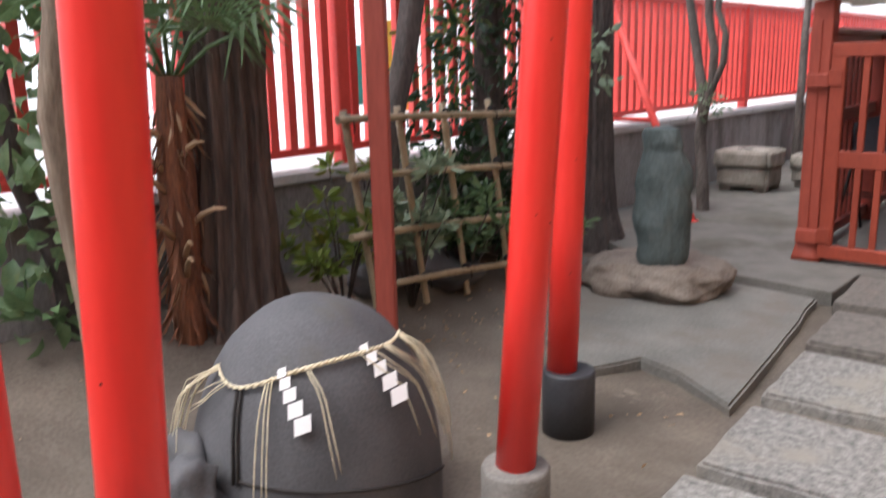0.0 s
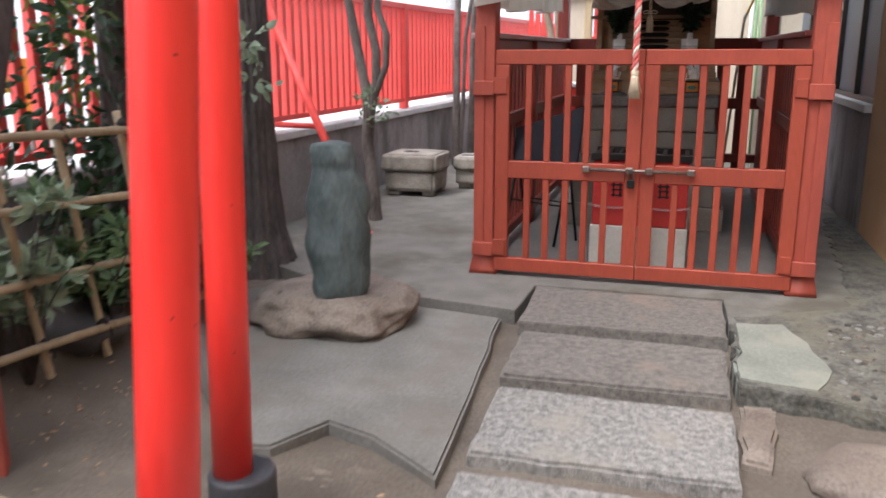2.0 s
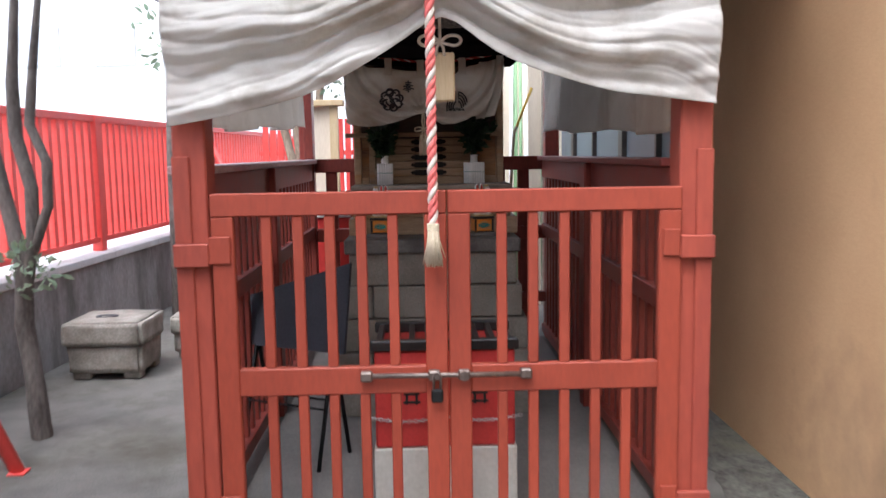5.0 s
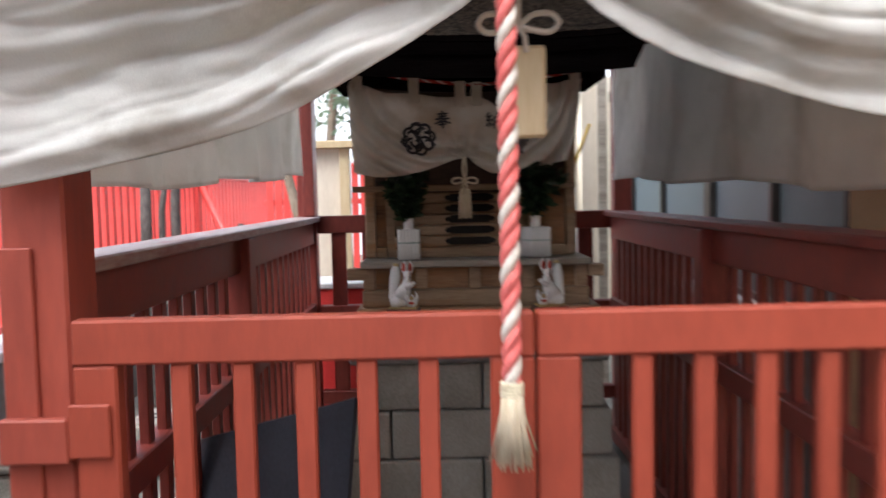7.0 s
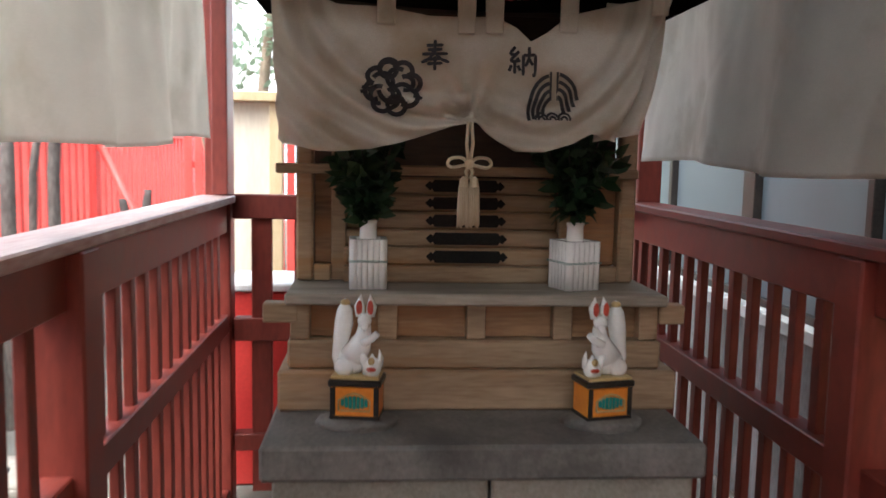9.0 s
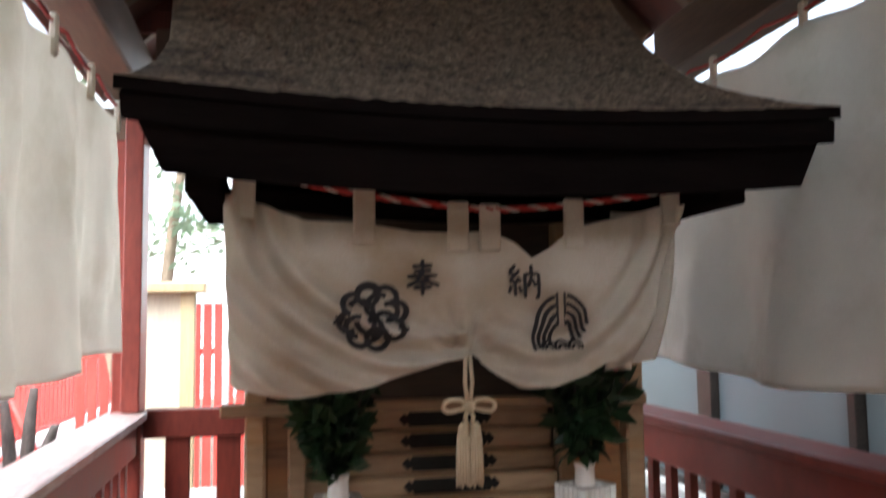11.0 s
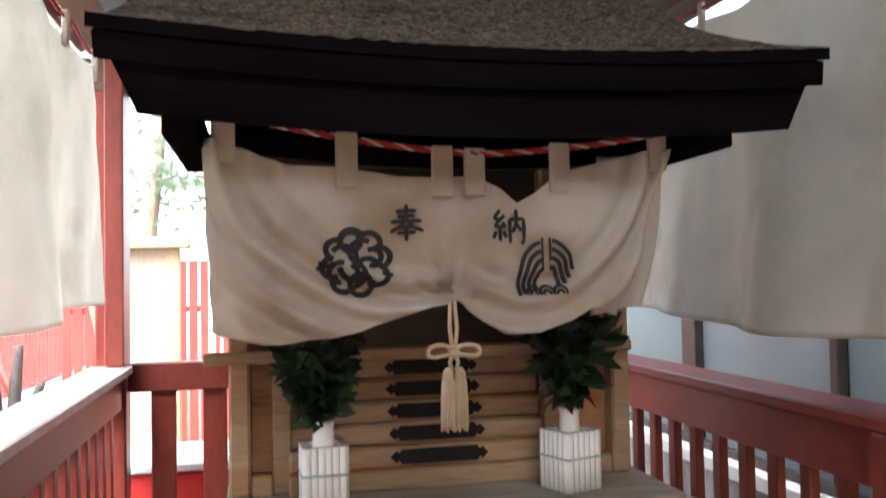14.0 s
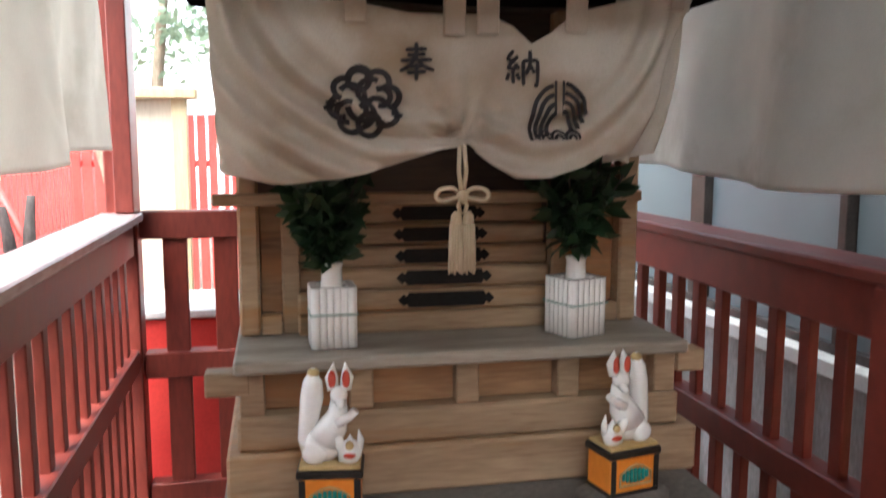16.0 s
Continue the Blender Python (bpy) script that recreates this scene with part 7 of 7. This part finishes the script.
def build_street():
    structure(boxpart("road", (-64, -3.35, -64, 64, -0.15, -0.06), COPING, None, 0), "pale paved street beyond the fence")
    # Added glowing sheet, whitening the low sky seen over the fence.
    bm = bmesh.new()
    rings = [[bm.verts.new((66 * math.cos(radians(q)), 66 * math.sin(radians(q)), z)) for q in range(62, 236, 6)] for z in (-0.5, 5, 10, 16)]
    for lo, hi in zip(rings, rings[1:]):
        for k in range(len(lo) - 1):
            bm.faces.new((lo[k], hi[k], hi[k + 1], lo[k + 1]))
    structure(part("backdrop", bm, SKY_GLOW), "glowing pale backdrop sheet added to whiten the sky beyond the street")
    b = thing("house", (-4, 24, 0), "pale three-storey house far behind the garden", "building")
    boxpart("wall", (-26, 1.0, 22, 28, -0.1, 8.6), PALE_FACADE, b, 0.02)
    boxpart("roof", (-26.3, 1.3, 21.7, 28.3, 8.6, 8.85), COPING, b, 0.02)
    for i in range(12):
        for z in (1.4, 4.2, 6.8):
            w = boxpart("window", (-25 + i * 2.2, -23.8 + i * 2.2, 21.95, 21.99, z, z + 1.2), SILL_WHITE, b, 0.01)
            boxpart("pane", (-24.94 + i * 2.2, -23.86 + i * 2.2, 21.935, 21.949, z + 0.06, z + 1.14), FAR_PANE, w, 0)
    u = thing("utility_pole", (-5.2, 14.5, 0), "pale grey concrete utility pole by the street", "pole")
    tubepart("shaft", [(-5.2, 14.5, 0), (-5.2, 14.5, 9)], 0.16, COPING, u, 14)
    for z in (4.6, 5.3):
        tubepart("cable", [(-8.0, -14, z), (-6.2, 0, z - 0.35), (-5.2, 14.5, z), (-4.5, 30, z)], 0.015, BLACK_IRON, u, 5)
    s = thing("street_sign", (-5.5, 1.0, -0.06), "yellow and teal advertising stand on the street", "sign")
    boxpart("panel", (-5.52, -5.48, 0.8, 1.15, 1.0, 1.75), YELLOW_PLASTIC, s, 0.01)
    boxpart("panel", (-5.52, -5.48, 0.35, 0.75, 0.9, 1.5), TEAL, s, 0.01)
    boxpart("panel", (-5.52, -5.48, 1.2, 1.5, 0.8, 1.3), ORANGE, s, 0.01)
    for y in (0.45, 0.95, 1.35):
        tubepart("leg", [(-5.5, y, -0.06), (-5.5, y, 1.0)], 0.02, STEEL, s, 8)


def build_enclosing_walls():
    structure(boxpart("wall_south", (-2.6, 2.8, -9.4, -9.2, -0.3, 3.2), CONCRETE, None, 0.01), "plain concrete wall behind the path")
    # Stands out of view; close and tall to cut light on the path.
    structure(boxpart("wall_southeast", (2.6, 2.8, -9.2, -0.69, -0.3, 4.2), OCHRE, None, 0.01), "unseen stucco wall added to shade the right side of the path")


build_slabs()
build_torii()
build_sacred_stone()
build_stele()
build_basins()
build_trellis()
build_trees()
build_shrubs()
build_bell_rope()
build_offering_box()
build_board_stand()
build_foxes()
build_vases()
build_pipe()
build_backyard()
build_street()
build_enclosing_walls()
